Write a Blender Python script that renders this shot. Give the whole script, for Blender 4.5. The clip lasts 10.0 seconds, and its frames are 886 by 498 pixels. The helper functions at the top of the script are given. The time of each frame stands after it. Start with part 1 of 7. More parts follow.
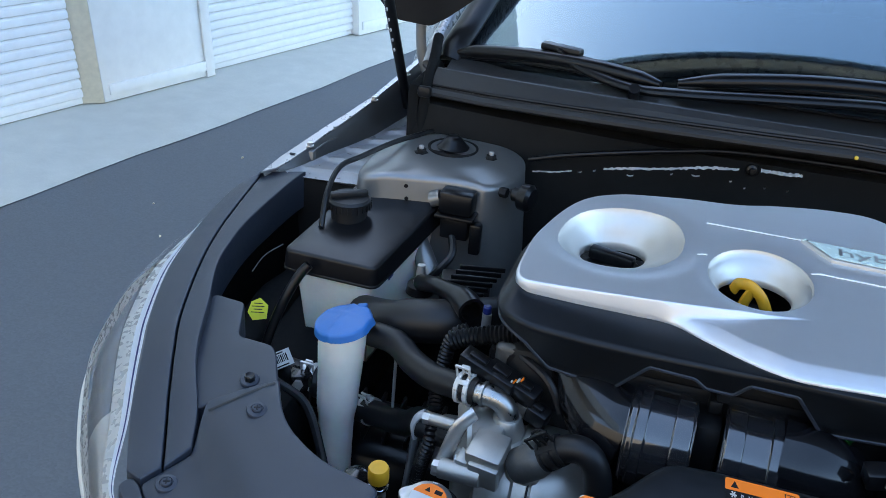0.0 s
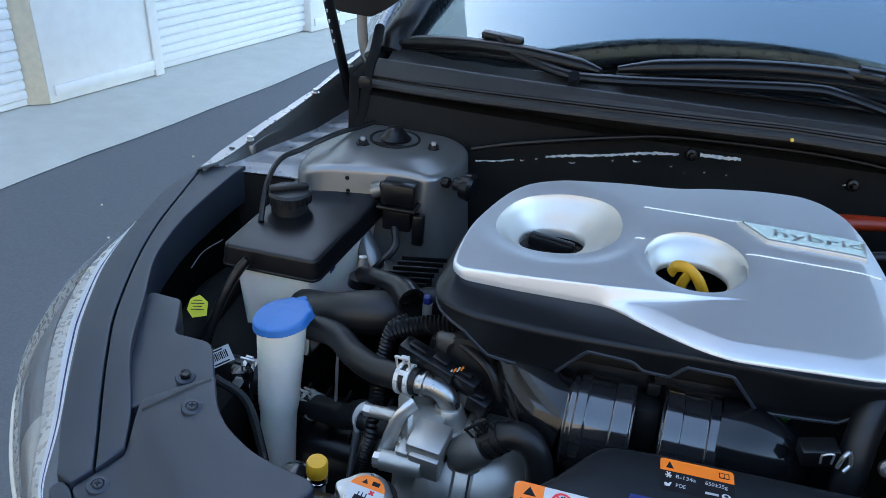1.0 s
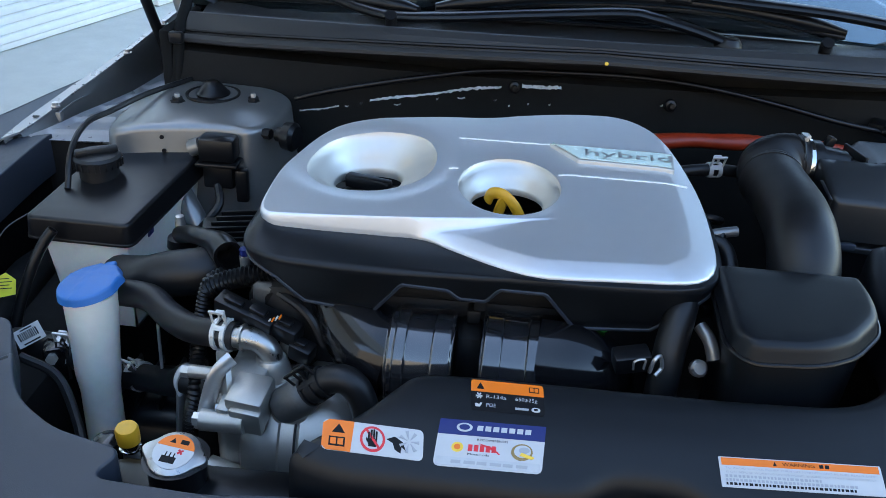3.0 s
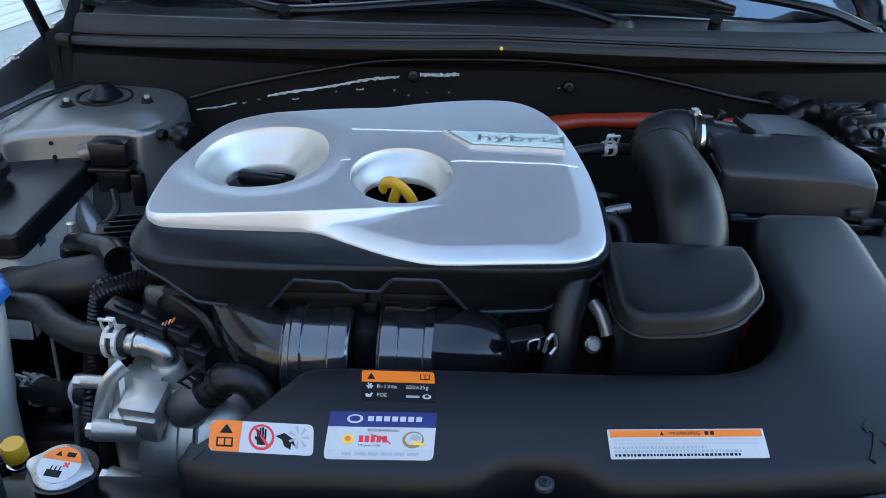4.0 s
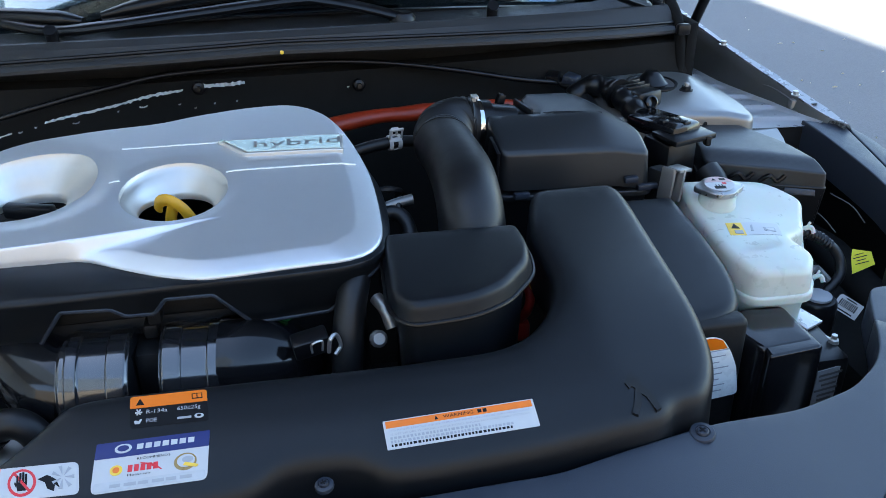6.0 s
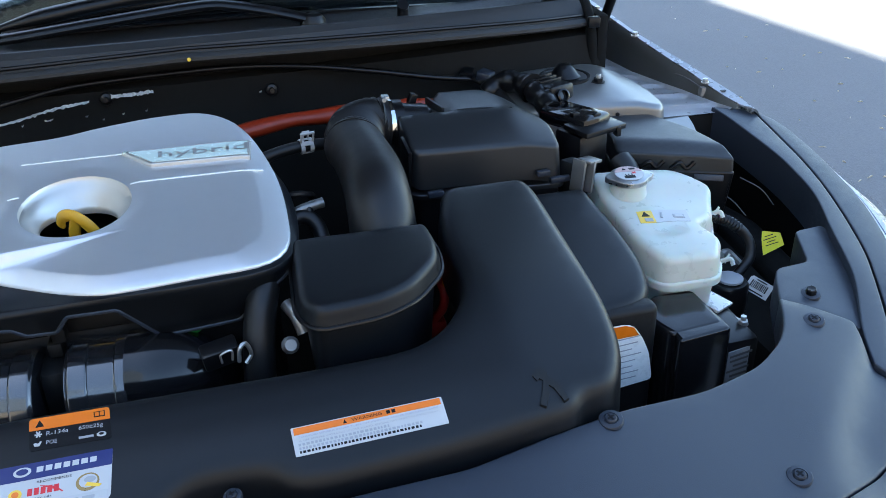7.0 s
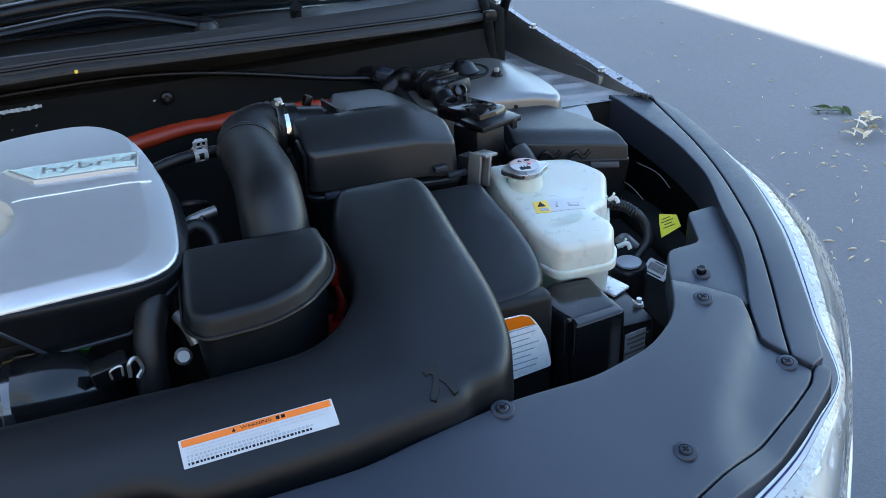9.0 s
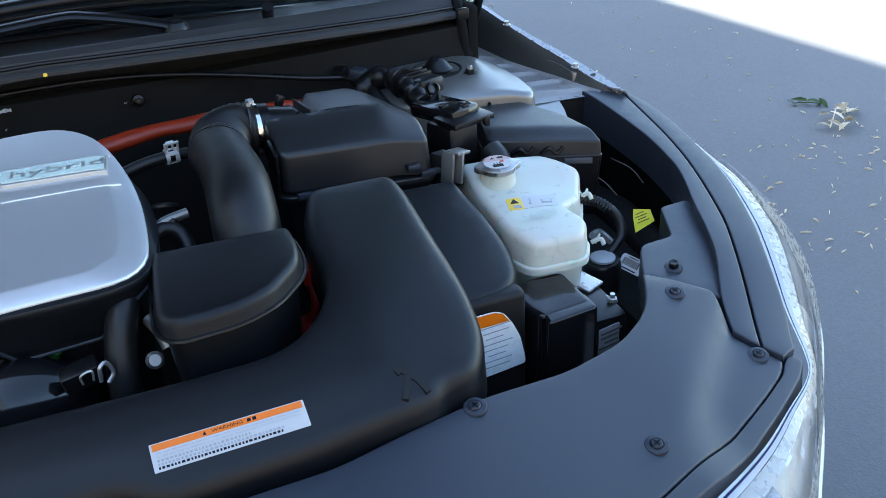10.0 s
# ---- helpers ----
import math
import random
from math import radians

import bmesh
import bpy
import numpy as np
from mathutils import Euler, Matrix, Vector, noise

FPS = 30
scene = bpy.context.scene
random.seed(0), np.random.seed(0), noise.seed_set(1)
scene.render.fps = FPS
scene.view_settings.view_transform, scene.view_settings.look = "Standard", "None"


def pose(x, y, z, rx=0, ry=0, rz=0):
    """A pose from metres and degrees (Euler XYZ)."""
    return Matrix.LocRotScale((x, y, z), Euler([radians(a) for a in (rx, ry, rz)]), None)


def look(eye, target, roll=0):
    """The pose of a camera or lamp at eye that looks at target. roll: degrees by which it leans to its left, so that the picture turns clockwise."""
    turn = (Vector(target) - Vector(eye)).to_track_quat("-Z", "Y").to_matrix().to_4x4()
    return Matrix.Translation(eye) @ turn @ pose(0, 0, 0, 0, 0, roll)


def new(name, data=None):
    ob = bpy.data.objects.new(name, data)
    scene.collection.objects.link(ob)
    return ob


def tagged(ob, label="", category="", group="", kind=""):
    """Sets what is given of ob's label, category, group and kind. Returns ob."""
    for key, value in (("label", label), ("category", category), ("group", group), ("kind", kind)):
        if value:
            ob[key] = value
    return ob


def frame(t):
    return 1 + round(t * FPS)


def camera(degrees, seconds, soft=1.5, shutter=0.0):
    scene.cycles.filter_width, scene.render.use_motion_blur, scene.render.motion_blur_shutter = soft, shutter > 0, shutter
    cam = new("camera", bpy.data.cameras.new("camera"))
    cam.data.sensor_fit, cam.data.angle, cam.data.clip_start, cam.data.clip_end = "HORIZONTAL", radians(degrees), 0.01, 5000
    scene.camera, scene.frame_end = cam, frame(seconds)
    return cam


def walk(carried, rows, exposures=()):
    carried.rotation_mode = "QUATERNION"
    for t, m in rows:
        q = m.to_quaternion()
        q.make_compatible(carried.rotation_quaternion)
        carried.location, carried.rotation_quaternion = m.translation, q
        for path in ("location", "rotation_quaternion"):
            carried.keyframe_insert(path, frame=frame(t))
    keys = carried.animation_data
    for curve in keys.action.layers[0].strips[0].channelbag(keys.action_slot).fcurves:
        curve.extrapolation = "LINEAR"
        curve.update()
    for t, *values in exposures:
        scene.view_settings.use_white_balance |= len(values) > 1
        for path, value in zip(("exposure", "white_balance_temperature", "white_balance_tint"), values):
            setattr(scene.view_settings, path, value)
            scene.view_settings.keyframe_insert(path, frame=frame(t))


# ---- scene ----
from mathutils import geometry

cam = camera(54.0, 10.0, soft=0.6)
PATH = [
    (0, (-0.259, -0.447, 1.393), (-0.693, 1.281, 0.485), 4.5),
    (0.5, (-0.248, -0.443, 1.388), (-0.652, 1.292, 0.478), 4.5),
    (1, (-0.231, -0.435, 1.383), (-0.582, 1.312, 0.474), 4.3),
    (1.5, (-0.21, -0.429, 1.374), (-0.503, 1.327, 0.463), 4.0),
    (2, (-0.192, -0.423, 1.363), (-0.419, 1.336, 0.44), 3.8),
    (2.5, (-0.17, -0.417, 1.351), (-0.332, 1.34, 0.409), 3.4),
    (4, (-0.094, -0.409, 1.34), (-0.058, 1.343, 0.377), 1.7),
    (4.5, (-0.069, -0.408, 1.337), (0.036, 1.344, 0.379), 1.1),
    (5, (-0.044, -0.41, 1.339), (0.131, 1.335, 0.379), 0.5),
    (5.5, (-0.019, -0.414, 1.34), (0.227, 1.322, 0.379), -0.1),
    (6, (0.007, -0.419, 1.342), (0.323, 1.304, 0.379), -0.7),
    (7.5, (0.063, -0.433, 1.345), (0.53, 1.25, 0.371), -2.1),
    (8, (0.077, -0.439, 1.347), (0.571, 1.234, 0.368), -2.5),
    (8.5, (0.089, -0.442, 1.346), (0.613, 1.22, 0.366), -2.8),
    (9, (0.098, -0.447, 1.347), (0.65, 1.205, 0.364), -2.9),
    (9.5, (0.107, -0.45, 1.348), (0.684, 1.192, 0.361), -3.2),
    (10, (0.111, -0.452, 1.348), (0.694, 1.185, 0.358), -3.3),
]
EXPOSURE = 2.90
walk(cam, [(t, look(eye, target, roll)) for t, eye, target, roll in PATH], exposures=[(0, EXPOSURE, 6500, 6.5), (10, EXPOSURE, 6500, 6.5)])

# ---- daylight: open shade beside a building, sun behind it ----
SUN_ELEVATION, SUN_AZIMUTH = radians(35), radians(-65)
world = bpy.data.worlds.new("sky")
scene.world = world
world.use_nodes = True
wn = world.node_tree
sky = wn.nodes.new("ShaderNodeTexSky")
sky.sky_type, sky.sun_disc = "NISHITA", False
sky.sun_elevation, sky.sun_rotation = SUN_ELEVATION, SUN_AZIMUTH
wn.nodes["Background"].inputs["Strength"].default_value = 0.12
wn.links.new(sky.outputs["Color"], wn.nodes["Background"].inputs["Color"])
sun = new("sun", bpy.data.lights.new("sun", "SUN"))
sun.data.energy, sun.data.angle, sun.data.color = 5.0, radians(0.53), (1.0, 0.95, 0.88)
sun.matrix_world = look((20 * math.sin(SUN_AZIMUTH), 20 * math.cos(SUN_AZIMUTH), 20 * math.tan(SUN_ELEVATION)), (0, 0, 0))

# ---- materials ----
def mat(name, colour, rough=0.5, metal=0.0, vary=0.12, size=8.0, grain=0.0, grain_size=900.0, rough_vary=0.1, coat=0.0, dust=0.0, **more):
    """A surface with broad stains, fine grain, uneven gloss and, where asked, a film of dust on what faces up."""
    m = bpy.data.materials.new(name)
    m.use_nodes = True
    nt = m.node_tree
    p = nt.nodes["Principled BSDF"]
    link, node = nt.links.new, nt.nodes.new
    co = node("ShaderNodeTexCoord")
    broad, fine = node("ShaderNodeTexNoise"), node("ShaderNodeTexNoise")
    broad.inputs["Scale"].default_value, broad.inputs["Detail"].default_value = size, 6
    fine.inputs["Scale"].default_value, fine.inputs["Detail"].default_value = size * 14, 4
    for n in (broad, fine):
        link(co.outputs["Object"], n.inputs["Vector"])
    both = node("ShaderNodeMath")
    both.operation = "ADD"
    link(broad.outputs["Fac"], both.inputs[0])
    link(fine.outputs["Fac"], both.inputs[1])
    ramp = node("ShaderNodeMapRange")
    ramp.inputs["From Min"].default_value, ramp.inputs["From Max"].default_value = 0.65, 1.35
    ramp.inputs["To Min"].default_value, ramp.inputs["To Max"].default_value = 1 - vary, 1 + vary
    link(both.outputs[0], ramp.inputs["Value"])
    tint = node("ShaderNodeVectorMath")
    tint.operation = "SCALE"
    tint.inputs[0].default_value = colour
    link(ramp.outputs["Result"], tint.inputs["Scale"])
    out = tint.outputs["Vector"]
    if dust:
        geo, up, mix = node("ShaderNodeNewGeometry"), node("ShaderNodeSeparateXYZ"), node("ShaderNodeMix")
        mix.data_type = "RGBA"
        link(geo.outputs["Normal"], up.inputs["Vector"])
        amount = node("ShaderNodeMath")
        amount.operation = "MULTIPLY"
        amount.use_clamp = True
        lift = node("ShaderNodeMath")
        lift.operation = "MULTIPLY"
        lift.inputs[1].default_value = dust
        link(up.outputs["Z"], lift.inputs[0])
        link(lift.outputs[0], amount.inputs[0])
        link(broad.outputs["Fac"], amount.inputs[1])
        link(amount.outputs[0], mix.inputs["Factor"])
        link(out, mix.inputs["A"])
        mix.inputs["B"].default_value = (0.22, 0.21, 0.19, 1)
        out = mix.outputs["Result"]
    link(out, p.inputs["Base Color"])
    gloss = node("ShaderNodeMapRange")
    gloss.inputs["To Min"].default_value, gloss.inputs["To Max"].default_value = max(0.02, rough - rough_vary), min(1, rough + rough_vary)
    gloss.inputs["From Min"].default_value, gloss.inputs["From Max"].default_value = 0.3, 0.7
    link(fine.outputs["Fac"], gloss.inputs["Value"])
    link(gloss.outputs["Result"], p.inputs["Roughness"])
    p.inputs["Metallic"].default_value = metal
    p.inputs["Coat Weight"].default_value = coat
    p.inputs["Coat Roughness"].default_value = 0.08
    if grain:
        g, b = node("ShaderNodeTexNoise"), node("ShaderNodeBump")
        g.inputs["Scale"].default_value, g.inputs["Detail"].default_value = grain_size, 3
        link(co.outputs["Object"], g.inputs["Vector"])
        b.inputs["Strength"].default_value, b.inputs["Distance"].default_value = grain, 0.0006
        link(g.outputs["Fac"], b.inputs["Height"])
        link(b.outputs["Normal"], p.inputs["Normal"])
    for key, value in more.items():
        p.inputs[key.replace("_", " ")].default_value = value
    return m


def ground_mat(name, colour, vary, speck, rough, bump, stain=0.0):
    """Aggregate, patches and stains for asphalt and concrete."""
    m = mat(name, colour, rough=rough, vary=vary, size=0.7, rough_vary=0.08)
    nt = m.node_tree
    p, link, node = nt.nodes["Principled BSDF"], nt.links.new, nt.nodes.new
    co = next(n for n in nt.nodes if n.type == "TEX_COORD")
    grit, b = node("ShaderNodeTexVoronoi"), node("ShaderNodeBump")
    grit.inputs["Scale"].default_value = speck
    link(co.outputs["Object"], grit.inputs["Vector"])
    b.inputs["Strength"].default_value, b.inputs["Distance"].default_value = bump, 0.004
    link(grit.outputs["Distance"], b.inputs["Height"])
    link(b.outputs["Normal"], p.inputs["Normal"])
    old = p.inputs["Base Color"].links[0].from_socket
    mix, sep, rng = node("ShaderNodeMix"), node("ShaderNodeSeparateColor"), node("ShaderNodeMapRange")
    mix.data_type, mix.blend_type = "RGBA", "MULTIPLY"
    link(grit.outputs["Color"], sep.inputs["Color"])
    rng.inputs["To Min"].default_value, rng.inputs["To Max"].default_value = 0.93, 1.07
    link(sep.outputs["Red"], rng.inputs["Value"])
    mix.inputs["Factor"].default_value = 1.0
    link(old, mix.inputs["A"])
    link(rng.outputs["Result"], mix.inputs["B"])
    link(mix.outputs["Result"], p.inputs["Base Color"])
    return m


def clear(name, colour=(1, 1, 1), rough=0.0, ior=1.45, tint=(1, 1, 1)):
    m = bpy.data.materials.new(name)
    m.use_nodes = True
    p = m.node_tree.nodes["Principled BSDF"]
    p.inputs["Base Color"].default_value = (*colour, 1)
    p.inputs["Transmission Weight"].default_value = 1
    p.inputs["Roughness"].default_value = rough
    p.inputs["IOR"].default_value = ior
    p.inputs["Specular Tint"].default_value = (*tint, 1)
    return m


PLASTIC = mat("moulded black plastic", (0.0064, 0.0075, 0.0094), 0.36, grain=0.16, grain_size=1500, dust=0.003, vary=0.1, rough_vary=0.02, Specular_IOR_Level=0.30)
# Near-black for recesses and filler sheets, their shade put into the colour.
RECESS_BLACK = mat("near-black for shaded recesses", (0.0090, 0.0090, 0.0090), 0.8, vary=0.3, size=6, grain=0.25, grain_size=300, Specular_IOR_Level=0.12)
FELT = mat("dark grey bulkhead felt", (0.0125, 0.0124, 0.0120), 0.75, vary=0.35, size=5, grain=0.25, grain_size=300, Specular_IOR_Level=0.15)
BOX = mat("dark grey moulded plastic", (0.012, 0.013, 0.0145), 0.37, grain=0.12, grain_size=1300, vary=0.08, rough_vary=0.02, Specular_IOR_Level=0.55)
COWL = mat("matt black cowl plastic", (0.029, 0.029, 0.030), 0.48, grain=0.3, grain_size=1300, vary=0.1, rough_vary=0.04, Specular_IOR_Level=0.35)
TRIM = mat("grained grey-black trim", (0.021, 0.027, 0.040), 0.42, grain=0.2, grain_size=1300, dust=0.006, vary=0.08, rough_vary=0.04)
SATIN = mat("smooth black plastic", (0.006, 0.006, 0.007), 0.29, vary=0.06, dust=0.002, rough_vary=0.012, Specular_IOR_Level=0.36)
GLOSSY = mat("glossy black plastic", (0.007, 0.007, 0.008), 0.13, vary=0.06, dust=0.002, rough_vary=0.012)
RUBBER = mat("black rubber", (0.0085, 0.0085, 0.0095), 0.42, grain=0.08, grain_size=900, vary=0.06, dust=0.003, rough_vary=0.03, Specular_IOR_Level=0.42)
DULL = mat("dull black metal", (0.008, 0.008, 0.0085), 0.55, vary=0.3, grain=0.3, grain_size=300, dust=0.008, Specular_IOR_Level=0.3)
SILVER = mat("satin silver paint", (0.74, 0.75, 0.77), 0.40, metal=0.75, vary=0.02, size=4, grain=0.10, grain_size=2500, rough_vary=0.03)
# Tinted warm; in the wells the tint stands for reflected light.
WARM_SILVER = mat("warm silver paint", (0.62, 0.60, 0.56), 0.40, metal=0.75, vary=0.03, rough_vary=0.05)
BODY = mat("silver car paint", (0.33, 0.33, 0.33), 0.28, metal=0.55, vary=0.02, size=3, coat=0.6, rough_vary=0.02)
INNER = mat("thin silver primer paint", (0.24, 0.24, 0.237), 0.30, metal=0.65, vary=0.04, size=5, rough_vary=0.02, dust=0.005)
# Lit copy of INNER: brightness on the inner wing's floor is in the colour.
LIT_PAINT = mat("silver primer, lit tone", (0.56, 0.56, 0.57), 0.30, metal=0.25, vary=0.05, size=5, rough_vary=0.03)
ALLOY = mat("cast aluminium", (0.45, 0.435, 0.40), 0.42, metal=0.8, vary=0.08, size=14, grain=0.14, grain_size=450, dust=0.03)
STEEL = mat("zinc-plated steel", (0.55, 0.54, 0.52), 0.32, metal=0.75, vary=0.05, size=30, rough_vary=0.04)
# Green tint stands for the reflection on the badge plate.
MINT = mat("pale mint reflection tone", (0.62, 0.74, 0.68), 0.22, vary=0.03)
# LAMP and SMOKE are the lit and shaded tones of one lamp bowl.
LAMP = mat("grey-beige lamp bowl, lit tone", (0.66, 0.63, 0.56), 0.36, metal=0.2, vary=0.02, size=4, rough_vary=0.02)
SMOKE = mat("dark grey lamp plastic", (0.15, 0.15, 0.15), 0.32, metal=0.3, vary=0.04, rough_vary=0.03)
# White stands for sky reflected in chrome bezels.
GLARE_WHITE = mat("bezel white with sky glare in it", (0.90, 0.91, 0.92), 0.35, metal=0.15, vary=0.01, rough_vary=0.02)
PALE = mat("pale grey reflector plastic", (0.72, 0.70, 0.66), 0.28, metal=0.4, vary=0.02, rough_vary=0.03)
RUNNER = mat("glossy smoke-black plastic", (0.016, 0.016, 0.018), 0.14, vary=0.06, rough_vary=0.02, coat=1.0, Specular_IOR_Level=1.0)
ALLOY_DARK = mat("dusty grey casting", (0.10, 0.10, 0.098), 0.5, metal=0.5, vary=0.2, size=20, grain=0.2, grain_size=350, dust=0.05)
ZINC = mat("pale zinc clamp", (0.62, 0.62, 0.60), 0.35, metal=0.35, vary=0.06)
CHROME = mat("chrome", (0.80, 0.81, 0.82), 0.08, metal=1.0, vary=0.03, rough_vary=0.03)
PIPE = mat("drawn aluminium tube", (0.42, 0.42, 0.41), 0.34, metal=1.0, vary=0.06)
MILKY = mat("milky polyethylene", (0.80, 0.78, 0.70), 0.42, vary=0.05, size=6, Subsurface_Weight=0.25, Subsurface_Scale=0.02)
COOL_MILKY = mat("clean white polyethylene", (0.54, 0.56, 0.50), 0.34, vary=0.03, size=5, Subsurface_Weight=0.25, Subsurface_Scale=0.02)
BLUE = mat("blue plastic", (0.028, 0.145, 0.43), 0.38, vary=0.06, grain=0.1)
YELLOW = mat("ochre yellow plastic", (0.70, 0.36, 0.02), 0.42, vary=0.08)
TAG = mat("fluorescent yellow tape", (0.80, 0.74, 0.02), 0.5, vary=0.06)
ORANGE = mat("orange cable sheath", (0.27, 0.024, 0.006), 0.4, vary=0.1)
RED = mat("red plastic", (0.36, 0.018, 0.012), 0.4, vary=0.1)
GREEN = mat("green plastic", (0.03, 0.45, 0.06), 0.4, vary=0.08)
INK = mat("black ink", (0.006, 0.006, 0.007), 0.5, vary=0.05, Specular_IOR_Level=0.2)
GREY_INK = mat("grey ink", (0.35, 0.36, 0.38), 0.5, vary=0.05)
WHITE = mat("bright white enamel", (0.84, 0.86, 0.84), 0.3, vary=0.02)
PAPER = mat("white label film", (0.50, 0.50, 0.50), 0.38, vary=0.03)
L_ORANGE = mat("orange label ink", (0.80, 0.175, 0.004), 0.4, vary=0.04)
L_FADED = mat("faded pink label ink", (0.52, 0.36, 0.34), 0.4, vary=0.04)
L_BLUE = mat("dark blue label ink", (0.007, 0.016, 0.125), 0.4, vary=0.04)
GOLD = mat("brown gold label ink", (0.30, 0.20, 0.07), 0.35, metal=0.4, vary=0.05)
L_RED = mat("red label ink", (0.65, 0.02, 0.03), 0.4, vary=0.04)
L_YELLOW = mat("yellow label ink", (0.85, 0.55, 0.05), 0.4, vary=0.04)
FOIL = mat("torn foil", (0.80, 0.79, 0.76), 0.4, metal=0.2, vary=0.1)
STUCCO = mat("cream reflector stucco", (0.20, 0.172, 0.138), 0.85, vary=0.10, size=0.6, grain=0.2, grain_size=90)
GLASS = clear("windscreen glass", (0.22, 0.27, 0.31), ior=2.3, tint=(0.70, 0.92, 1.0))
LENS = mat("clear polycarbonate", (0.9, 0.92, 0.93), 0.06, vary=0.0, rough_vary=0.0, Alpha=0.10)
CABIN = mat("dark cabin trim", (0.014, 0.014, 0.020), 0.7, vary=0.1)
WOOL = mat("black felt", (0.010, 0.010, 0.011), 0.9, vary=0.2)
ASPHALT = ground_mat("weathered asphalt", (0.122, 0.126, 0.130), 0.10, 160.0, 0.85, 0.15)
CONCRETE = ground_mat("broom-finished concrete", (0.50, 0.485, 0.43), 0.10, 420.0, 0.85, 0.1)
DOOR_PAINT = mat("white painted steel", (0.80, 0.80, 0.79), 0.45, vary=0.05, size=1.5)
WALL_PAINT = mat("white painted masonry", (0.82, 0.81, 0.78), 0.7, vary=0.06, size=1.2, grain=0.3, grain_size=120)
CREAM = mat("cream painted jamb", (0.62, 0.56, 0.42), 0.6, vary=0.12, size=3)
LEAF_GREEN = mat("green leaf", (0.07, 0.12, 0.03), 0.55, vary=0.3, size=30)
LEAF_DRY = mat("dry leaf", (0.66, 0.57, 0.42), 0.7, vary=0.25, size=30)


# ---- shapes ----
def thing(name, at, label, category, group="", kind=""):
    """An Empty at the thing's base, to parent its parts."""
    ob = new(name)
    ob.location = at
    ob.empty_display_size = 0.02
    return tagged(ob, label, category, group, kind)


def part(name, bm, material, parent=None, label="", sharp=38):
    """Links a bmesh, given in world coordinates, as one mesh under a thing or a part."""
    bmesh.ops.recalc_face_normals(bm, faces=bm.faces)
    me = bpy.data.meshes.new(name)
    bm.to_mesh(me)
    bm.free()
    for poly in me.polygons:
        poly.use_smooth = True
    me.set_sharp_from_angle(angle=radians(sharp))
    me.materials.append(material)
    ob = new(name, me)
    if parent is not None:
        ob.parent = parent
        if parent.data is None:
            ob.matrix_parent_inverse = Matrix.Translation(-parent.location)
    return tagged(ob, label)


def rounded(points, r=0.01, n=5):
    """A closed outline whose corners are rounded; a point may carry its own radius."""
    out = []
    k = len(points)
    for i in range(k):
        a, b, c = (Vector(points[(i + d) % k][:2]) for d in (-1, 0, 1))
        rr = points[i][2] if len(points[i]) > 2 else r
        d1, d2 = (a - b), (c - b)
        l1, l2 = min(rr, d1.length * 0.48), min(rr, d2.length * 0.48)
        p, q = b + d1.normalized() * l1, b + d2.normalized() * l2
        for s in range(n + 1):
            u = s / n
            out.append(p * (1 - u) ** 2 + b * 2 * u * (1 - u) + q * u ** 2)
    return tidy(out)


def tidy(pts, gap=1e-4):
    out = []
    for p in pts:
        if not out or (p - out[-1]).length > gap:
            out.append(p)
    if (out[0] - out[-1]).length < gap:
        out.pop()
    area = sum(a.x * b.y - b.x * a.y for a, b in zip(out, out[1:] + out[:1]))
    return out if area > 0 else out[::-1]


def refine(pts, step):
    out = []
    for a, b in zip(pts, pts[1:] + pts[:1]):
        n = max(1, math.ceil((b - a).length / step))
        out += [a.lerp(b, i / n) for i in range(n)]
    return out


def inset(pts, d):
    out = []
    k = len(pts)
    for i in range(k):
        e1, e2 = (pts[i] - pts[i - 1]).normalized(), (pts[(i + 1) % k] - pts[i]).normalized()
        n1, n2 = Vector((-e1.y, e1.x)), Vector((-e2.y, e2.x))
        m = n1 + n2
        m = m / max(0.6, m.length_squared) * 2 if m.length > 1e-6 else n1
        out.append(pts[i] + m * d)
    return out


def inside(p, poly):
    hit = False
    for a, b in zip(poly, poly[1:] + poly[:1]):
        if (a.y > p.y) != (b.y > p.y) and p.x < (b.x - a.x) * (p.y - a.y) / (b.y - a.y) + a.x:
            hit = not hit
    return hit


def bridge(bm, r1, r2):
    k = len(r1)
    for i in range(k):
        bm.faces.new((r1[i], r1[(i + 1) % k], r2[(i + 1) % k], r2[i]))


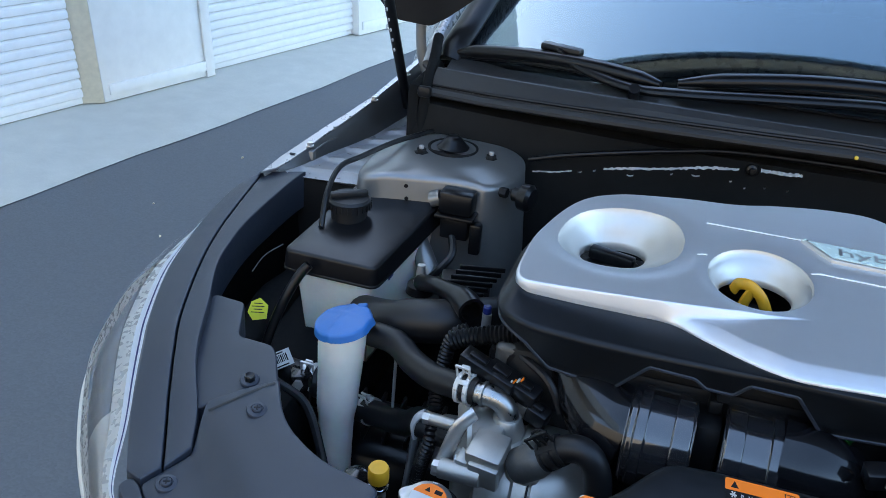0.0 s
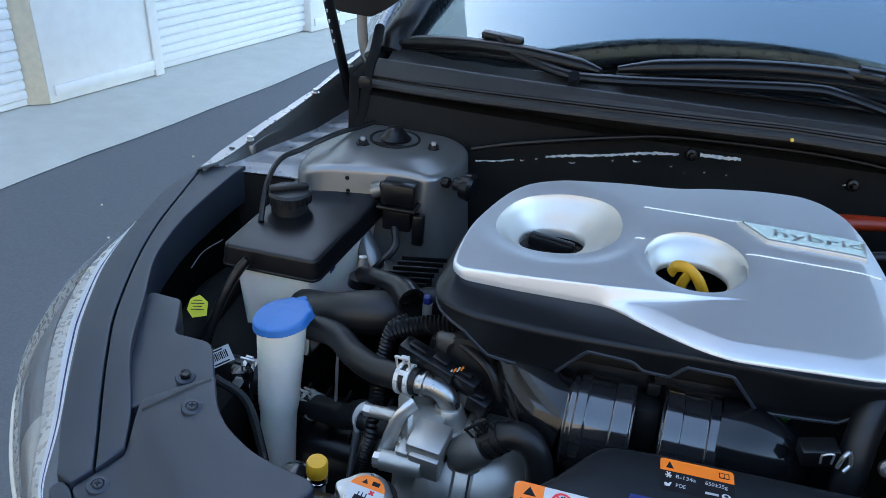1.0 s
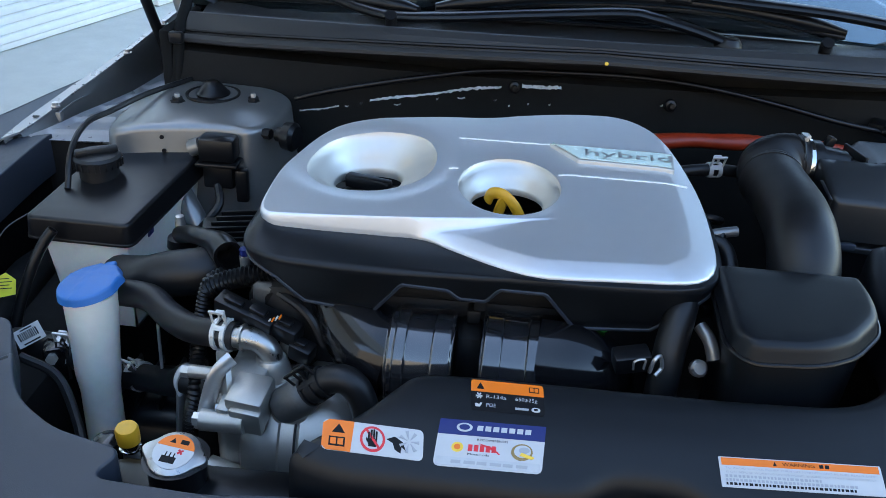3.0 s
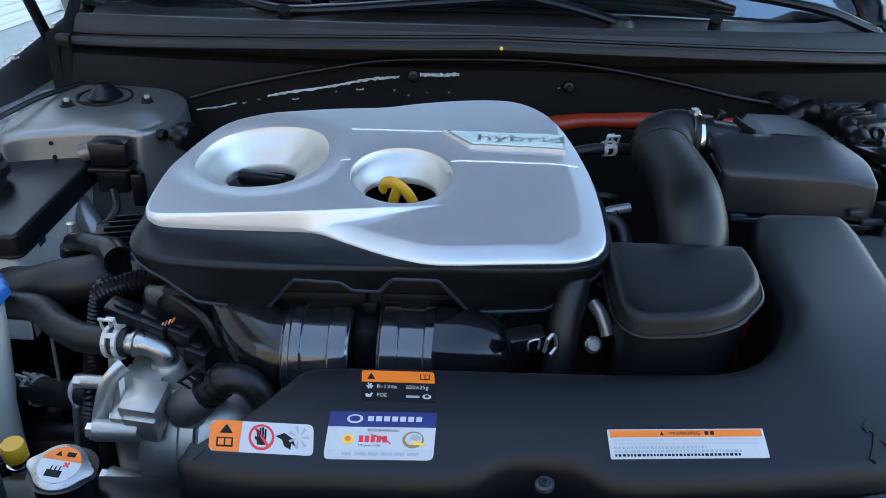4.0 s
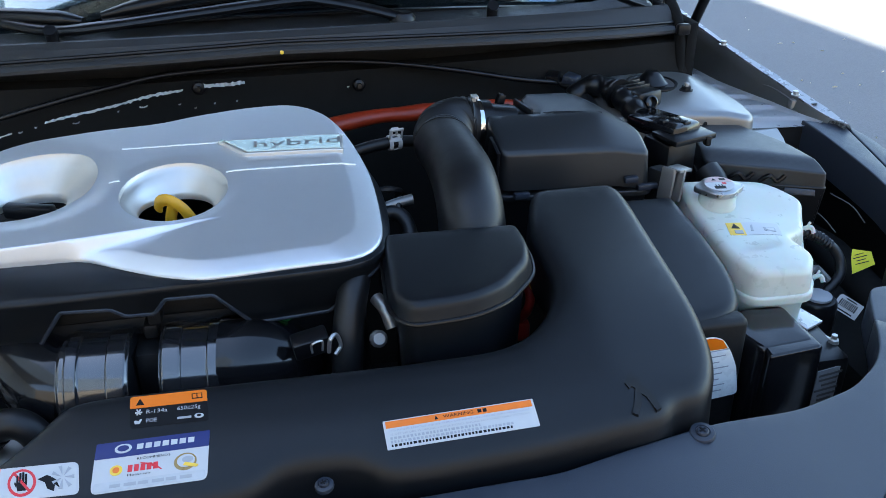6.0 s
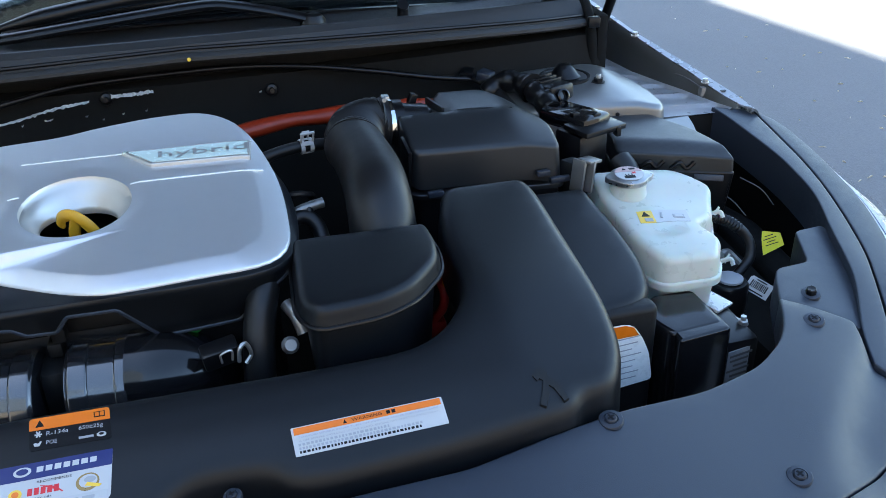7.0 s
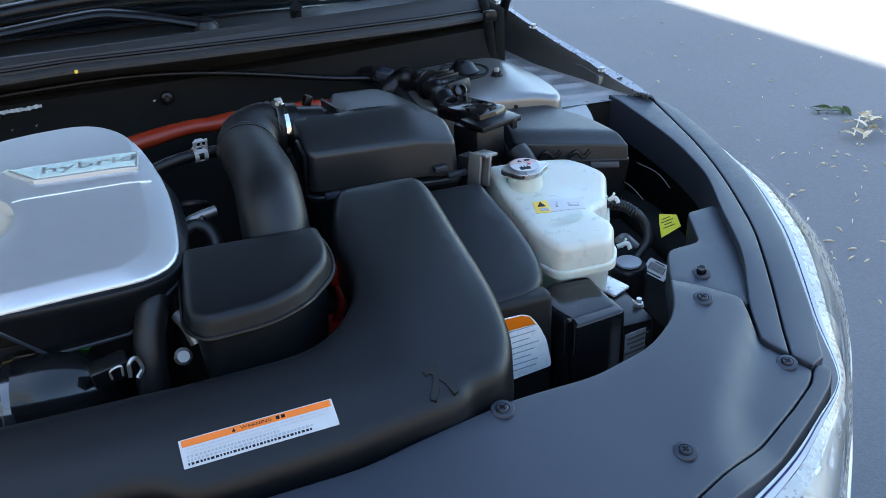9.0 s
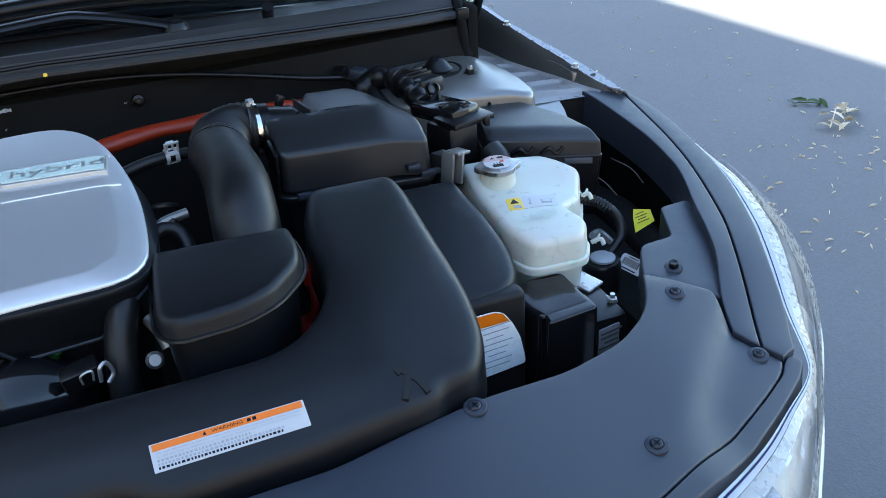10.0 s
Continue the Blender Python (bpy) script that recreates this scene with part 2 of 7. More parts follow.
def fill(bm, ring, flat, zf, step, holes=(), crease=None):
    """Triangles over a ring of vertices, with inner points at height zf; each hole is a ring of 2D points. Returns the holes' rings."""
    verts = list(flat)
    edges = [(i, (i + 1) % len(flat)) for i in range(len(flat))]
    loops = []
    for h in holes:
        s = len(verts)
        verts += h
        edges += [(s + i, s + (i + 1) % len(h)) for i in range(len(h))]
        loops.append((s, len(h)))
    xs, ys = [p.x for p in flat], [p.y for p in flat]
    near = step * 0.45
    border = verts[:]
    y = min(ys) + step / 2
    row = 0
    while y < max(ys):
        x = min(xs) + step * (0.25 + 0.5 * (row % 2))
        while x < max(xs):
            p = Vector((x, y))
            if crease and x < 0 and -0.002 < crease(x) - y < 0.0135:
                x += step
                continue
            if inside(p, flat) and not any(inside(p, h) for h in holes) and min((p - q).length_squared for q in border) > near * near:
                verts.append(p)
            x += step
        y += step * 0.87
        row += 1
    if crease:
        # close rows of points along the crease and down its slope
        for k in range(int((0 - min(xs)) / 0.004)):
            x = min(xs) + 0.004 * k
            for d in (-0.0014, -0.0004, 0.0004, 0.0018, 0.0032, 0.0046, 0.006, 0.008, 0.0105):
                p = Vector((x, crease(x) - d))
                if inside(p, flat) and not any(inside(p, h) for h in holes) and min((p - q).length_squared for q in border) > 1e-6:
                    verts.append(p)
    co, _, tris, orig, _, _ = geometry.delaunay_2d_cdt([Vector(v) for v in verts], edges, [], 0, 1e-6)
    bv = []
    for i, c in enumerate(co):
        src = min(orig[i]) if orig[i] else -1
        bv.append(ring[src] if 0 <= src < len(flat) else bm.verts.new((c.x, c.y, zf(c.x, c.y))))
    for t in tris:
        if abs((co[t[1]] - co[t[0]]).cross(co[t[2]] - co[t[0]])) < 4e-8:
            continue
        mid = (co[t[0]] + co[t[1]] + co[t[2]]) / 3
        if inside(mid, flat) and not any(inside(mid, h) for h in holes):
            try:
                bm.faces.new([bv[i] for i in t])
            except ValueError:
                pass
    back = {min(o): i for i, o in enumerate(orig) if o}
    return [[bv[back[s + i]] for i in range(n)] for s, n in loops]


def moulded(outline, zf, r=0.01, depth=0.05, flare=0.0, step=0.02, holes=(), base=None, cap=True, chamfer=None, crease=None):
    """A moulded lid or panel: rounded upper edge, walls, a closed underside. zf: a height or a function; base: its underside, if flat."""
    f = zf if callable(zf) else (lambda x, y: zf)
    pts = refine(outline, step)
    bm = bmesh.new()
    rings = []
    edge_of = chamfer or (lambda x, y: (r, 0.0, 1.0))
    low = inset(pts, -flare)
    rings.append([bm.verts.new((p.x, p.y, base if base is not None else f(q.x, q.y) - depth)) for p, q in zip(low, pts)])
    for a in (0, 22, 45, 67, 90):
        d, drop = r * (1 - math.cos(radians(a))), r * (1 - math.sin(radians(a)))
        ring = inset(pts, d)
        row = []
        for p, q in zip(ring, pts):
            wide, fall, bow = edge_of(q.x, q.y)
            row.append(bm.verts.new((p.x, p.y, f(p.x, p.y) - drop - fall * (1 - min(1.0, d / wide)) ** bow)))
        rings.append(row)
    if chamfer:
        most = max(edge_of(q.x, q.y)[0] for q in pts)
        far = inset(pts, most)
        for u in (0.3, 0.6, 0.9, 1.0, 1.12):
            row, ring = [], []
            for w, q in zip(far, pts):
                wide, fall, bow = edge_of(q.x, q.y)
                d = min(most + 0.0025, r + (wide - r) * u + 0.0003 * u)
                p = q.lerp(w, d / most)
                ring.append(p)
                row.append(bm.verts.new((p.x, p.y, f(p.x, p.y) - fall * max(0.0, 1 - d / wide) ** bow)))
            rings.append(row)
    for a, b in zip(rings, rings[1:]):
        bridge(bm, a, b)
    loops = fill(bm, rings[-1], ring, f, step, holes, crease)
    if cap:
        bm.faces.new(rings[0][::-1])
    return (bm, loops) if holes else bm


def circle(x, y, r, n=32, squash=1.0, turn=0.0):
    return [Vector((x + r * math.cos(a) * math.cos(turn) - r * squash * math.sin(a) * math.sin(turn),
                    y + r * math.cos(a) * math.sin(turn) + r * squash * math.sin(a) * math.cos(turn))) for a in (2 * math.pi * i / n for i in range(n))]


def curve(points, n=8):
    """A smooth line through the points."""
    p = [Vector(q) for q in points]
    p = [p[0] * 2 - p[1]] + p + [p[-1] * 2 - p[-2]]
    out = []
    for i in range(1, len(p) - 2):
        for s in range(n):
            u = s / n
            out.append(0.5 * ((2 * p[i]) + (p[i + 1] - p[i - 1]) * u + (2 * p[i - 1] - 5 * p[i] + 4 * p[i + 1] - p[i + 2]) * u * u
                              + (3 * p[i] - p[i - 1] - 3 * p[i + 1] + p[i + 2]) * u ** 3))
    return out + [p[-2]]


def sweep(points, radius, seg=14, n=8, flat=1.0, straight=False, up=None, hollow=False, bm=None):
    """A tube along a smooth line. radius: a number, or a function of the share of the way. flat: its second half-axis, as a share."""
    line = [Vector(p) for p in points] if straight else curve(points, n)
    rf = radius if callable(radius) else (lambda s: radius)
    bm = bm or bmesh.new()
    total = sum((b - a).length for a, b in zip(line, line[1:]))
    way, rings, side = 0.0, [], None
    for i, p in enumerate(line):
        t = (line[min(i + 1, len(line) - 1)] - line[max(i - 1, 0)]).normalized()
        if i:
            way += (p - line[i - 1]).length
        if side is None:
            ref = Vector(up) if up else (Vector((0, 0, 1)) if abs(t.z) < 0.9 else Vector((1, 0, 0)))
            side = t.cross(ref).normalized()
        else:
            side = (side - t * side.dot(t)).normalized()
        other = side.cross(t)
        r = rf(way / total)
        rings.append([bm.verts.new(p + side * r * math.cos(a) + other * r * flat * math.sin(a)) for a in (2 * math.pi * j / seg for j in range(seg))])
    for a, b in zip(rings, rings[1:]):
        bridge(bm, a, b)
    for ring, p, q, s in ((rings[0], line[0], line[1], 0.0), (rings[-1], line[-1], line[-2], 1.0)):
        if hollow:
            t = (q - p).normalized()
            inner = [bm.verts.new(p + (v.co - p) * 0.78) for v in ring]
            deep = [bm.verts.new(v.co + t * rf(s) * 1.6) for v in inner]
            bridge(bm, ring, inner)
            bridge(bm, inner, deep)
            bm.faces.new(deep)
        else:
            bm.faces.new(ring)
    return bm


def ribbed(points, radius, amp, pitch, seg=14):
    """A corrugated hose."""
    line = curve(points, 10)
    length = sum((b - a).length for a, b in zip(line, line[1:]))
    count = int(length / pitch)
    fine = []
    dist = [0.0]
    for a, b in zip(line, line[1:]):
        dist.append(dist[-1] + (b - a).length)
    for i in range(count * 4 + 1):
        d = length * i / (count * 4)
        k = min(max(0, next((j for j, v in enumerate(dist) if v > d), len(line) - 1) - 1), len(line) - 2)
        u = (d - dist[k]) / max(1e-9, dist[k + 1] - dist[k])
        fine.append(line[k].lerp(line[k + 1], min(1, u)))

    def rf(s):
        return radius + amp * (0.5 + 0.5 * math.cos(2 * math.pi * s * count))
    return sweep(fine, rf, seg, straight=True)


def lathe(profile, m=None, seg=28, bm=None):
    """A turned shape about z from (radius, height) pairs, set at the pose m."""
    bm = bm or bmesh.new()
    m = m or Matrix()
    rings = []
    for r, z in profile:
        rings.append([bm.verts.new(m @ Vector((max(r, 1e-5) * math.cos(a), max(r, 1e-5) * math.sin(a), z))) for a in (2 * math.pi * i / seg for i in range(seg))])
    for a, b in zip(rings, rings[1:]):
        bridge(bm, a, b)
    bm.faces.new(rings[0][::-1])
    bm.faces.new(rings[-1])
    return bm


def block(centre, size, bevel=0.004, m=None, bm=None, seg=2):
    """A box with rounded edges."""
    own = bmesh.new()
    bmesh.ops.create_cube(own, size=1, matrix=Matrix.Diagonal((*size, 1)))
    if bevel:
        bmesh.ops.bevel(own, geom=own.edges[:], offset=min(bevel, min(size) * 0.45), segments=seg, profile=0.5, affect="EDGES")
    own.transform(Matrix.Translation(centre) @ (m or Matrix()))
    return merge(bm, own)


def merge(bm, own):
    if bm is None:
        return own
    me = bpy.data.meshes.new("tmp")
    own.to_mesh(me)
    own.free()
    bm.from_mesh(me)
    bpy.data.meshes.remove(me)
    return bm


def prism(outline, z0, z1, m=None, bm=None):
    """A flat plate from a 2D outline between two heights, set at the pose m."""
    bm = bm or bmesh.new()
    m = m or Matrix()
    lo = [bm.verts.new(m @ Vector((p[0], p[1], z0))) for p in outline]
    hi = [bm.verts.new(m @ Vector((p[0], p[1], z1))) for p in outline]
    bridge(bm, lo, hi)
    bm.faces.new(lo[::-1])
    bm.faces.new(hi)
    return bm


def facing(at, normal, along=(1, 0, 0)):
    """A pose at a place, whose z is the normal and whose x runs along."""
    z = Vector(normal).normalized()
    x = (Vector(along) - z * Vector(along).dot(z)).normalized()
    return Matrix.Translation(at) @ Matrix((x, z.cross(x), z)).transposed().to_4x4()


def text(words, m, height, material, parent, name="lettering", width=None, thick=0.0002, align="LEFT"):
    """Raised lettering in the built-in font, at the pose m, as one mesh part."""
    cu = bpy.data.curves.new("tmp", "FONT")
    cu.body, cu.size, cu.extrude, cu.align_x, cu.resolution_u = words, 1.0, 0.0, align, 2
    tmp = bpy.data.objects.new("tmp", cu)
    scene.collection.objects.link(tmp)
    bpy.context.view_layer.update()
    me = bpy.data.meshes.new_from_object(tmp.evaluated_get(bpy.context.evaluated_depsgraph_get()))
    bpy.data.objects.remove(tmp)
    bpy.data.curves.remove(cu)
    xs, ys = [v.co.x for v in me.vertices], [v.co.y for v in me.vertices]
    sy = height / 0.72
    sx = width / (max(xs) - min(xs)) if width else sy
    me.transform(m @ Matrix.Diagonal((sx, sy, 1, 1)))
    me.name = name
    me.materials.append(material)
    ob = new(name, me)
    ob.parent = parent
    if parent.data is None:
        ob.matrix_parent_inverse = Matrix.Translation(-parent.location)
    return ob


def slab(outline, zf, thick=0.004, lift=0.0, step=0.03, bm=None):
    """A sheet that follows the height zf, of even thickness."""
    f = zf if callable(zf) else (lambda x, y: zf)
    pts = refine(tidy([Vector(p[:2]) for p in outline]), step)
    bm = bm or bmesh.new()
    top = [bm.verts.new((p.x, p.y, f(p.x, p.y) + lift)) for p in pts]
    low = [bm.verts.new((p.x, p.y, f(p.x, p.y) + lift - thick)) for p in pts]
    bridge(bm, low, top)
    fill(bm, top, pts, lambda x, y: f(x, y) + lift, step)
    bm.faces.new(low[::-1])
    return bm


def flip(points, side):
    """Plan points of the car's left half, for either side."""
    return [(side * p[0], *p[1:]) for p in points]


def ease(a, b, x):
    u = min(1, max(0, (x - a) / (b - a)))
    return u * u * (3 - 2 * u)


def steps(x, table):
    """A straight-line table of (x, value)."""
    for (a, va), (b, vb) in zip(table, table[1:]):
        if x <= b:
            return va + (vb - va) * min(1, max(0, (x - a) / (b - a)))
    return table[-1][1]


# ---- the place: yard, apron, storage building ----
def sheet(name, pts, z, material, label, thick=0.1, category="ground"):
    return tagged(part(name, prism(pts, z - thick, z), material), label, category, kind="structure")


sheet("ground", [(-60, -60), (60, -60), (60, 60), (-60, 60)], 0.0, ASPHALT, "dark grey weathered asphalt yard, sunlit beyond the shadow", 0.3)
# the apron's edge wanders a little along its line
edge = [(-3.299 + 0.2145 * (y + 2) + 0.012 * math.sin(y * 2.3) + 0.006 * math.sin(y * 7.1), y) for y in [-6 + 0.25 * i for i in range(80)]]
apron = bmesh.new()
lo = [apron.verts.new((x, y, 0.004)) for x, y in edge]
mid = [apron.verts.new((x - 0.07, y, 0.022)) for x, y in edge]
far = [apron.verts.new((x - 2.5, y, 0.030)) for x, y in edge]
for i in range(len(edge) - 1):
    apron.faces.new((lo[i], lo[i + 1], mid[i + 1], mid[i]))
    apron.faces.new((mid[i], mid[i + 1], far[i + 1], far[i]))
tagged(part("pavement", apron, CONCRETE), "pale concrete apron along the storage doors", "pavement", kind="structure")

WALL = Matrix.Translation((-2.808, 2.952, 0.028)) @ pose(0, 0, 0, 0, 0, 73.5) @ Matrix.Shear('XY', 4, (-0.075, 0.0))
# in the wall's own axes: x along it, y into the building, z up


def on_wall(bm):
    bm.transform(WALL)
    return bm


def panel(x0, x1, y0, y1, z0, z1, bevel=0.004):
    return block(((x0 + x1) / 2, (y0 + y1) / 2, (z0 + z1) / 2), (x1 - x0, y1 - y0, z1 - z0), bevel)


building = tagged(new("wall_garage"), "long white storage building with roll-up doors", "wall", kind="structure")
part("masonry", on_wall(panel(-7, 12, 0.16, 0.5, -0.02, 3.0, 0)), WALL_PAINT, building)
# Unseen roof slab, its edge set to cast the yard's shadow line.
roof_edge = [(-3.113 - 0.118 * (y - 5.483), y) for y in (-4.5, 30)]
part("shade_roof", prism([(-30, -4.5), roof_edge[0], roof_edge[1], (-30, 30)], 4.9, 5.0), WALL_PAINT, building)
# Unseen fascia added so the windscreen mirrors a pale wall.
part("reflected_fascia", prism([(roof_edge[0][0] - 0.2, -4.5), roof_edge[0], roof_edge[1], (roof_edge[1][0] - 0.2, 30)], 3.0, 4.9), WALL_PAINT, building)
for x0, x1 in ((-4.9, -3.4), (-1.95, -0.075), (0.68, 1.96), (2.72, 4.6)):
    slats = on_wall(panel(x0, x1, 0.062, 0.12, 0.0, 0.03, 0.003))
    door = part("roller_door", slats, DOOR_PAINT, building)
    z, pitch = 0.03, 0.046
    while z < 2.6:
        bm = bmesh.new()
        prof = [(0.062, 0.0), (0.052, 0.006), (0.050, 0.020), (0.053, 0.036), (0.064, 0.0455), (0.09, 0.0455), (0.09, 0.0)]
        a = [bm.verts.new((x0, y, z + h)) for y, h in prof]
        b = [bm.verts.new((x1, y, z + h)) for y, h in prof]
        bridge(bm, a, b)
        part("slat", on_wall(bm), DOOR_PAINT, door)
        z += pitch
for x0, x1 in ((-3.4, -1.95), (0.0, 0.68), (1.96, 2.30)):
    pier = part("pier", on_wall(panel(x0, x1, 0.0, 0.16, 0, 3.0, 0.006)), WALL_PAINT, building)
    if x1 < 1:
        part("jamb", on_wall(prism([(x0 - 0.08, 0.067), (x0 - 0.001, 0.003), (x0 - 0.001, 0.15), (x0 - 0.08, 0.15)], 0.0, 3.0)), CREAM, pier)
    part("frame_board", on_wall(panel(x0 + 0.03, x1 - 0.04, -0.012, -0.001, 0.035, 0.085, 0.002)), WALL_PAINT, pier)
    part("frame_board", on_wall(panel(x1 - 0.045, x1 + 0.012, -0.014, -0.001, 0.0, 3.0, 0.002)), WALL_PAINT, pier)
part("pier", on_wall(panel(2.30, 2.72, 0.03, 0.16, 0, 3.0, 0.006)), WALL_PAINT, building)

# the yard's far side: unseen wall added behind the viewer, for bounce and reflections
tagged(part("wall_reflector", block((0, -12.2, 3.4), (60, 0.4, 6.8), 0), STUCCO), "unseen plain cream stucco wall across the yard, added for bounced light", "wall", kind="structure")


# ---- the car ----
car = thing("car", (0, 1.5, 0), "silver saloon car with its bonnet raised", "car")


def front_z(x, y):
    return 0.858 + 0.15 * (y - 0.1) - (0.15 * math.sqrt(x * x + 0.01) - 0.015)


def lip_y(x):
    return 0.787 + 0.28 * x * x


def lip_z(x):
    return 1.000 - 0.06 * x * x


def glass_z(x, y):
    return 1.030 - 0.12 * x * x + 0.55 * (y - 0.925 - 0.28 * x * x)


def ribbon(section, xs, close=False):
    """Sweeps a (y, z) section, given as a function of x, across the car."""
    bm = bmesh.new()
    rows = [[bm.verts.new((x, *p)) for p in section(x)] for x in xs]
    for a, b in zip(rows, rows[1:]):
        for i in range(len(a) - (0 if close else 1)):
            j = (i + 1) % len(a)
            bm.faces.new((a[i], a[j], b[j], b[i]))
    if close:
        bm.faces.new(rows[0])
        bm.faces.new(rows[-1][::-1])
    return bm


def along(x0, x1, n):
    return [x0 + (x1 - x0) * i / n for i in range(n + 1)]


# cowl: a grained panel whose front lip overhangs the bulkhead, with a groove behind the lip
def groove(x):
    g = 0.027 - 0.015 * min(1.0, abs(x) / 0.55)
    return lip_y(x) + g, lip_z(x) - 0.004 + 0.625 * (g - 0.012)


def cowl_section(x):
    y, z = groove(x)
    ry, rz = lip_y(x), lip_z(x)
    return [(ry + 0.10, rz - 0.055), (y + 0.040, z - 0.024), (y + 0.010, z - 0.017), (y - 0.003, z - 0.0135), (y - 0.0080, z - 0.0095), (y - 0.0075, z - 0.005), (y - 0.004, z - 0.001),
            (y - 0.001, z + 0.0005), (y + 0.0012, z - 0.008), (y + 0.005, z - 0.008), (y + 0.0065, z + 0.001), (ry + 0.036, rz + 0.0145), (ry + 0.049, rz + 0.021), (ry + 0.056, rz + 0.021),
            (ry + 0.062, rz + 0.010), (ry + 0.10, rz + 0.004), (ry + 0.15, rz + 0.016), (ry + 0.15, rz - 0.055)]


part("cowl_panel", ribbon(cowl_section, along(-0.645, 0.645, 60), True), COWL, car, "grained grey-black plastic cowl panel", sharp=24)
part("cowl_seal", ribbon(lambda x: [(groove(x)[0] + 0.008 + 0.0028 * math.cos(a), groove(x)[1] + 0.0042 + 0.0030 * math.sin(a)) for a in (math.pi / 4 * i for i in range(8))],
                         along(-0.643, 0.643, 50), True), SATIN, car)
for s in (-1, 1):
    part("cowl_end", sweep([(s * 0.655, 0.905, 0.80), (s * 0.653, 0.902, 0.90), (s * 0.650, 0.905, 0.955), (s * 0.654, 0.935, 0.982), (s * 0.662, 0.99, 1.000), (s * 0.676, 1.06, 1.022)], 0.009, 14), RECESS_BLACK, car)
    part("cowl_clip", block((s * 0.646, 0.888, 0.972), (0.022, 0.014, 0.018), 0.004), SATIN, car)
    part("cowl_side", block((s * 0.668, 1.02, 0.885), (0.020, 0.25, 0.19), 0.006), RECESS_BLACK, car)

# bulkhead below it, and the arched seal across it
part("bulkhead", ribbon(lambda x: [(0.885 + 0.06 * x * x, 0.36), (0.875 + 0.06 * x * x, 0.80), (0.868 + 0.06 * x * x, 0.90), (0.862 + 0.10 * x * x, 0.948),
                                   (0.90 + 0.2 * x * x, 0.955), (0.95 + 0.2 * x * x, 0.36)], along(-0.665, 0.665, 40), True), FELT, car, "black sound-deadened bulkhead")
part("bulkhead_seal", sweep([(-0.456, 0.858, 0.8965), (-0.403, 0.852, 0.914), (-0.319, 0.850, 0.934), (-0.235, 0.850, 0.951), (-0.152, 0.850, 0.964), (0.0085, 0.850, 0.9685), (0.098, 0.850, 0.966), (0.184, 0.850, 0.956),
                             (0.271, 0.850, 0.940), (0.360, 0.850, 0.921), (0.424, 0.856, 0.909), (0.455, 0.862, 0.902)], 0.0042), SATIN, car)

# windscreen, its black border and the cabin behind it
gx = along(-0.69, 0.69, 24)


def pane_section(x, lift, y1=0.62):
    y0 = 0.925 + 0.28 * x * x
    return [(y0 + y1 * u, glass_z(x, y0 + y1 * u) + lift - 0.10 * u * u) for u in (0, 0.1, 0.25, 0.45, 0.7, 1.0)]


bm = ribbon(lambda x: pane_section(x, 0.0) + pane_section(x, -0.005)[::-1], gx, True)
pane = part("windscreen", bm, GLASS, car, "tinted laminated windscreen glass")
pane.visible_shadow = False
part("glass_border", ribbon(lambda x: pane_section(x, -0.008, 0.04) + pane_section(x, -0.010, 0.04)[::-1], gx, True), SATIN, car)
part("dashboard", block((0, 1.53, 0.915), (1.26, 1.16, 0.12), 0.02), CABIN, car, "dark dashboard under the glass")
part("cabin_floor", block((0, 2.4, 0.6), (1.4, 2.2, 0.1), 0.02), CABIN, car)
part("cabin_back", block((0, 3.4, 1.0), (1.4, 0.1, 0.8), 0.05), CABIN, car)
part("cabin_roof", block((0, 2.45, 1.42), (1.10, 1.5, 0.03), 0.01), BODY, car)
for s in (-1, 1):
    part("seat_back", block((s * 0.36, 2.35, 1.0), (0.48, 0.16, 0.62), 0.07), CABIN, car)
    part("headrest", block((s * 0.36, 2.42, 1.37), (0.26, 0.10, 0.16), 0.045), CABIN, car)
    part("screen_pillar", sweep([(s * 0.652, 1.052, 0.985), (s * 0.645, 1.075, 1.012), (s * 0.628, 1.13, 1.054), (s * 0.600, 1.30, 1.155), (s * 0.570, 1.80, 1.385), (s * 0.55, 2.0, 1.43)], 0.026, flat=0.6), SATIN, car)
    part("door_panel", block((s * 0.86, 2.75, 0.58), (0.06, 1.9, 0.56), 0.02), BODY, car)
    part("pillar_trim", sweep([(s * 0.690, 1.06, 0.968), (s * 0.690, 1.12, 1.005), (s * 0.672, 1.25, 1.085), (s * 0.645, 1.45, 1.19), (s * 0.60, 1.9, 1.40)], 0.014), BODY, car)

# bonnet, standing open above the bay on its hinges and gas struts
HINGE = Matrix.Translation((0, 1.06, 1.235)) @ pose(0, 0, 0, -57, 0, 0)
shape = rounded([(-0.74, 0.02), (0.74, 0.02), (0.72, -0.75, 0.1), (0.45, -1.12, 0.2), (-0.45, -1.12, 0.2), (-0.72, -0.75, 0.1)], 0.05)
bm = moulded(shape, lambda x, y: 0.03 + 0.02 * (1 - (x / 0.78) ** 2), 0.02, 0.035, step=0.1)
bm.transform(HINGE)
bonnet = part("bonnet", bm, BODY, car, "raised silver bonnet")
bm = moulded(inset(shape, 0.04), lambda x, y: 0.004, 0.003, 0.02, step=0.1)
bm.transform(HINGE)
for s in (-1, 1):
    tail = prism(rounded(flip([(0.815, 1.10), (0.776, 1.056), (0.756, 1.042), (0.694, 1.038), (0.664, 1.056), (0.590, 1.115), (0.590, 1.225), (0.815, 1.225)], s), 0.008, 4), -0.012, 0.012, facing((0, 1.075, 0), (0, -1, 0)))
    part("bonnet_corner", tail, SATIN, bonnet, "black underside of the bonnet's rear corner")
part("bonnet_lining", bm, WOOL, bonnet, "black felt lining under the bonnet")
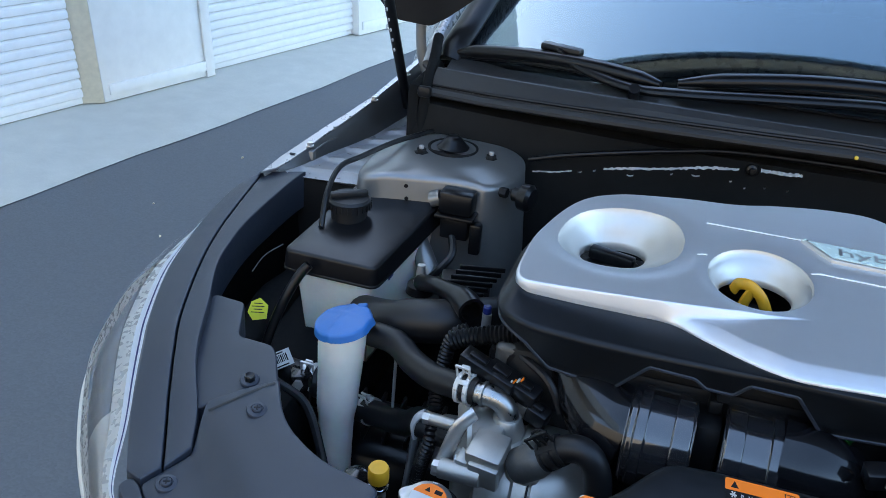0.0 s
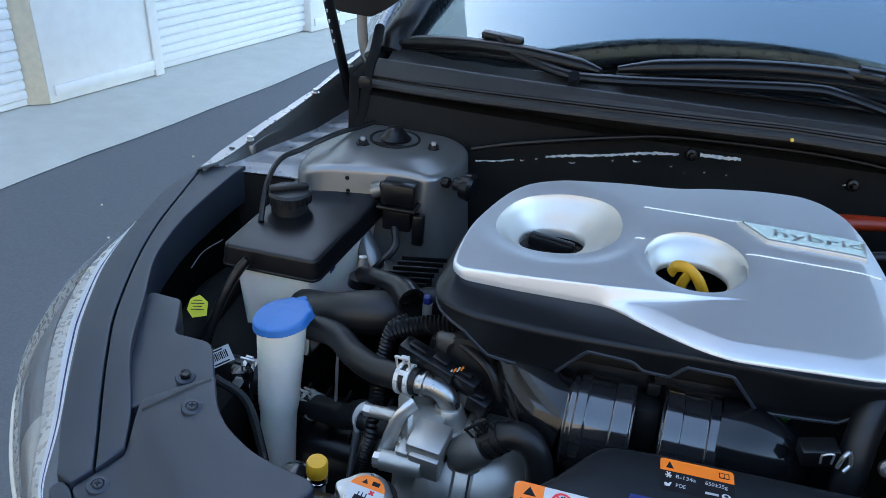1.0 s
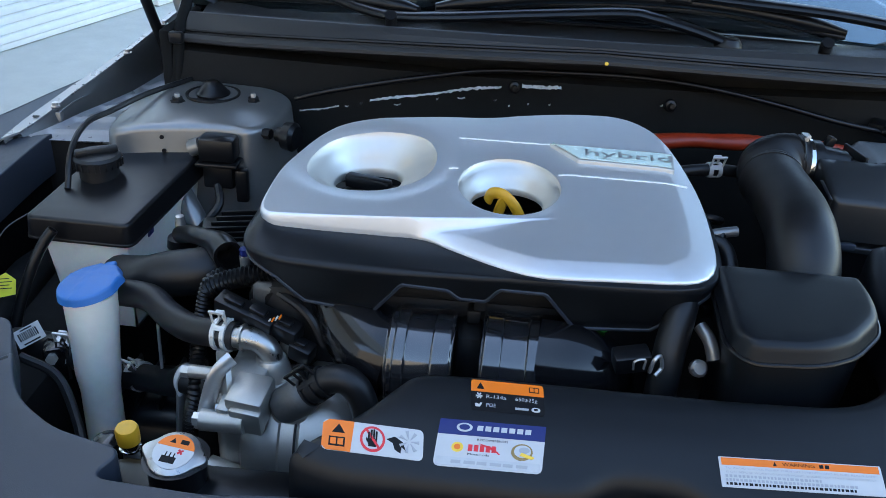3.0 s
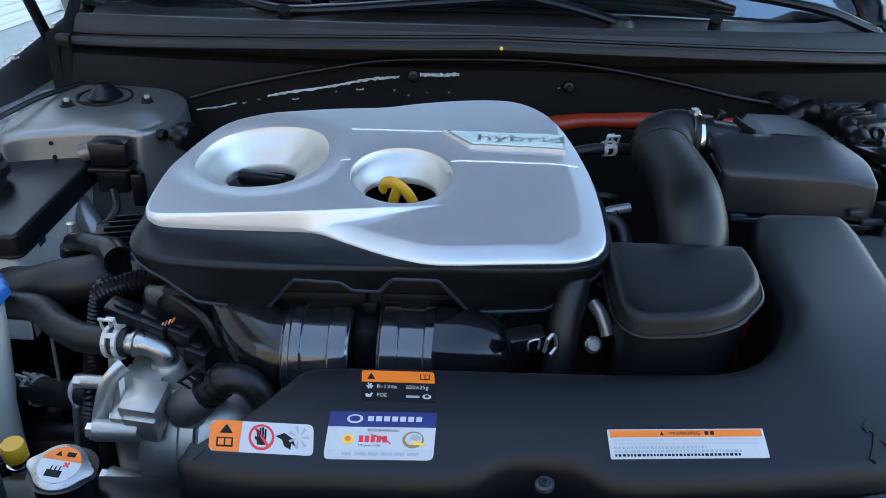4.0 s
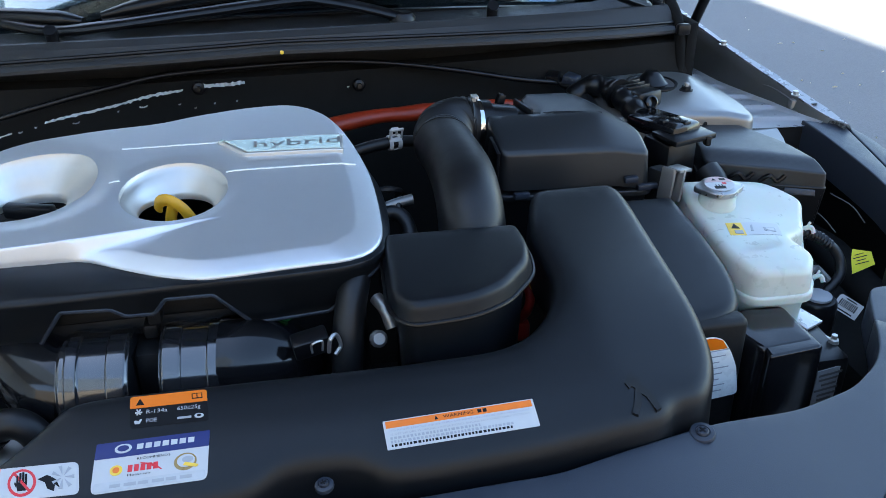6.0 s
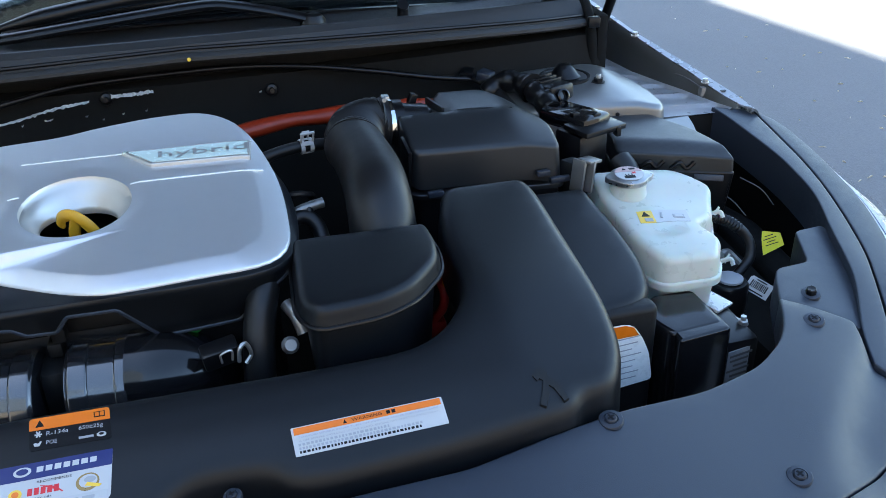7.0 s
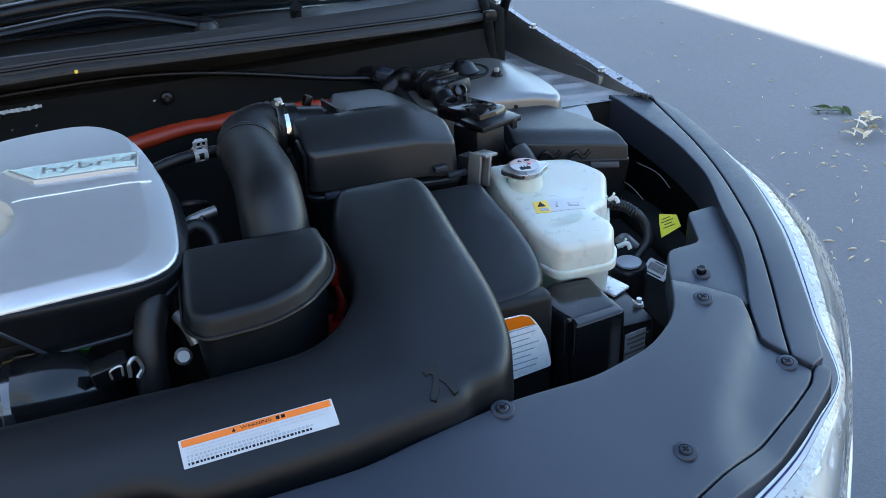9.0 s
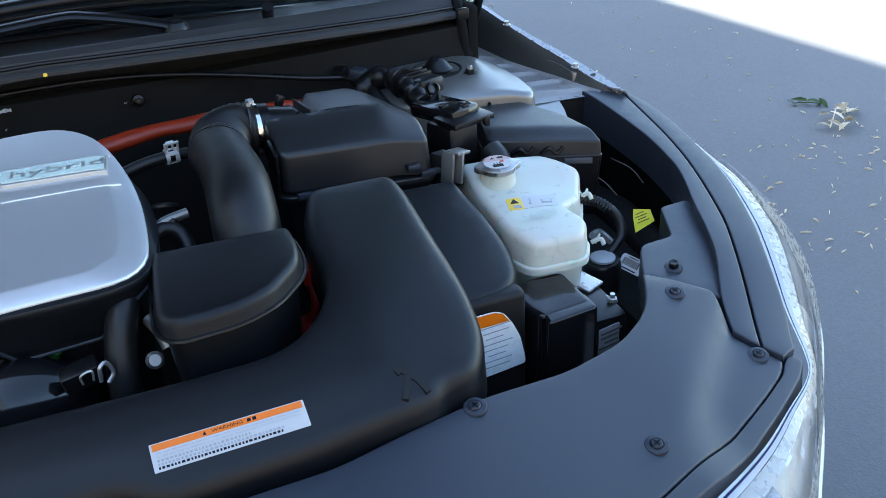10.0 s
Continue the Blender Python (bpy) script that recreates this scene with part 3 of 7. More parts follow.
for s in (-1, 1):
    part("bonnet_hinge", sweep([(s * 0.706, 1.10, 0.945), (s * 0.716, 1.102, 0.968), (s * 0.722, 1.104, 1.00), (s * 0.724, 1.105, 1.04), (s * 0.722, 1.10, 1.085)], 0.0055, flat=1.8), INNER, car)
    strut = part("gas_strut", sweep([(s * 0.722, 1.04, 0.892), (s * 0.72, 0.90, 1.115)], 0.0088, straight=True), SATIN, car, "black gas strut holding the bonnet")
    part("strut_rod", sweep([(s * 0.72, 0.90, 1.115), (s * 0.716, 0.78, 1.30)], 0.006, straight=True), STEEL, strut)
    for k in range(6):
        part("print_bar", block((s * 0.7208 - 0.0, 0.955 - 0.012 * k - 0.010, 1.006 + 0.0191 * k + 0.012), (0.0025, 0.004, 0.005), 0, pose(0, 0, 0, 32, 0, 0)), GREY_INK, strut)
    part("ball_joint", lathe([(0.0, -0.012), (0.013, -0.010), (0.016, 0.0), (0.012, 0.012), (0.0, 0.014)], facing((s * 0.722, 1.045, 0.885), (s, 0, 0)), 14), SATIN, strut)


def fender(s):
    """A front wing: bolted flange, outer skin, inner apron with its strut tower."""
    top = lambda x, y: 0.860 + 0.28 * (y - 0.735) - 0.10 * max(0, y - 0.95)
    inner_edge = [(0.735, 0.838), (0.759, 0.826), (0.788, 0.815), (0.83, 0.803), (0.88, 0.783), (0.94, 0.762), (1.20, 0.717)]
    outer_edge = [(0.718, 0.857), (0.763, 0.845), (0.798, 0.831), (0.856, 0.809), (0.908, 0.786), (0.962, 0.766), (1.20, 0.728), (1.55, 0.79)]
    # flange
    bm = slab(flip([(x, y) for y, x in inner_edge] + [(x, y) for y, x in outer_edge[-2::-1]], s), top, 0.003)
    flange = part("fender_flange", bm, BODY, car, "silver painted wing flange with bolts")
    for x, y in ((0.811, 0.800), (0.757, 0.955), (0.735, 1.07)):
        part("bolt", lathe([(0.0075, 0), (0.0075, 0.0015), (0.005, 0.002), (0.005, 0.007), (0.0, 0.008)], Matrix.Translation((s * x, y, top(0, y))), 6), STEEL, flange)
    for x, y, r in ((0.830, 0.774, 0.005), (0.793, 0.860, 0.002), (0.779, 0.896, 0.002), (0.766, 0.93, 0.002)):
        part("hole", lathe([(r, 0), (r, 0.0006), (0, 0.0006)], Matrix.Translation((s * x, y, top(0, y))), 12), INK, flange)
    # outer skin falls away from the flange
    bm = bmesh.new()
    rows = []
    for y in along(0.72, 1.55, 18):
        x0 = steps(y, outer_edge)
        z0 = top(0, y) - 0.003
        rows.append([bm.verts.new((s * (x0 + dx), y, z0 + dz)) for dx, dz in ((-0.004, -0.010), (-0.001, 0.0), (0.0015, 0.002), (0.005, -0.001), (0.013, -0.012), (0.034, -0.055), (0.062, -0.12), (0.085, -0.30), (0.085, -0.55))])
    for a, b in zip(rows, rows[1:]):
        for i in range(len(a) - 1):
            bm.faces.new((a[i], a[i + 1], b[i + 1], b[i]))
    bmesh.ops.solidify(bm, geom=bm.faces[:], thickness=0.002)
    part("wing_skin", bm, BODY, car)
    # apron between flange and tower: a wall below the flange, then a floor pressed in steps
    bm = bmesh.new()
    rows = []
    for y in along(0.735, 1.16, 130):
        x0 = steps(y, inner_edge) - 0.001
        tread = ((y - 0.76) / 0.052) % 1.0
        rib = 0.006 * (ease(0.0, 0.10, tread) - ease(0.10, 1.0, tread)) if 0.76 < y < 1.02 else 0
        floor = 0.852 + 0.03 * (y - 0.8)
        rows.append([bm.verts.new((s * x, y, z)) for x, z in ((x0 - 0.012, floor + 0.006), (x0 - 0.020, floor + rib * 0.6), (x0 - 0.026, floor + rib), (0.705, floor + 0.004 + rib), (0.690, floor + 0.002 + rib * 0.5), (0.645, 0.80))])
    for a, b in zip(rows, rows[1:]):
        for i in range(len(a) - 1):
            bm.faces.new((a[i], a[i + 1], b[i + 1], b[i]))
    bmesh.ops.solidify(bm, geom=bm.faces[:], thickness=0.002)
    part("apron", bm, LIT_PAINT, car, "silver primed inner wing with pressed steps, lit tone in its paint")
    # Same pressed sheet in the darker INNER, its shade put into the paint.
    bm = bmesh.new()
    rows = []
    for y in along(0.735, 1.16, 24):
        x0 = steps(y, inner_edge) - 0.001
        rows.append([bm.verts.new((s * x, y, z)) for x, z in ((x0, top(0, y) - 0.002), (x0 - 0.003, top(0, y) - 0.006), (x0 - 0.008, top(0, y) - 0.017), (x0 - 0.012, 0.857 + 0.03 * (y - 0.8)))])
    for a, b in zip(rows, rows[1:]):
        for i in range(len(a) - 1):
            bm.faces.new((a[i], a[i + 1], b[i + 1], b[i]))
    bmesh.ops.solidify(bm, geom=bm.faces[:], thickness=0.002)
    part("apron_wall", bm, INNER, car, "silver primed wall under the wing flange, shade in its darker paint")
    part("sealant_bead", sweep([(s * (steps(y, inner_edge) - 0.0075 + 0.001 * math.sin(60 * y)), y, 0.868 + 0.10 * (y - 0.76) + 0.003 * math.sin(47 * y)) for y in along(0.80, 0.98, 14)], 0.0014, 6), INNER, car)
    if s > 0:
        part("apron_tongue", slab(rounded(flip([(0.690, 0.738), (0.748, 0.738), (0.738, 0.700), (0.728, 0.672), (0.716, 0.690), (0.700, 0.712)], s), 0.004, 3), lambda x, y: 0.852 + 0.05 * (y - 0.738), 0.002), INNER, car)
    # Added dark sheet fills the gap under the apron's front end.
    part("dark_end_sheet", block((s * 0.735, 0.742, 0.72), (0.20, 0.006, 0.255), 0.002), RECESS_BLACK, car)
    part("flange_post", block((s * 0.806, 0.797, 0.853), (0.010, 0.012, 0.040), 0.003), INNER, car)
    part("arch_liner", block((s * 0.615, 0.93, 0.60), (0.05, 0.34, 0.36), 0.03), RECESS_BLACK, car)
    # strut tower
    shape = rounded(flip([(0.698, 0.700), (0.640, 0.716, 0.03), (0.528, 0.732, 0.03), (0.488, 0.722, 0.03), (0.455, 0.79), (0.460, 0.88), (0.60, 0.90), (0.685, 0.885), (0.706, 0.80)], s), 0.05, 7)
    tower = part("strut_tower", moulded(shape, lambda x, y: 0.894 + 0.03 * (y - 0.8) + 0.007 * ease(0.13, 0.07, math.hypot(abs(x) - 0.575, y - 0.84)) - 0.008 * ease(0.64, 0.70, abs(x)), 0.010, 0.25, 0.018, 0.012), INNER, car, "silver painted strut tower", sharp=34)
    part("mount_cup", lathe([(0.041, -0.004), (0.041, 0.0006), (0.038, 0.0006), (0.036, -0.002), (0.0, -0.002)], Matrix.Translation((s * 0.578, 0.838, 0.9035)), 36), DULL, tower)
    part("mount_cap", lathe([(0.026, 0), (0.026, 0.002), (0.022, 0.005), (0.015, 0.014), (0.010, 0.019), (0.005, 0.020), (0.0, 0.020)], Matrix.Translation((s * 0.578, 0.838, 0.903)), 28), SATIN, tower, "black rubber strut cap")
    for x, y in ((0.620, 0.800), (0.511, 0.822)):
        nut = part("strut_nut", lathe([(0.012, 0), (0.012, 0.002), (0.0080, 0.003), (0.0080, 0.008), (0.004, 0.0085), (0, 0.0085)], Matrix.Translation((s * x, y, 0.899)), 6), DULL, tower)
        part("stud", lathe([(0.0042, 0), (0.0042, 0.013), (0.003, 0.014), (0, 0.014)], Matrix.Translation((s * x, y, 0.899)), 10), STEEL, nut)
    part("hole", lathe([(0.0032, 0), (0.0032, 0.0012), (0, 0.0012)], facing((s * 0.617, 0.7185, 0.875), (0.1, -1, 0.05)), 12), INK, tower)
    part("hole", lathe([(0.0032, 0), (0.0032, 0.0012), (0, 0.0012)], facing((s * 0.615, 0.7168, 0.855), (0.1, -1, 0.05)), 12), INK, tower)
    return tower


for s in (-1, 1):
    fender(s)

# headlamps and the trim strips inside them
INNER_LINE = [(0.792, 0.743), (0.803, 0.700), (0.816, 0.600), (0.814, 0.535), (0.804, 0.480), (0.774, 0.405), (0.737, 0.310), (0.689, 0.228), (0.668, 0.179)]
GAP_LINE = [(0.864, 0.737), (0.858, 0.650), (0.850, 0.568), (0.832, 0.482), (0.797, 0.373), (0.767, 0.307), (0.735, 0.242), (0.707, 0.189), (0.686, 0.149)]
OUTER_LINE = [(0.869, 0.737), (0.889, 0.690), (0.892, 0.625), (0.886, 0.549), (0.872, 0.465), (0.838, 0.368), (0.814, 0.315), (0.789, 0.261), (0.762, 0.205), (0.722, 0.139)]


def line(points, n=6):
    return [Vector(p[:2]) for p in curve([(*p, 0) for p in points], n)]


def seal_strip(s):
    """The two-piece trim strip along a headlamp."""
    inner, gap, outer = line(INNER_LINE), line(GAP_LINE), line(OUTER_LINE)
    strip = thing("fender_garnish", (s * 0.8, 0.45, 0.76), "grained grey-black trim strip along the headlamp", "trim strip", "headlamp trim strips")
    for name, a, b, deep in (("inner_strip", inner, gap, 0.06), ("outer_strip", gap, outer, 0.05)):
        off = 0.0013
        tail = [Vector((0.7000, 0.1300))] if name == "outer_strip" else []
        pts = tidy([Vector((s * p.x, p.y)) for p in [q + Vector((off, 0)) for q in a] + tail + [q - Vector((off if not tail else 0.0, 0)) for q in b[::-1]]])
        part(name, moulded(pts, lambda x, y: front_z(x, y) - 0.005 + 0.014 * ease(0.16, 0.34, y) - 0.02 * max(0, abs(x) - 0.86), 0.0025, deep, step=0.02), TRIM, strip)
    return strip


def headlamp(s):
    """A swept-back headlamp: clear lens over a bright bowl."""
    lamp = thing("headlamp", (s * 0.85, 0.35, 0.55), "clear headlamp with chrome bezel beside the trim strip", "headlamp", "headlamps")
    edge = line(OUTER_LINE[1:-1] + [(0.7285, 0.128), (0.704, 0.0985), (0.653, 0.066), (0.585, 0.025), (0.491, -0.018), (0.38, -0.060)], 6)
    out = line([(0.893, 0.694), (0.905, 0.645), (0.940, 0.575), (0.955, 0.475), (0.940, 0.385), (0.912, 0.318), (0.866, 0.245), (0.832, 0.200), (0.790, 0.152), (0.745, 0.100), (0.695, 0.048), (0.625, -0.022), (0.535, -0.085), (0.42, -0.12)], 6)
    n = min(len(edge), len(out))
    edge, out = edge[:n], out[:n]
    fall = ((0.02, 0), (0.18, 0.002), (0.45, 0.012), (0.7, 0.030), (0.9, 0.060), (1.0, 0.10), (1.02, 0.16), (0.98, 0.22))

    def at(i, u, sink):
        d = next(d0 + (d1 - d0) * (u - u0) / (u1 - u0) for (u0, d0), (u1, d1) in zip(fall, fall[1:]) if u <= u1)
        a, b = edge[i], out[i]
        return Vector((s * (a.x + (b.x - a.x) * u - max(0.0, sink - 0.008) * 0.7), a.y + (b.y - a.y) * u + max(0.0, sink - 0.008) * 0.5, front_z(a.x, a.y) - 0.006 + 0.014 * ease(0.16, 0.34, a.y) - d - sink))

    def sheet_of(us, sink, first=0, last=None):
        bm = bmesh.new()
        rows = [[bm.verts.new(at(i, u, sink)) for u in us] for i in range(first, last or n)]
        for a, b in zip(rows, rows[1:]):
            for i in range(len(a) - 1):
                bm.faces.new((a[i], a[i + 1], b[i + 1], b[i]))
        bmesh.ops.solidify(bm, geom=bm.faces[:], thickness=0.002)
        return bm

    lens = part("lens", sheet_of([0.36, 0.45, 0.58, 0.7, 0.8], 0.0), LENS, lamp, "clear polycarbonate lens", sharp=40)
    lens.visible_shadow = False
    # Front half brighter, side half darker: the light is in the colours.
    half = int(n * 0.50)
    part("bowl", sheet_of([0.34, 0.42, 0.5, 0.62, 0.75, 0.88, 1.0], 0.014, half), LAMP, lamp, "grey-beige lamp bowl, lit tone", sharp=40)
    part("side_wall", sheet_of([0.34, 0.42, 0.5, 0.62, 0.75, 0.88, 1.0], 0.014, 0, half + 1), SMOKE, lamp, "lamp side wall, shade in its dark grey", sharp=40)
    # White strips carry the reflected glare along the trim.
    part("inner_bezel", sheet_of([0.02, 0.04, 0.06], 0.004), GLARE_WHITE, lamp, "lamp bezel, reflected glare in its white", sharp=40)
    part("dark_line", sheet_of([0.061, 0.072, 0.086], 0.0045), L_BLUE, lamp, sharp=40)
    part("glare_line", sheet_of([0.087, 0.12, 0.165], 0.005), GLARE_WHITE, lamp, sharp=40)
    part("side_bezel", sheet_of([0.166, 0.22, 0.30, 0.37], 0.007), PALE, lamp, "pale grey reflector wall", sharp=40)
    part("outer_bezel", sheet_of([0.80, 0.85, 0.9, 0.95, 1.0], 0.0), PALE, lamp, "pale outer bezel", sharp=40)
    rnd = random.Random(5)
    for k in range(16):
        i, u = int(n * 0.66) + 2 * (k % 9) + rnd.randint(0, 1), rnd.uniform(0.26, 0.62)
        du, di = rnd.uniform(0.05, 0.12), rnd.randint(1, 2)
        bm = bmesh.new()
        q = [at(min(n - 1, i + a), u + b, 0.012) for a, b in ((0, 0.0), (di, du * rnd.uniform(-0.2, 0.4)), (di, du), (0, du * rnd.uniform(0.5, 1.2)))]
        bm.faces.new([bm.verts.new(p) for p in q])
        bmesh.ops.solidify(bm, geom=bm.faces[:], thickness=0.0015)
        part("reflector_facet", bm, WHITE if k % 3 else CHROME, lamp)
    part("lamp_rim", sweep([at(i, 1.0, 0.0) for i in range(1, n - 1, 3)], 0.004, 8), LAMP, lamp)
    part("projector", lathe([(0.026, 0), (0.028, 0.006), (0.024, 0.022), (0.0, 0.028)], facing(at(int(n * 0.45), 0.62, 0.036), (s * 0.5, -0.5, 0.7)), 24), CHROME, lamp)
    return lamp


for s in (-1, 1):
    seal_strip(s)
    headlamp(s)
part("front_bumper", ribbon(lambda x: [(-0.16 + 0.5 * x * x, 0.775 - 0.08 * x * x), (-0.20 + 0.5 * x * x, 0.74), (-0.22 + 0.5 * x * x, 0.55), (-0.20 + 0.5 * x * x, 0.25), (-0.1 + 0.5 * x * x, 0.25), (-0.1 + 0.5 * x * x, 0.76 - 0.08 * x * x)], along(-0.58, 0.58, 24), True), BODY, car)
for s in (-1, 1):
    wheel = part("wheel", lathe([(0.0, -0.10), (0.20, -0.10), (0.31, -0.10), (0.33, -0.07), (0.33, 0.07), (0.31, 0.10), (0.20, 0.10), (0.0, 0.08)], facing((s * 0.80, 0.87, 0.33), (s, 0, 0)), 40), RUBBER, car)
    part("rim", lathe([(0.0, 0.095), (0.05, 0.11), (0.19, 0.103), (0.20, 0.11), (0.21, 0.10), (0.0, 0.085)], facing((s * 0.80, 0.87, 0.33), (s, 0, 0)), 40), STEEL, wheel)
# Added dark blocks hide the ground under the wings.
for s in (-1, 1):
    part("dark_filler", block((s * 0.725, 0.53, 0.60), (0.15, 0.46, 0.20), 0.02), RECESS_BLACK, car)
part("bay_floor", block((0, 0.62, 0.36), (1.44, 1.25, 0.05), 0.01), RECESS_BLACK, car)
part("cross_member", block((0, 0.10, 0.68), (1.30, 0.09, 0.16), 0.02), DULL, car)
for s in (-1, 1):
    part("side_wall", block((s * 0.72, 0.62, 0.53), (0.05, 1.00, 0.32), 0.02), RECESS_BLACK, car)


# wipers
def wiper(tip0, tip1, joint, pivot, label):
    w = thing("windscreen_wiper", pivot, label, "wiper", "windscreen wipers")
    z = lambda x, y, h: (x, y, glass_z(x, y) + h)
    a, b = Vector(tip0), Vector(tip1)
    pts = [z(*(a.lerp(b, u)), 0.013 + 0.006 * (1 - (2 * u - 1) ** 2)) for u in (0, 0.1, 0.3, 0.5, 0.7, 0.9, 1.0)]
    part("spoiler", sweep(pts, lambda u: 0.0155 * min(1, 0.45 + 6 * min(u, 1 - u)), 14, flat=0.75), SATIN, w)
    part("rubber_blade", sweep([z(*(a.lerp(b, u)), 0.006) for u in (0, 0.25, 0.5, 0.75, 1.0)], 0.005, 8), RUBBER, w)
    part("blade_holder", block(z(*joint, 0.028), (0.075, 0.020, 0.014), 0.005, pose(0, 0, 0, 0, 0, -20)), SATIN, w)
    return w


w = wiper((-0.634, 1.052), (-0.2755, 0.933), (-0.445, 1.000), (0.02, 0.90, 1.0), "black wiper with its blade parked on the glass")
part("arm", sweep([(-0.445, 1.000, 1.044), (-0.410, 0.972, 1.028), (-0.325, 0.925, 1.018), (-0.24, 0.907, 1.024), (-0.112, 0.905, 1.036), (0.030, 0.907, 1.047), (0.078, 0.905, 1.043), (0.138, 0.900, 1.030), (0.188, 0.894, 1.016)], 0.013, 14, flat=0.6), SATIN, w)
part("arm_cap", lathe([(0.020, 0), (0.020, 0.010), (0.014, 0.018), (0, 0.019)], Matrix.Translation((0.19, 0.894, 1.005)), 20), SATIN, w)
w = wiper((-0.250, 0.937), (0.38, 0.965), (0.10, 0.945), (0.62, 0.95, 1.0), "long black wiper parked along the cowl")
part("arm", sweep([(0.10, 0.950, 1.072), (0.20, 0.945, 1.066), (0.36, 0.945, 1.055), (0.50, 0.935, 1.035), (0.60, 0.955, 1.0)], 0.015, 14, flat=0.55), SATIN, w)
part("arm_cap", lathe([(0.020, 0), (0.020, 0.010), (0.014, 0.018), (0, 0.019)], Matrix.Translation((0.60, 0.957, 0.985)), 20), SATIN, w)
for x in (-0.312, 0.327):
    nozzle = thing("washer_nozzle", (x, 0.885, 1.012), "small black washer nozzle on the cowl", "nozzle", "washer nozzles")
    part("body", sweep([(x, 0.885, 1.008), (x, 0.883, 1.024), (x, 0.878, 1.030)], 0.009, 10), SATIN, nozzle)
plug = thing("cowl_plug", (0.005, 0.784, 1.0), "tiny yellow plug in the cowl lip", "plug")
part("head", lathe([(0.0030, 0), (0.0026, 0.002), (0, 0.003)], facing((0.005, 0.8055, 0.998), (0, -1, 0.3)), 12), L_YELLOW, plug)


# ---- under the bonnet ----
def clip(at, label="black push clip holding the panel", turn=0.0, r=0.0115, tall=False):
    """A push-in clip with a cross slot."""
    x, y = at
    z = cover_z(x, y) + 0.0005
    c = thing("push_clip", (x, y, z), label, "clip", "push clips")
    m = facing((x, y, z), (-0.12 * (1 if x > 0 else -1), -0.15, 1))
    part("flange", lathe([(r, -0.001), (r, 0.001), (r * 0.92, 0.0025), (r * 0.6, 0.0032), (r * 0.56, 0.0022), (0, 0.0022)], m, 24), TRIM, c)
    if tall:
        part("bolt_head", lathe([(r * 0.52, 0.001), (r * 0.52, 0.0085), (r * 0.44, 0.0095), (r * 0.30, 0.0090), (0, 0.0085)], m, 6), SATIN, c)
        return c
    part("pin", lathe([(r * 0.5, 0.001), (r * 0.5, 0.0035), (r * 0.40, 0.005), (0, 0.0052)], m, 18), TRIM, c)
    bar = block((0, 0, 0.0053), (r * 0.6, r * 0.14, 0.0006), 0)
    bar = block((0, 0, 0.0053), (r * 0.14, r * 0.6, 0.0006), 0, bm=bar)
    bar.transform(m @ pose(0, 0, 0, 0, 0, 20 + turn))
    part("cross_slot", bar, INK, c)
    return c


# upper radiator cover: one wide moulding with scalloped rear edge
half_rear = [(0.355, 0.140), (0.447, 0.153), (0.527, 0.180), (0.585, 0.220, 0.04), (0.620, 0.285, 0.004)]
half_front = [(0.684, 0.237, 0.008), (0.672, 0.192), (0.668, 0.174, 0.004), (0.699, 0.128, 0.006), (0.684, 0.112), (0.637, 0.083), (0.567, 0.044), (0.508, 0.018), (0.455, -0.006), (0.30, -0.067)]
shape = rounded([(0, 0.092), (0.2, 0.10)] + half_rear + half_front + [(0, -0.10)] + flip(half_front[::-1], -1) + flip(half_rear[1:][::-1], -1) + [(-0.47, 0.125), (-0.36, 0.105), (-0.30, 0.105)], 0.02)
radiator_cover = thing("radiator_cover", (0, 0.05, 0.78), "wide grey-black plastic cover over the radiator support", "engine cover")


def cover_z(x, y):
    a = abs(x)
    step = 0.0045 * ease(-0.002, 0.002, y - (0.284 - 0.76 * (a - 0.624))) if a > 0.60 else 0
    ledge = 0.010 * ease(0.014, -0.024, y - (a - 0.474)) * ease(0.50, 0.58, a) * (1 - ease(0.25, 0.28, y))
    return front_z(x, y) - 0.027 * math.exp(-(x / 0.21) ** 2) - step - ledge + 0.004 * ease(0.45, 0.60, a) * ease(-0.01, 0.03, y - (a - 0.474)) * (1 - ease(0.26, 0.29, y))


part("panel", moulded(shape, cover_z, 0.003, 0.045, step=0.015), TRIM, radiator_cover)
for s in (-1, 1):
    corner = rounded(flip([(0.6225, 0.287, 0.003), (0.686, 0.2395, 0.006), (0.700, 0.229), (0.745, 0.309), (0.788, 0.418), (0.784, 0.435, 0.008), (0.734, 0.422, 0.008), (0.709, 0.358, 0.008), (0.657, 0.346, 0.010), (0.645, 0.330, 0.010)], s), 0.01)
    part("corner_panel", moulded(corner, lambda x, y: front_z(x, y) - 0.0045, 0.003, 0.045, step=0.02), TRIM, radiator_cover)
    rim = [(0.7005, 0.1285), (0.715, 0.136), (0.7235, 0.124), (0.700, 0.102), (0.650, 0.069), (0.582, 0.028), (0.534, 0.004), (0.489, -0.014), (0.32, -0.078), (0.302, -0.068), (0.4555, -0.0075), (0.5085, 0.0167), (0.5675, 0.0427), (0.6375, 0.0817), (0.6845, 0.1107)]
    part("outer_rim", moulded(rounded(flip(rim, s), 0.008, 4), lambda x, y: cover_z(x, y) + 0.0005, 0.0025, 0.03, 0.003, step=0.012), TRIM, radiator_cover)
for x, y in ((0.669, 0.294), (0.633, 0.239), (0.675, 0.141), (0.483, 0.045), (0.340, 0.128)):
    clip((x, y), tall=y == 0.294)
for x, y in ((-0.655, 0.2815), (-0.6195, 0.2295), (-0.671, 0.132), (-0.483, 0.045)):
    clip((x, y), tall=y == 0.2815)
clip((0.005, 0.117), r=0.0080)
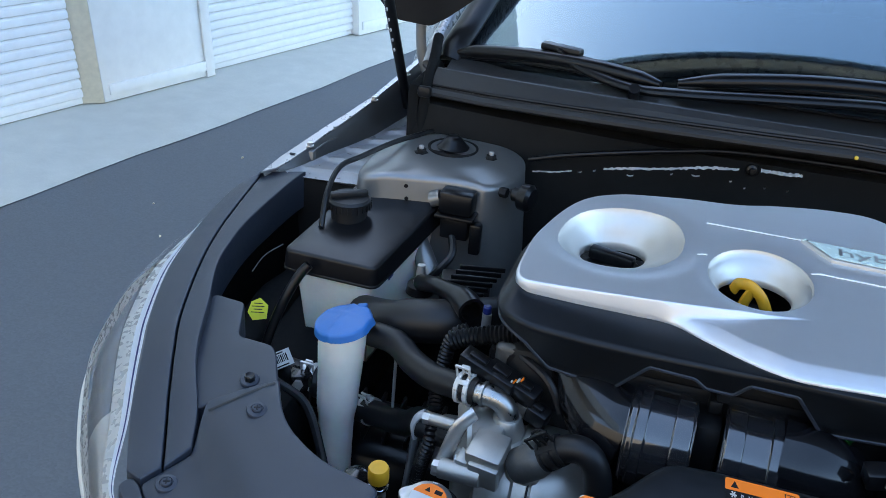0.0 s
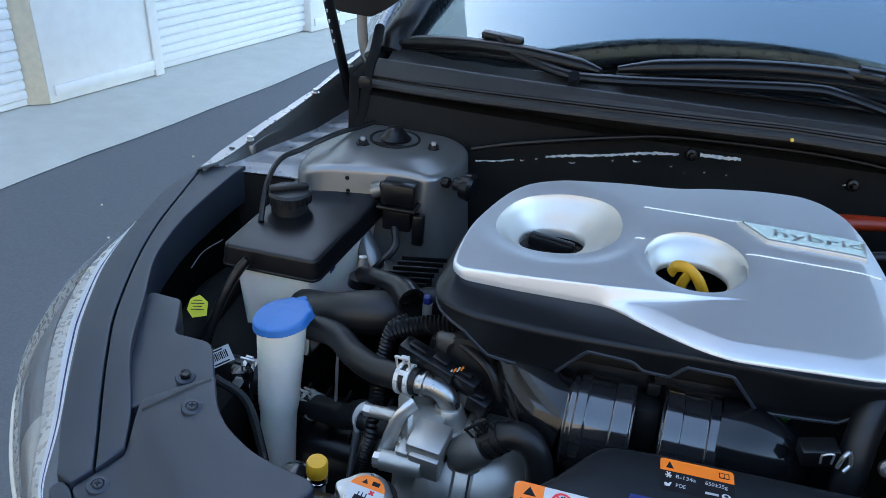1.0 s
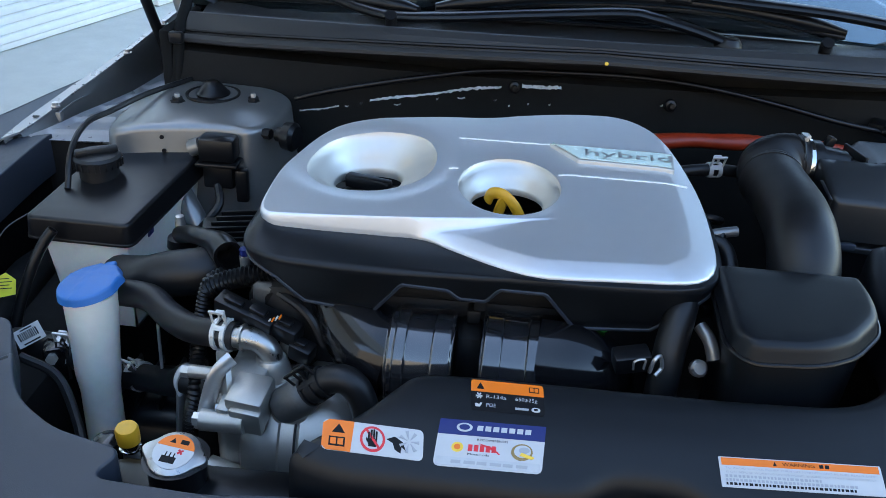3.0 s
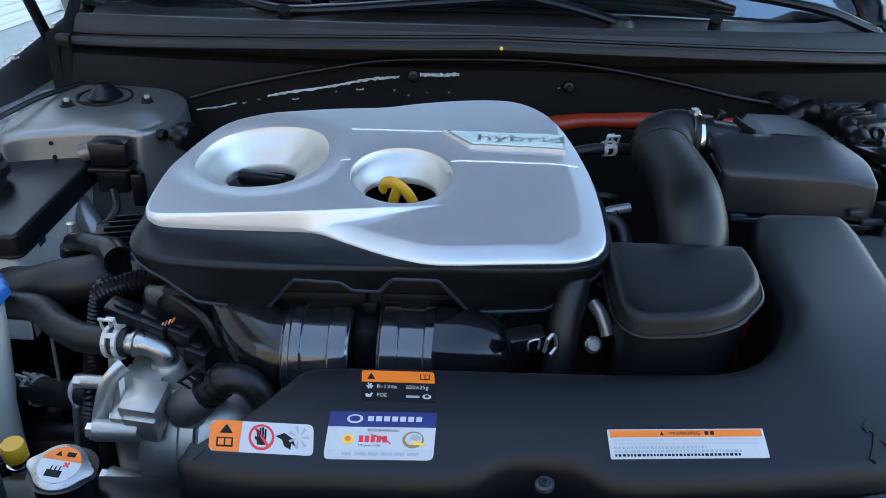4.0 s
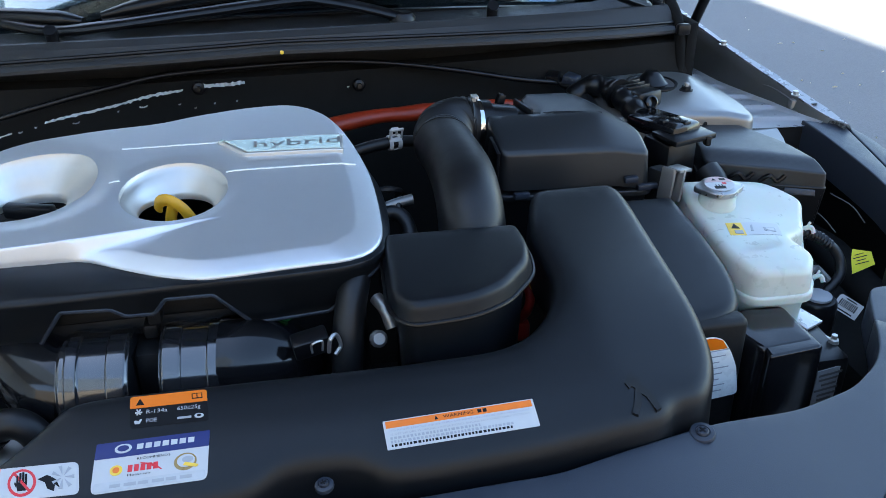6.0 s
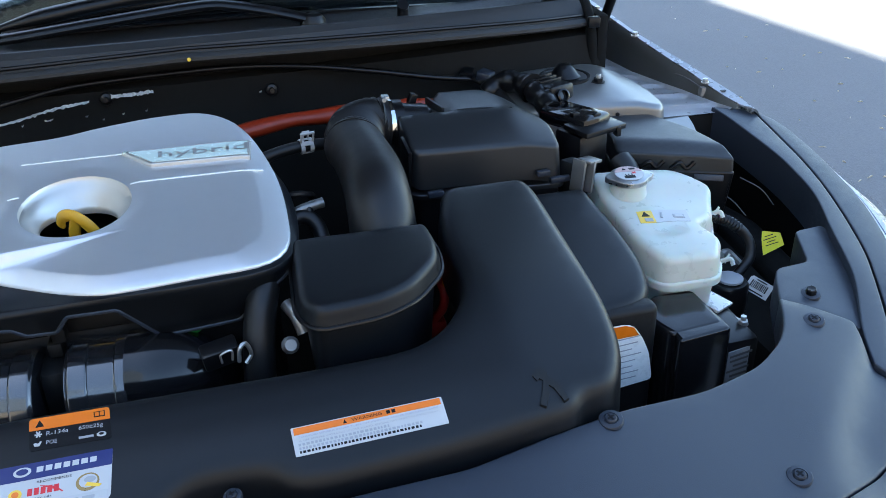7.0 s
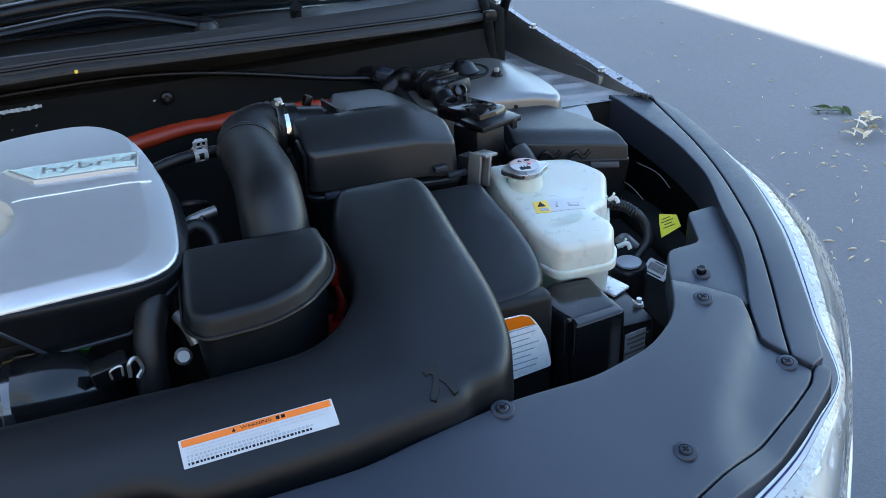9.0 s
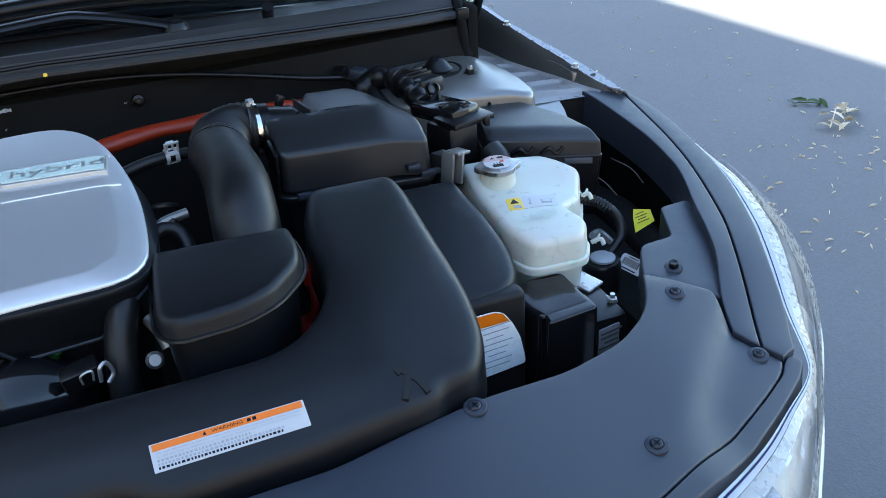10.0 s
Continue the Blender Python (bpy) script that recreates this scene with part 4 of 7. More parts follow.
part("panel_groove", sweep([(x, y, cover_z(x, y) + 0.0002) for x, y in ((-0.6735, 0.2215), (-0.660, 0.2350), (-0.640, 0.2555), (-0.6205, 0.2755))], 0.0016, 6), SATIN, radiator_cover)


# air guide with its duct, lying over the radiator cover
def guide_z(x, y):
    z = 0.865 + 0.30 * (y - 0.152) if y < 0.205 else 0.881 + 0.30 * (y - 0.205) - 0.9 * (y - 0.205) ** 2 if y < 0.305 else 0.902 + 0.12 * (y - 0.305)
    z -= 0.10 * max(0, x - 0.27)
    dip = 0.010 * ease(0.05, -0.02, y - 0.115)
    return z - dip


shape = rounded([(-0.300, 0.124, 0.02), (-0.25, 0.113), (-0.09, 0.1095), (-0.053, 0.1115, 0.02), (-0.028, 0.128, 0.02), (0.032, 0.127, 0.02), (0.056, 0.1105, 0.02), (0.0913, 0.1095), (0.1862, 0.1135), (0.2861, 0.1225), (0.306, 0.128, 0.01), (0.318, 0.139, 0.01),
                 (0.352, 0.144, 0.03), (0.376, 0.182, 0.05), (0.382, 0.240), (0.383, 0.340, 0.05), (0.386, 0.45, 0.03), (0.376, 0.478, 0.015), (0.272, 0.462, 0.02), (0.252, 0.400), (0.247, 0.343, 0.03),
                 (0.250, 0.300, 0.03), (0.238, 0.262, 0.03), (0.210, 0.229, 0.03), (0.174, 0.214, 0.03), (0.078, 0.212), (-0.165, 0.215, 0.02), (-0.200, 0.212, 0.02), (-0.216, 0.196, 0.01), (-0.244, 0.165, 0.02), (-0.284, 0.140, 0.02)], 0.015)
air_guide = thing("air_guide", (0.05, 0.2, 0.80), "matt black plastic air guide with a raised intake duct", "engine cover")
part("moulding", moulded(shape, guide_z, 0.015, 0.06, 0.002, step=0.016), PLASTIC, air_guide)
arrow = [(0.2815, 0.166), (0.2895, 0.160), (0.2870, 0.157), (0.2945, 0.149), (0.3005, 0.134), (0.2955, 0.132), (0.2900, 0.144), (0.2865, 0.147), (0.2840, 0.139), (0.2775, 0.129), (0.2725, 0.131), (0.2785, 0.142), (0.2825, 0.152), (0.2795, 0.154), (0.2770, 0.152), (0.2745, 0.157)]
part("embossed_arrow", slab(arrow, guide_z, 0.003, 0.0012, 0.006), DULL, air_guide)

side_duct = thing("side_duct", (0.43, 0.4, 0.75), "matt black plastic inlet duct beside the air guide", "air duct")
shape = rounded([(0.34, 0.515), (0.474, 0.512, 0.012), (0.482, 0.43), (0.484, 0.345, 0.05), (0.462, 0.294, 0.05), (0.40, 0.284), (0.34, 0.29)], 0.03)
part("moulding", moulded(shape, lambda x, y: 0.836 + 0.17 * (y - 0.311), 0.014, 0.028, step=0.02), PLASTIC, side_duct)
part("lower_shell", moulded(inset(shape, 0.022), lambda x, y: 0.8075 + 0.17 * (y - 0.311), 0.002, 0.05, -0.004, step=0.03), SATIN, side_duct)


# engine cover: satin silver shell over a black skirt
def crease_y(x):
    return steps(x, [(-0.373, 0.3864), (-0.354, 0.3871), (-0.299, 0.3913), (-0.215, 0.3982), (-0.158, 0.4046), (-0.129, 0.4090), (-0.07, 0.4150), (-0.038, 0.4180)])


def shell_z(x, y):
    # a top plane that breaks along a crease into a lower plane, running out to the right
    z = 0.959 + 0.14 * (y - 0.545) - 0.45 * max(0, x - 0.045) ** 1.5
    below = (4.0 - 1.7 * ease(-0.25, -0.19, x)) * (0.35 + 0.65 * ease(-0.390, -0.350, x)) * max(0.0, crease_y(x) - y)
    depth = steps(x, [(-0.30, 0.028), (-0.209, 0.0154), (-0.186, 0.0119), (-0.158, 0.0092), (-0.129, 0.0059), (-0.100, 0.0020), (-0.07, 0.0)])
    soft = min(0.003, 0.8 * depth) + 1e-6
    z -= 0.0040 * ease(1.34, 0.98, math.hypot((x + 0.286) / 0.079, (y - 0.513) / 0.070)) + 0.0022 * ease(1.25, 0.98, math.hypot(x + 0.124, y - 0.476) / 0.0575)
    return z - max(0.0, min(below, depth) - max(soft - abs(below - depth), 0) ** 2 / (4 * soft))


def shell_edge(x, y):
    # a flat bevel round the front's right and the right side, thin elsewhere
    front = (1 - ease(0.385, 0.43, y)) * ease(-0.215, -0.175, x)
    side = ease(0.0, 0.06, x) * (1 - ease(0.52, 0.62, y))
    wide = max(0.0035 + 0.0155 * front, 0.0035 + side * 0.0235)
    fall = max(0.0025 + 0.0040 * front, 0.0025 + side * 0.0042)
    return wide, fall, 1.35 - 0.30 * max(front, side)


shell_line = rounded([(-0.389, 0.3840, 0.034), (-0.384, 0.480, 0.05), (-0.362, 0.552, 0.04), (-0.335, 0.590, 0.03), (-0.290, 0.610), (-0.213, 0.624), (-0.150, 0.629), (-0.110, 0.642), (-0.05, 0.654), (0.018, 0.657, 0.04),
                      (0.062, 0.610, 0.06), (0.086, 0.530, 0.06), (0.094, 0.45, 0.06), (0.088, 0.332, 0.060), (-0.02, 0.3270), (-0.087, 0.3225, 0.05), (-0.127, 0.3400, 0.04), (-0.186, 0.3775, 0.03), (-0.2125, 0.3941, 0.025), (-0.2545, 0.3920), (-0.30, 0.3888), (-0.345, 0.3862, 0.02)], 0.02, 6)
engine_cover = thing("engine_cover", (-0.15, 0.48, 0.84), "satin silver plastic engine cover with black skirt", "engine cover")
filler = [Vector(p) for p in rounded([(-0.362, 0.484, 0.05), (-0.341, 0.556, 0.045), (-0.280, 0.584, 0.06), (-0.226, 0.574, 0.03), (-0.207, 0.535, 0.03), (-0.214, 0.485, 0.05), (-0.256, 0.449, 0.05), (-0.325, 0.445, 0.05)], 0.03, 6)]
dip = circle(-0.124, 0.476, 0.0575, 40)
bm, loops = moulded(shell_line, shell_z, 0.002, 0.0095, step=0.0058, holes=[filler, dip], cap=False, chamfer=shell_edge, crease=crease_y)
wells = []
for loop, (cx, cy), low, share in ((loops[0], (-0.286, 0.524), 0.919, 0.54), (loops[1], (-0.125, 0.474), 0.926, 0.70)):
    wells.append(([v.co.copy() for v in loop], (cx, cy), low, share))
shell = part("shell", bm, SILVER, engine_cover, "satin silver painted shell", sharp=60)
for pts, (cx, cy), low, share in wells:
    bm = bmesh.new()
    k = len(pts)
    rings = []
    mean = sum((p.to_2d() for p in pts), Vector((0, 0))) / k
    for u, rise in ((0.0, 0.0), (0.012, -0.0008), (0.05, -0.005), (0.35, -0.3), (0.7, -0.68), (0.93, -0.95), (1.0, -1.0), (1.0, -1.25)):
        ring = []
        for p in pts:
            top, bot = p.to_2d(), Vector((cx, cy)) + (p.to_2d() - mean) * share
            q = top.lerp(bot, u)
            z = p.z + rise if rise > -0.01 else p.z + (low - p.z) * -rise
            ring.append(bm.verts.new((q.x, q.y, z)))
        rings.append(ring)
    for a, b in zip(rings, rings[1:]):
        bridge(bm, a, b)
    part("well", bm, WARM_SILVER, engine_cover, "pale silver funnel-shaped recess, warm reflection in its paint", sharp=60)


def skirt_low(x, y):
    f = steps(x, [(-0.402, 0.898), (-0.385, 0.892), (-0.362, 0.880), (-0.3335, 0.849), (-0.262, 0.842), (-0.227, 0.893), (-0.181, 0.892), (-0.169, 0.881), (-0.1416, 0.881), (-0.128, 0.901), (-0.083, 0.901), (-0.050, 0.853), (0.0287, 0.857), (0.061, 0.890), (0.09, 0.903)])
    return f + (0.900 - f) * ease(0.40, 0.46, y)


def shoulder_z(x, y):
    f = steps(x, [(-0.402, 0.914), (-0.372, 0.911), (-0.347, 0.909), (-0.29, 0.909), (-0.235, 0.9110), (-0.178, 0.9140), (-0.124, 0.9165), (-0.07, 0.917), (0.10, 0.918)])
    return f + (0.924 - f) * ease(0.42, 0.52, y)


skirt_line = refine(rounded([(-0.402, 0.366, 0.035), (-0.400, 0.480, 0.05), (-0.376, 0.560, 0.04), (-0.342, 0.600, 0.03), (-0.213, 0.634), (-0.05, 0.664), (0.022, 0.667, 0.04), (0.072, 0.612, 0.06), (0.098, 0.530, 0.06), (0.105, 0.45, 0.06),
                             (0.096, 0.360, 0.04), (0.066, 0.324, 0.04), (-0.02, 0.3205), (-0.12, 0.3215, 0.05), (-0.25, 0.332, 0.06), (-0.370, 0.343, 0.03)], 0.02, 6), 0.004)


def nearest(p, poly):
    best = None
    for a, b in zip(poly, poly[1:] + poly[:1]):
        ab = b - a
        q = a + ab * min(1, max(0, (p - a).dot(ab) / max(1e-12, ab.length_squared)))
        if best is None or (q - p).length_squared < (best - p).length_squared:
            best = q
    return best


edge_ring = refine(shell_line, 0.01)
tops = [nearest(p, edge_ring) for p in skirt_line]
k = len(tops)
heights = [shell_z(q.x, q.y) - 0.0085 for q in tops]
tops = [sum((tops[(i + j) % k] for j in range(-4, 5)), Vector((0, 0))) / 9 for i in range(k)]
tops = [q + (q - p).normalized() * 0.003 for p, q in zip(skirt_line, tops)]
heights = [sum(heights[(i + j) % k] for j in range(-4, 5)) / 9 for i in range(k)]
inward = [(b - a) / 0.004 for a, b in zip(skirt_line, inset(skirt_line, 0.004))]
bm = bmesh.new()
rings = []
# a shelf from under the shell out to a rounded shoulder, then a wall that tapers inward
for u, drop, down in ((-0.25, -0.02, 0), (0.0, 0.0, 0), (0.3, 0.25, 0), (0.6, 0.6, 0), (0.82, 0.9, 0), (0.90, 1.0, 0), (0.95, 1.0, 0.0012), (0.985, 1.0, 0.0030), (1.0, 1.0, 0.0055)):
    ring = []
    for p, q, top in zip(skirt_line, tops, heights):
        w = q.lerp(p, u)
        ring.append(bm.verts.new((w.x, w.y, top + (shoulder_z(p.x, p.y) - top) * drop - down)))
    rings.append(ring)
for share, tuck in ((0.10, 0.0), (0.4, 0.0), (0.7, 0.0), (0.96, 0.0), (1.0, 0.003), (1.0, 0.010)):
    ring = []
    for p, n in zip(skirt_line, inward):
        top = shoulder_z(p.x, p.y) - 0.0055
        tall = max(0.0, top - skirt_low(p.x, p.y))
        w = p + n * (0.34 * tall * share + tuck)
        ring.append(bm.verts.new((w.x, w.y, top - tall * share)))
    rings.append(ring)
rim = [v.co.copy() for v in rings[-3]]
for a, b in zip(rings, rings[1:]):
    bridge(bm, a, b)
part("skirt", bm, PLASTIC, engine_cover, "grained black plastic skirt", sharp=50)
# Bead in the lighter trim colour, standing for its edge highlight.
part("skirt_bead", sweep(rim + rim[:1], 0.0021, 8, straight=True), TRIM, engine_cover)
for a, b in (((-0.187, 0.571), (0.0685, 0.567)), ((-0.194, 0.502), (-0.183, 0.503)), ((-0.069, 0.504), (0.0755, 0.500))):
    part("accent_line", slab([(a[0], a[1] - 0.0009), (b[0], b[1] - 0.0009), (b[0], b[1] + 0.0009), (a[0], a[1] + 0.0009)], shell_z, 0.002, 0.0008, 0.01), WHITE, engine_cover, "bright accent line")
plate_line = rounded([(-0.079, 0.566), (0.067, 0.562), (0.064, 0.525), (-0.046, 0.531)], 0.002, 3)
badge = part("badge_plate", moulded(plate_line, lambda x, y: shell_z(x, y) + 0.0045, 0.0015, 0.006, step=0.01), WARM_SILVER, engine_cover, "polished badge plate")
part("badge_field", moulded(inset(plate_line, 0.0035), lambda x, y: shell_z(x, y) + 0.0052, 0.0006, 0.002, step=0.01), MINT, engine_cover, "badge field, greenish reflection in its pale colour")
tilt = facing((-0.040, 0.541, shell_z(-0.046, 0.537) + 0.0064), (0.0, -0.14, 1), (1, -0.03, 0))
text("hybrid", tilt, 0.0150, STEEL, engine_cover, "badge_lettering", width=0.100)
oil_cap = thing("oil_filler_cap", (-0.285, 0.49, 0.88), "black oil filler cap deep in the cover's recess", "cap")
part("cap", lathe([(0.036, -0.02), (0.036, 0.006), (0.030, 0.010), (0.0, 0.011)], Matrix.Translation((-0.286, 0.524, 0.896)), 28), SATIN, oil_cap)
part("grip", block((-0.290, 0.528, 0.914), (0.058, 0.014, 0.016), 0.003, pose(0, 0, 0, 0, 0, -18)), SATIN, oil_cap)
dipstick = thing("dipstick", (-0.125, 0.46, 0.87), "yellow looped dipstick handle in the recess", "dipstick")
part("handle", sweep([(-0.147, 0.496, 0.918), (-0.143, 0.491, 0.929), (-0.131, 0.482, 0.933), (-0.118, 0.477, 0.924), (-0.108, 0.476, 0.906), (-0.104, 0.476, 0.892)], 0.0040, 12, flat=1.7), YELLOW, dipstick)
part("spoke", sweep([(-0.128, 0.481, 0.929), (-0.133, 0.484, 0.912), (-0.135, 0.486, 0.895)], 0.0042, 8, flat=1.5), YELLOW, dipstick)
part("collar", lathe([(0.030, -0.02), (0.030, 0.0), (0.0, 0.001)], Matrix.Translation((-0.126, 0.474, 0.900)), 24), DULL, dipstick)

engine = thing("engine_block", (-0.15, 0.5, 0.4), "dark engine block under its cover", "engine")
part("block", block((-0.16, 0.50, 0.66), (0.46, 0.26, 0.40), 0.03), DULL, engine)
part("head", block((-0.15, 0.50, 0.85), (0.44, 0.24, 0.06), 0.02), DULL, engine)


# ---- fluids and hoses on the car's right ----
def spring_clamp(at, along_, r, parent=None, material=ZINC, ears=(0, 0, 1), label="bright spring hose clamp"):
    """A constant-tension clamp: two bands and a raised loop."""
    c = thing("hose_clamp", at, label, "hose clamp", "hose clamps")
    m = facing(at, along_, (1, 0.2, 0) if abs(Vector(along_).normalized().x) < 0.9 else (0, 1, 0))
    for z in (-0.0085, 0.0035):
        part("band", lathe([(r + 0.0002, z), (r + 0.0017, z), (r + 0.0017, z + 0.005), (r + 0.0002, z + 0.005)], m, 30), material, c)
    e = Vector(ears)
    a = Vector(along_).normalized()
    e = (e - a * e.dot(a)).normalized()
    side = a.cross(e)
    turn = Matrix((a, side, e)).transposed().to_4x4()
    for lean in (-0.5, 0.5, 2.6, 3.7):
        d = e * math.cos(lean) + side * math.sin(lean)
        part("link", block(Vector(at) + d * (r + 0.0010), (0.016, 0.006, 0.0014), 0.0004, Matrix((a, d.cross(a), d)).transposed().to_4x4()), material, c)
    base = Vector(at) + e * (r + 0.001)
    for off, wide, tall in ((0.0035, 0.019, 0.015), (-0.0035, 0.010, 0.011)):
        o = base + side * off
        for k in (-1, 1):
            part("ear", block(o + a * k * (wide / 2 - 0.0015) + e * tall / 2, (0.0030, 0.0014, tall), 0.0005, turn), material, c)
        part("ear_bridge", block(o + e * tall, (wide, 0.0030, 0.0030), 0.0006, turn), material, c)
    return c


def hose(points, r, label, material=RUBBER, flat=1.0, name="rubber_hose", hollow=False):
    h = thing(name, points[0], label, "hose", "hoses in the engine bay")
    part("tube", sweep(points, r, 16, 10, flat, hollow=hollow), material, h)
    return h


def wire(points, r, label, material=RUBBER):
    h = thing("wiring_loom", points[0], label, "cable", "cables in the engine bay")
    part("sheath", sweep(points, r, 8, 8), material, h)
    return h


def conduit(points, r, label):
    h = thing("corrugated_conduit", points[0], label, "conduit", "conduits in the engine bay")
    part("sleeve", ribbed(points, r * 0.84, r * 0.2, max(0.0048, r * 0.34), 14), SATIN, h)
    return h


# brake fluid reservoir
res = thing("fluid_reservoir", (-0.65, 0.62, 0.66), "milky white fluid reservoir with a wide black lid", "reservoir")
lid_line = rounded([(-0.729, 0.535), (-0.597, 0.530), (-0.562, 0.742), (-0.698, 0.764)], 0.008, 4)
part("lid", moulded(inset(lid_line, -0.003), lambda x, y: 0.836 + 0.11 * (y - 0.57), 0.0045, 0.030, 0.003, 0.02), SATIN, res, "black plastic lid")
part("lid_rim", moulded(inset(lid_line, -0.0065), lambda x, y: 0.8095 + 0.11 * (y - 0.57), 0.002, 0.004, 0, 0.03), SATIN, res)
part("tank", moulded(rounded([(-0.722, 0.537), (-0.598, 0.533), (-0.566, 0.728), (-0.696, 0.748)], 0.016, 5), lambda x, y: 0.814 + 0.11 * (y - 0.57), 0.004, 0.15, -0.020, 0.03), MILKY, res, "milky white tank")
cap = part("screw_cap", lathe([(0.026, 0), (0.026, 0.016), (0.031, 0.018), (0.032, 0.030), (0.029, 0.034), (0.0, 0.035)], Matrix.Translation((-0.680, 0.645, 0.841)), 32), RUBBER, res, "black ribbed screw cap")
part("grip", block((-0.680, 0.645, 0.879), (0.056, 0.011, 0.010), 0.003, pose(0, 0, 0, 0, 0, 35)), RUBBER, cap)
for i in range(24):
    a = 2 * math.pi * i / 24
    part("ridge", block((-0.680 + 0.0322 * math.cos(a), 0.645 + 0.0322 * math.sin(a), 0.864), (0.0022, 0.0022, 0.010), 0, pose(0, 0, 0, 0, 0, math.degrees(a))), RUBBER, cap)
for i, (u, w) in enumerate(((0.0, 0.004), (0.006, 0.003), (0.012, 0.005))):
    part("level_mark", block((-0.592 + 0.002, 0.575 + u, 0.795), (0.001, w, 0.007), 0, pose(0, 0, 0, 0, 0, -9)), L_BLUE, res)

# washer filler
washer = thing("washer_filler", (-0.597, 0.395, 0.45), "milky washer filler neck with a blue flip cap", "washer bottle")
part("neck", sweep([(-0.5910, 0.402, 0.812), (-0.593, 0.401, 0.76), (-0.596, 0.400, 0.70), (-0.5985, 0.399, 0.61), (-0.602, 0.398, 0.46)], lambda s: 0.0300 - 0.0035 * ease(0.0, 0.30, s) - 0.0035 * ease(0.30, 0.40, s), 28), MILKY, washer, "milky plastic filler neck")
lobes = [0.0368 + 0.0016 * math.cos(9 * a) * max(0.0, math.cos(a - 0.5)) - 0.0012 * max(0.0, math.cos(2 * a + 0.6)) for a in (2 * math.pi * i / 72 for i in range(72))]
outline = tidy([Vector((math.cos(2 * math.pi * i / 72) * v, math.sin(2 * math.pi * i / 72) * v)) for i, v in enumerate(lobes)])
bm = moulded(outline, lambda x, y: 0.0060 - 2.2 * (x * x + y * y) + 0.0012 * ease(0.003, 0.0, abs(x - 0.35 * y + 0.004)) + 0.0010 * ease(0.002, 0.0, abs(y + 0.5 * x - 0.012)), 0.003, 0.0095, 0.0015, 0.004)
cap_pose = facing((-0.590, 0.402, 0.822), (-0.17, -0.07, 1), (1, 0.25, 0))
bm.transform(cap_pose)
part("cap", bm, BLUE, washer, "bright blue flip cap")
bm = block((0.020, 0.030, 0.001), (0.014, 0.010, 0.007), 0.003)
bm.transform(cap_pose)
part("tab", bm, BLUE, washer)

# radiator cap and the small service cap beside it
def pressure_cap(parent, at, up, neck_material, size=1.0, band=None):
    m = facing(at, up, (1, -0.15, 0)) @ Matrix.Scale(size, 4)
    ears = [Vector((0.0315 * math.cos(a), 0.0315 * math.sin(a))) * (1 + 0.28 * max(0, math.cos(2 * a)) ** 5) for a in (2 * math.pi * i / 64 for i in range(64))]
    bm = moulded(tidy(ears), lambda x, y: 0.011 if x * x + y * y < 0.027 ** 2 else 0.0085, 0.002, 0.009, 0.0005, 0.006)
    bm.transform(m)
    c = part("pressure_cap", bm, PIPE, parent, "bright pressed steel pressure cap")
    part("cap_neck", lathe([(0.021, -0.03), (0.021, 0.002), (0.0, 0.002)], m, 24), neck_material, parent)
    top = [(0.0240 * math.cos(a), 0.0240 * math.sin(a)) for a in (2 * math.pi * i / 40 for i in range(40))]
    part("label_film", prism(top, 0.0112, 0.0116, m), PAPER, c, "round white label")
    arc = [(0.0240 * math.cos(a), 0.0240 * math.sin(a)) for a in (math.radians(14 + 152 * i / 24) for i in range(25))]
    part("label_band", prism(arc, 0.0116, 0.0120, m), band or L_ORANGE, c, "faded pale warning band" if band else "orange warning band")
    part("warning_sign", prism([(-0.010, 0.011), (-0.002, 0.011), (-0.006, 0.018)], 0.0120, 0.0122, m), INK, c)
    bm = block((0.008, 0.0145, 0.0121), (0.010, 0.006, 0.0003), 0)
    bm.transform(m)
    part("manual_sign", bm, INK, c)
    bm = block((-0.002, -0.012, 0.0117), (0.018, 0.009, 0.0003), 0)
    for i in range(3):
        bm = block((-0.007 + 0.005 * i, -0.006, 0.0117), (0.0015, 0.008, 0.0003), 0, bm=bm)
    bm.transform(m)
    part("radiator_sign", bm, INK, c)
    bm = block((0.008, 0.001, 0.0118), (0.008, 0.0025, 0.0003), 0, pose(0, 0, 0, 0, 0, 45))
    bm = block((0.008, 0.001, 0.0118), (0.008, 0.0025, 0.0003), 0, pose(0, 0, 0, 0, 0, -45), bm=bm)
    bm.transform(m)
    part("cross_sign", bm, L_RED, c)
    return c


neck = thing("radiator_neck", (-0.40, 0.165, 0.70), "black radiator header tank with a bright pressure cap", "radiator")
part("tank", block((-0.37, 0.165, 0.745), (0.22, 0.05, 0.06), 0.015), SATIN, neck)
part("spout", lathe([(0.026, 0.0), (0.026, 0.03), (0.030, 0.034), (0, 0.035)], Matrix.Translation((-0.407, 0.163, 0.765)), 24), SATIN, neck)
pressure_cap(neck, (-0.407, 0.161, 0.800), (0.02, -0.22, 1), DULL, 0.76)
service = thing("service_port", (-0.473, 0.212, 0.70), "yellow service cap on a bright valve stem", "cap")
part("cap", lathe([(0.0108, 0), (0.0112, 0.004), (0.0112, 0.015), (0.0098, 0.0180), (0, 0.0185)], facing((-0.474, 0.212, 0.768), (0.02, -0.1, 1)), 28), YELLOW, service, "ochre yellow cap")
part("ring", lathe([(0.0105, 0), (0.0105, 0.0025), (0.0085, 0.0035), (0.0085, 0.006), (0.0105, 0.007), (0.0105, 0.0085), (0, 0.009)], Matrix.Translation((-0.4735, 0.212, 0.7585)), 24), CHROME, service)
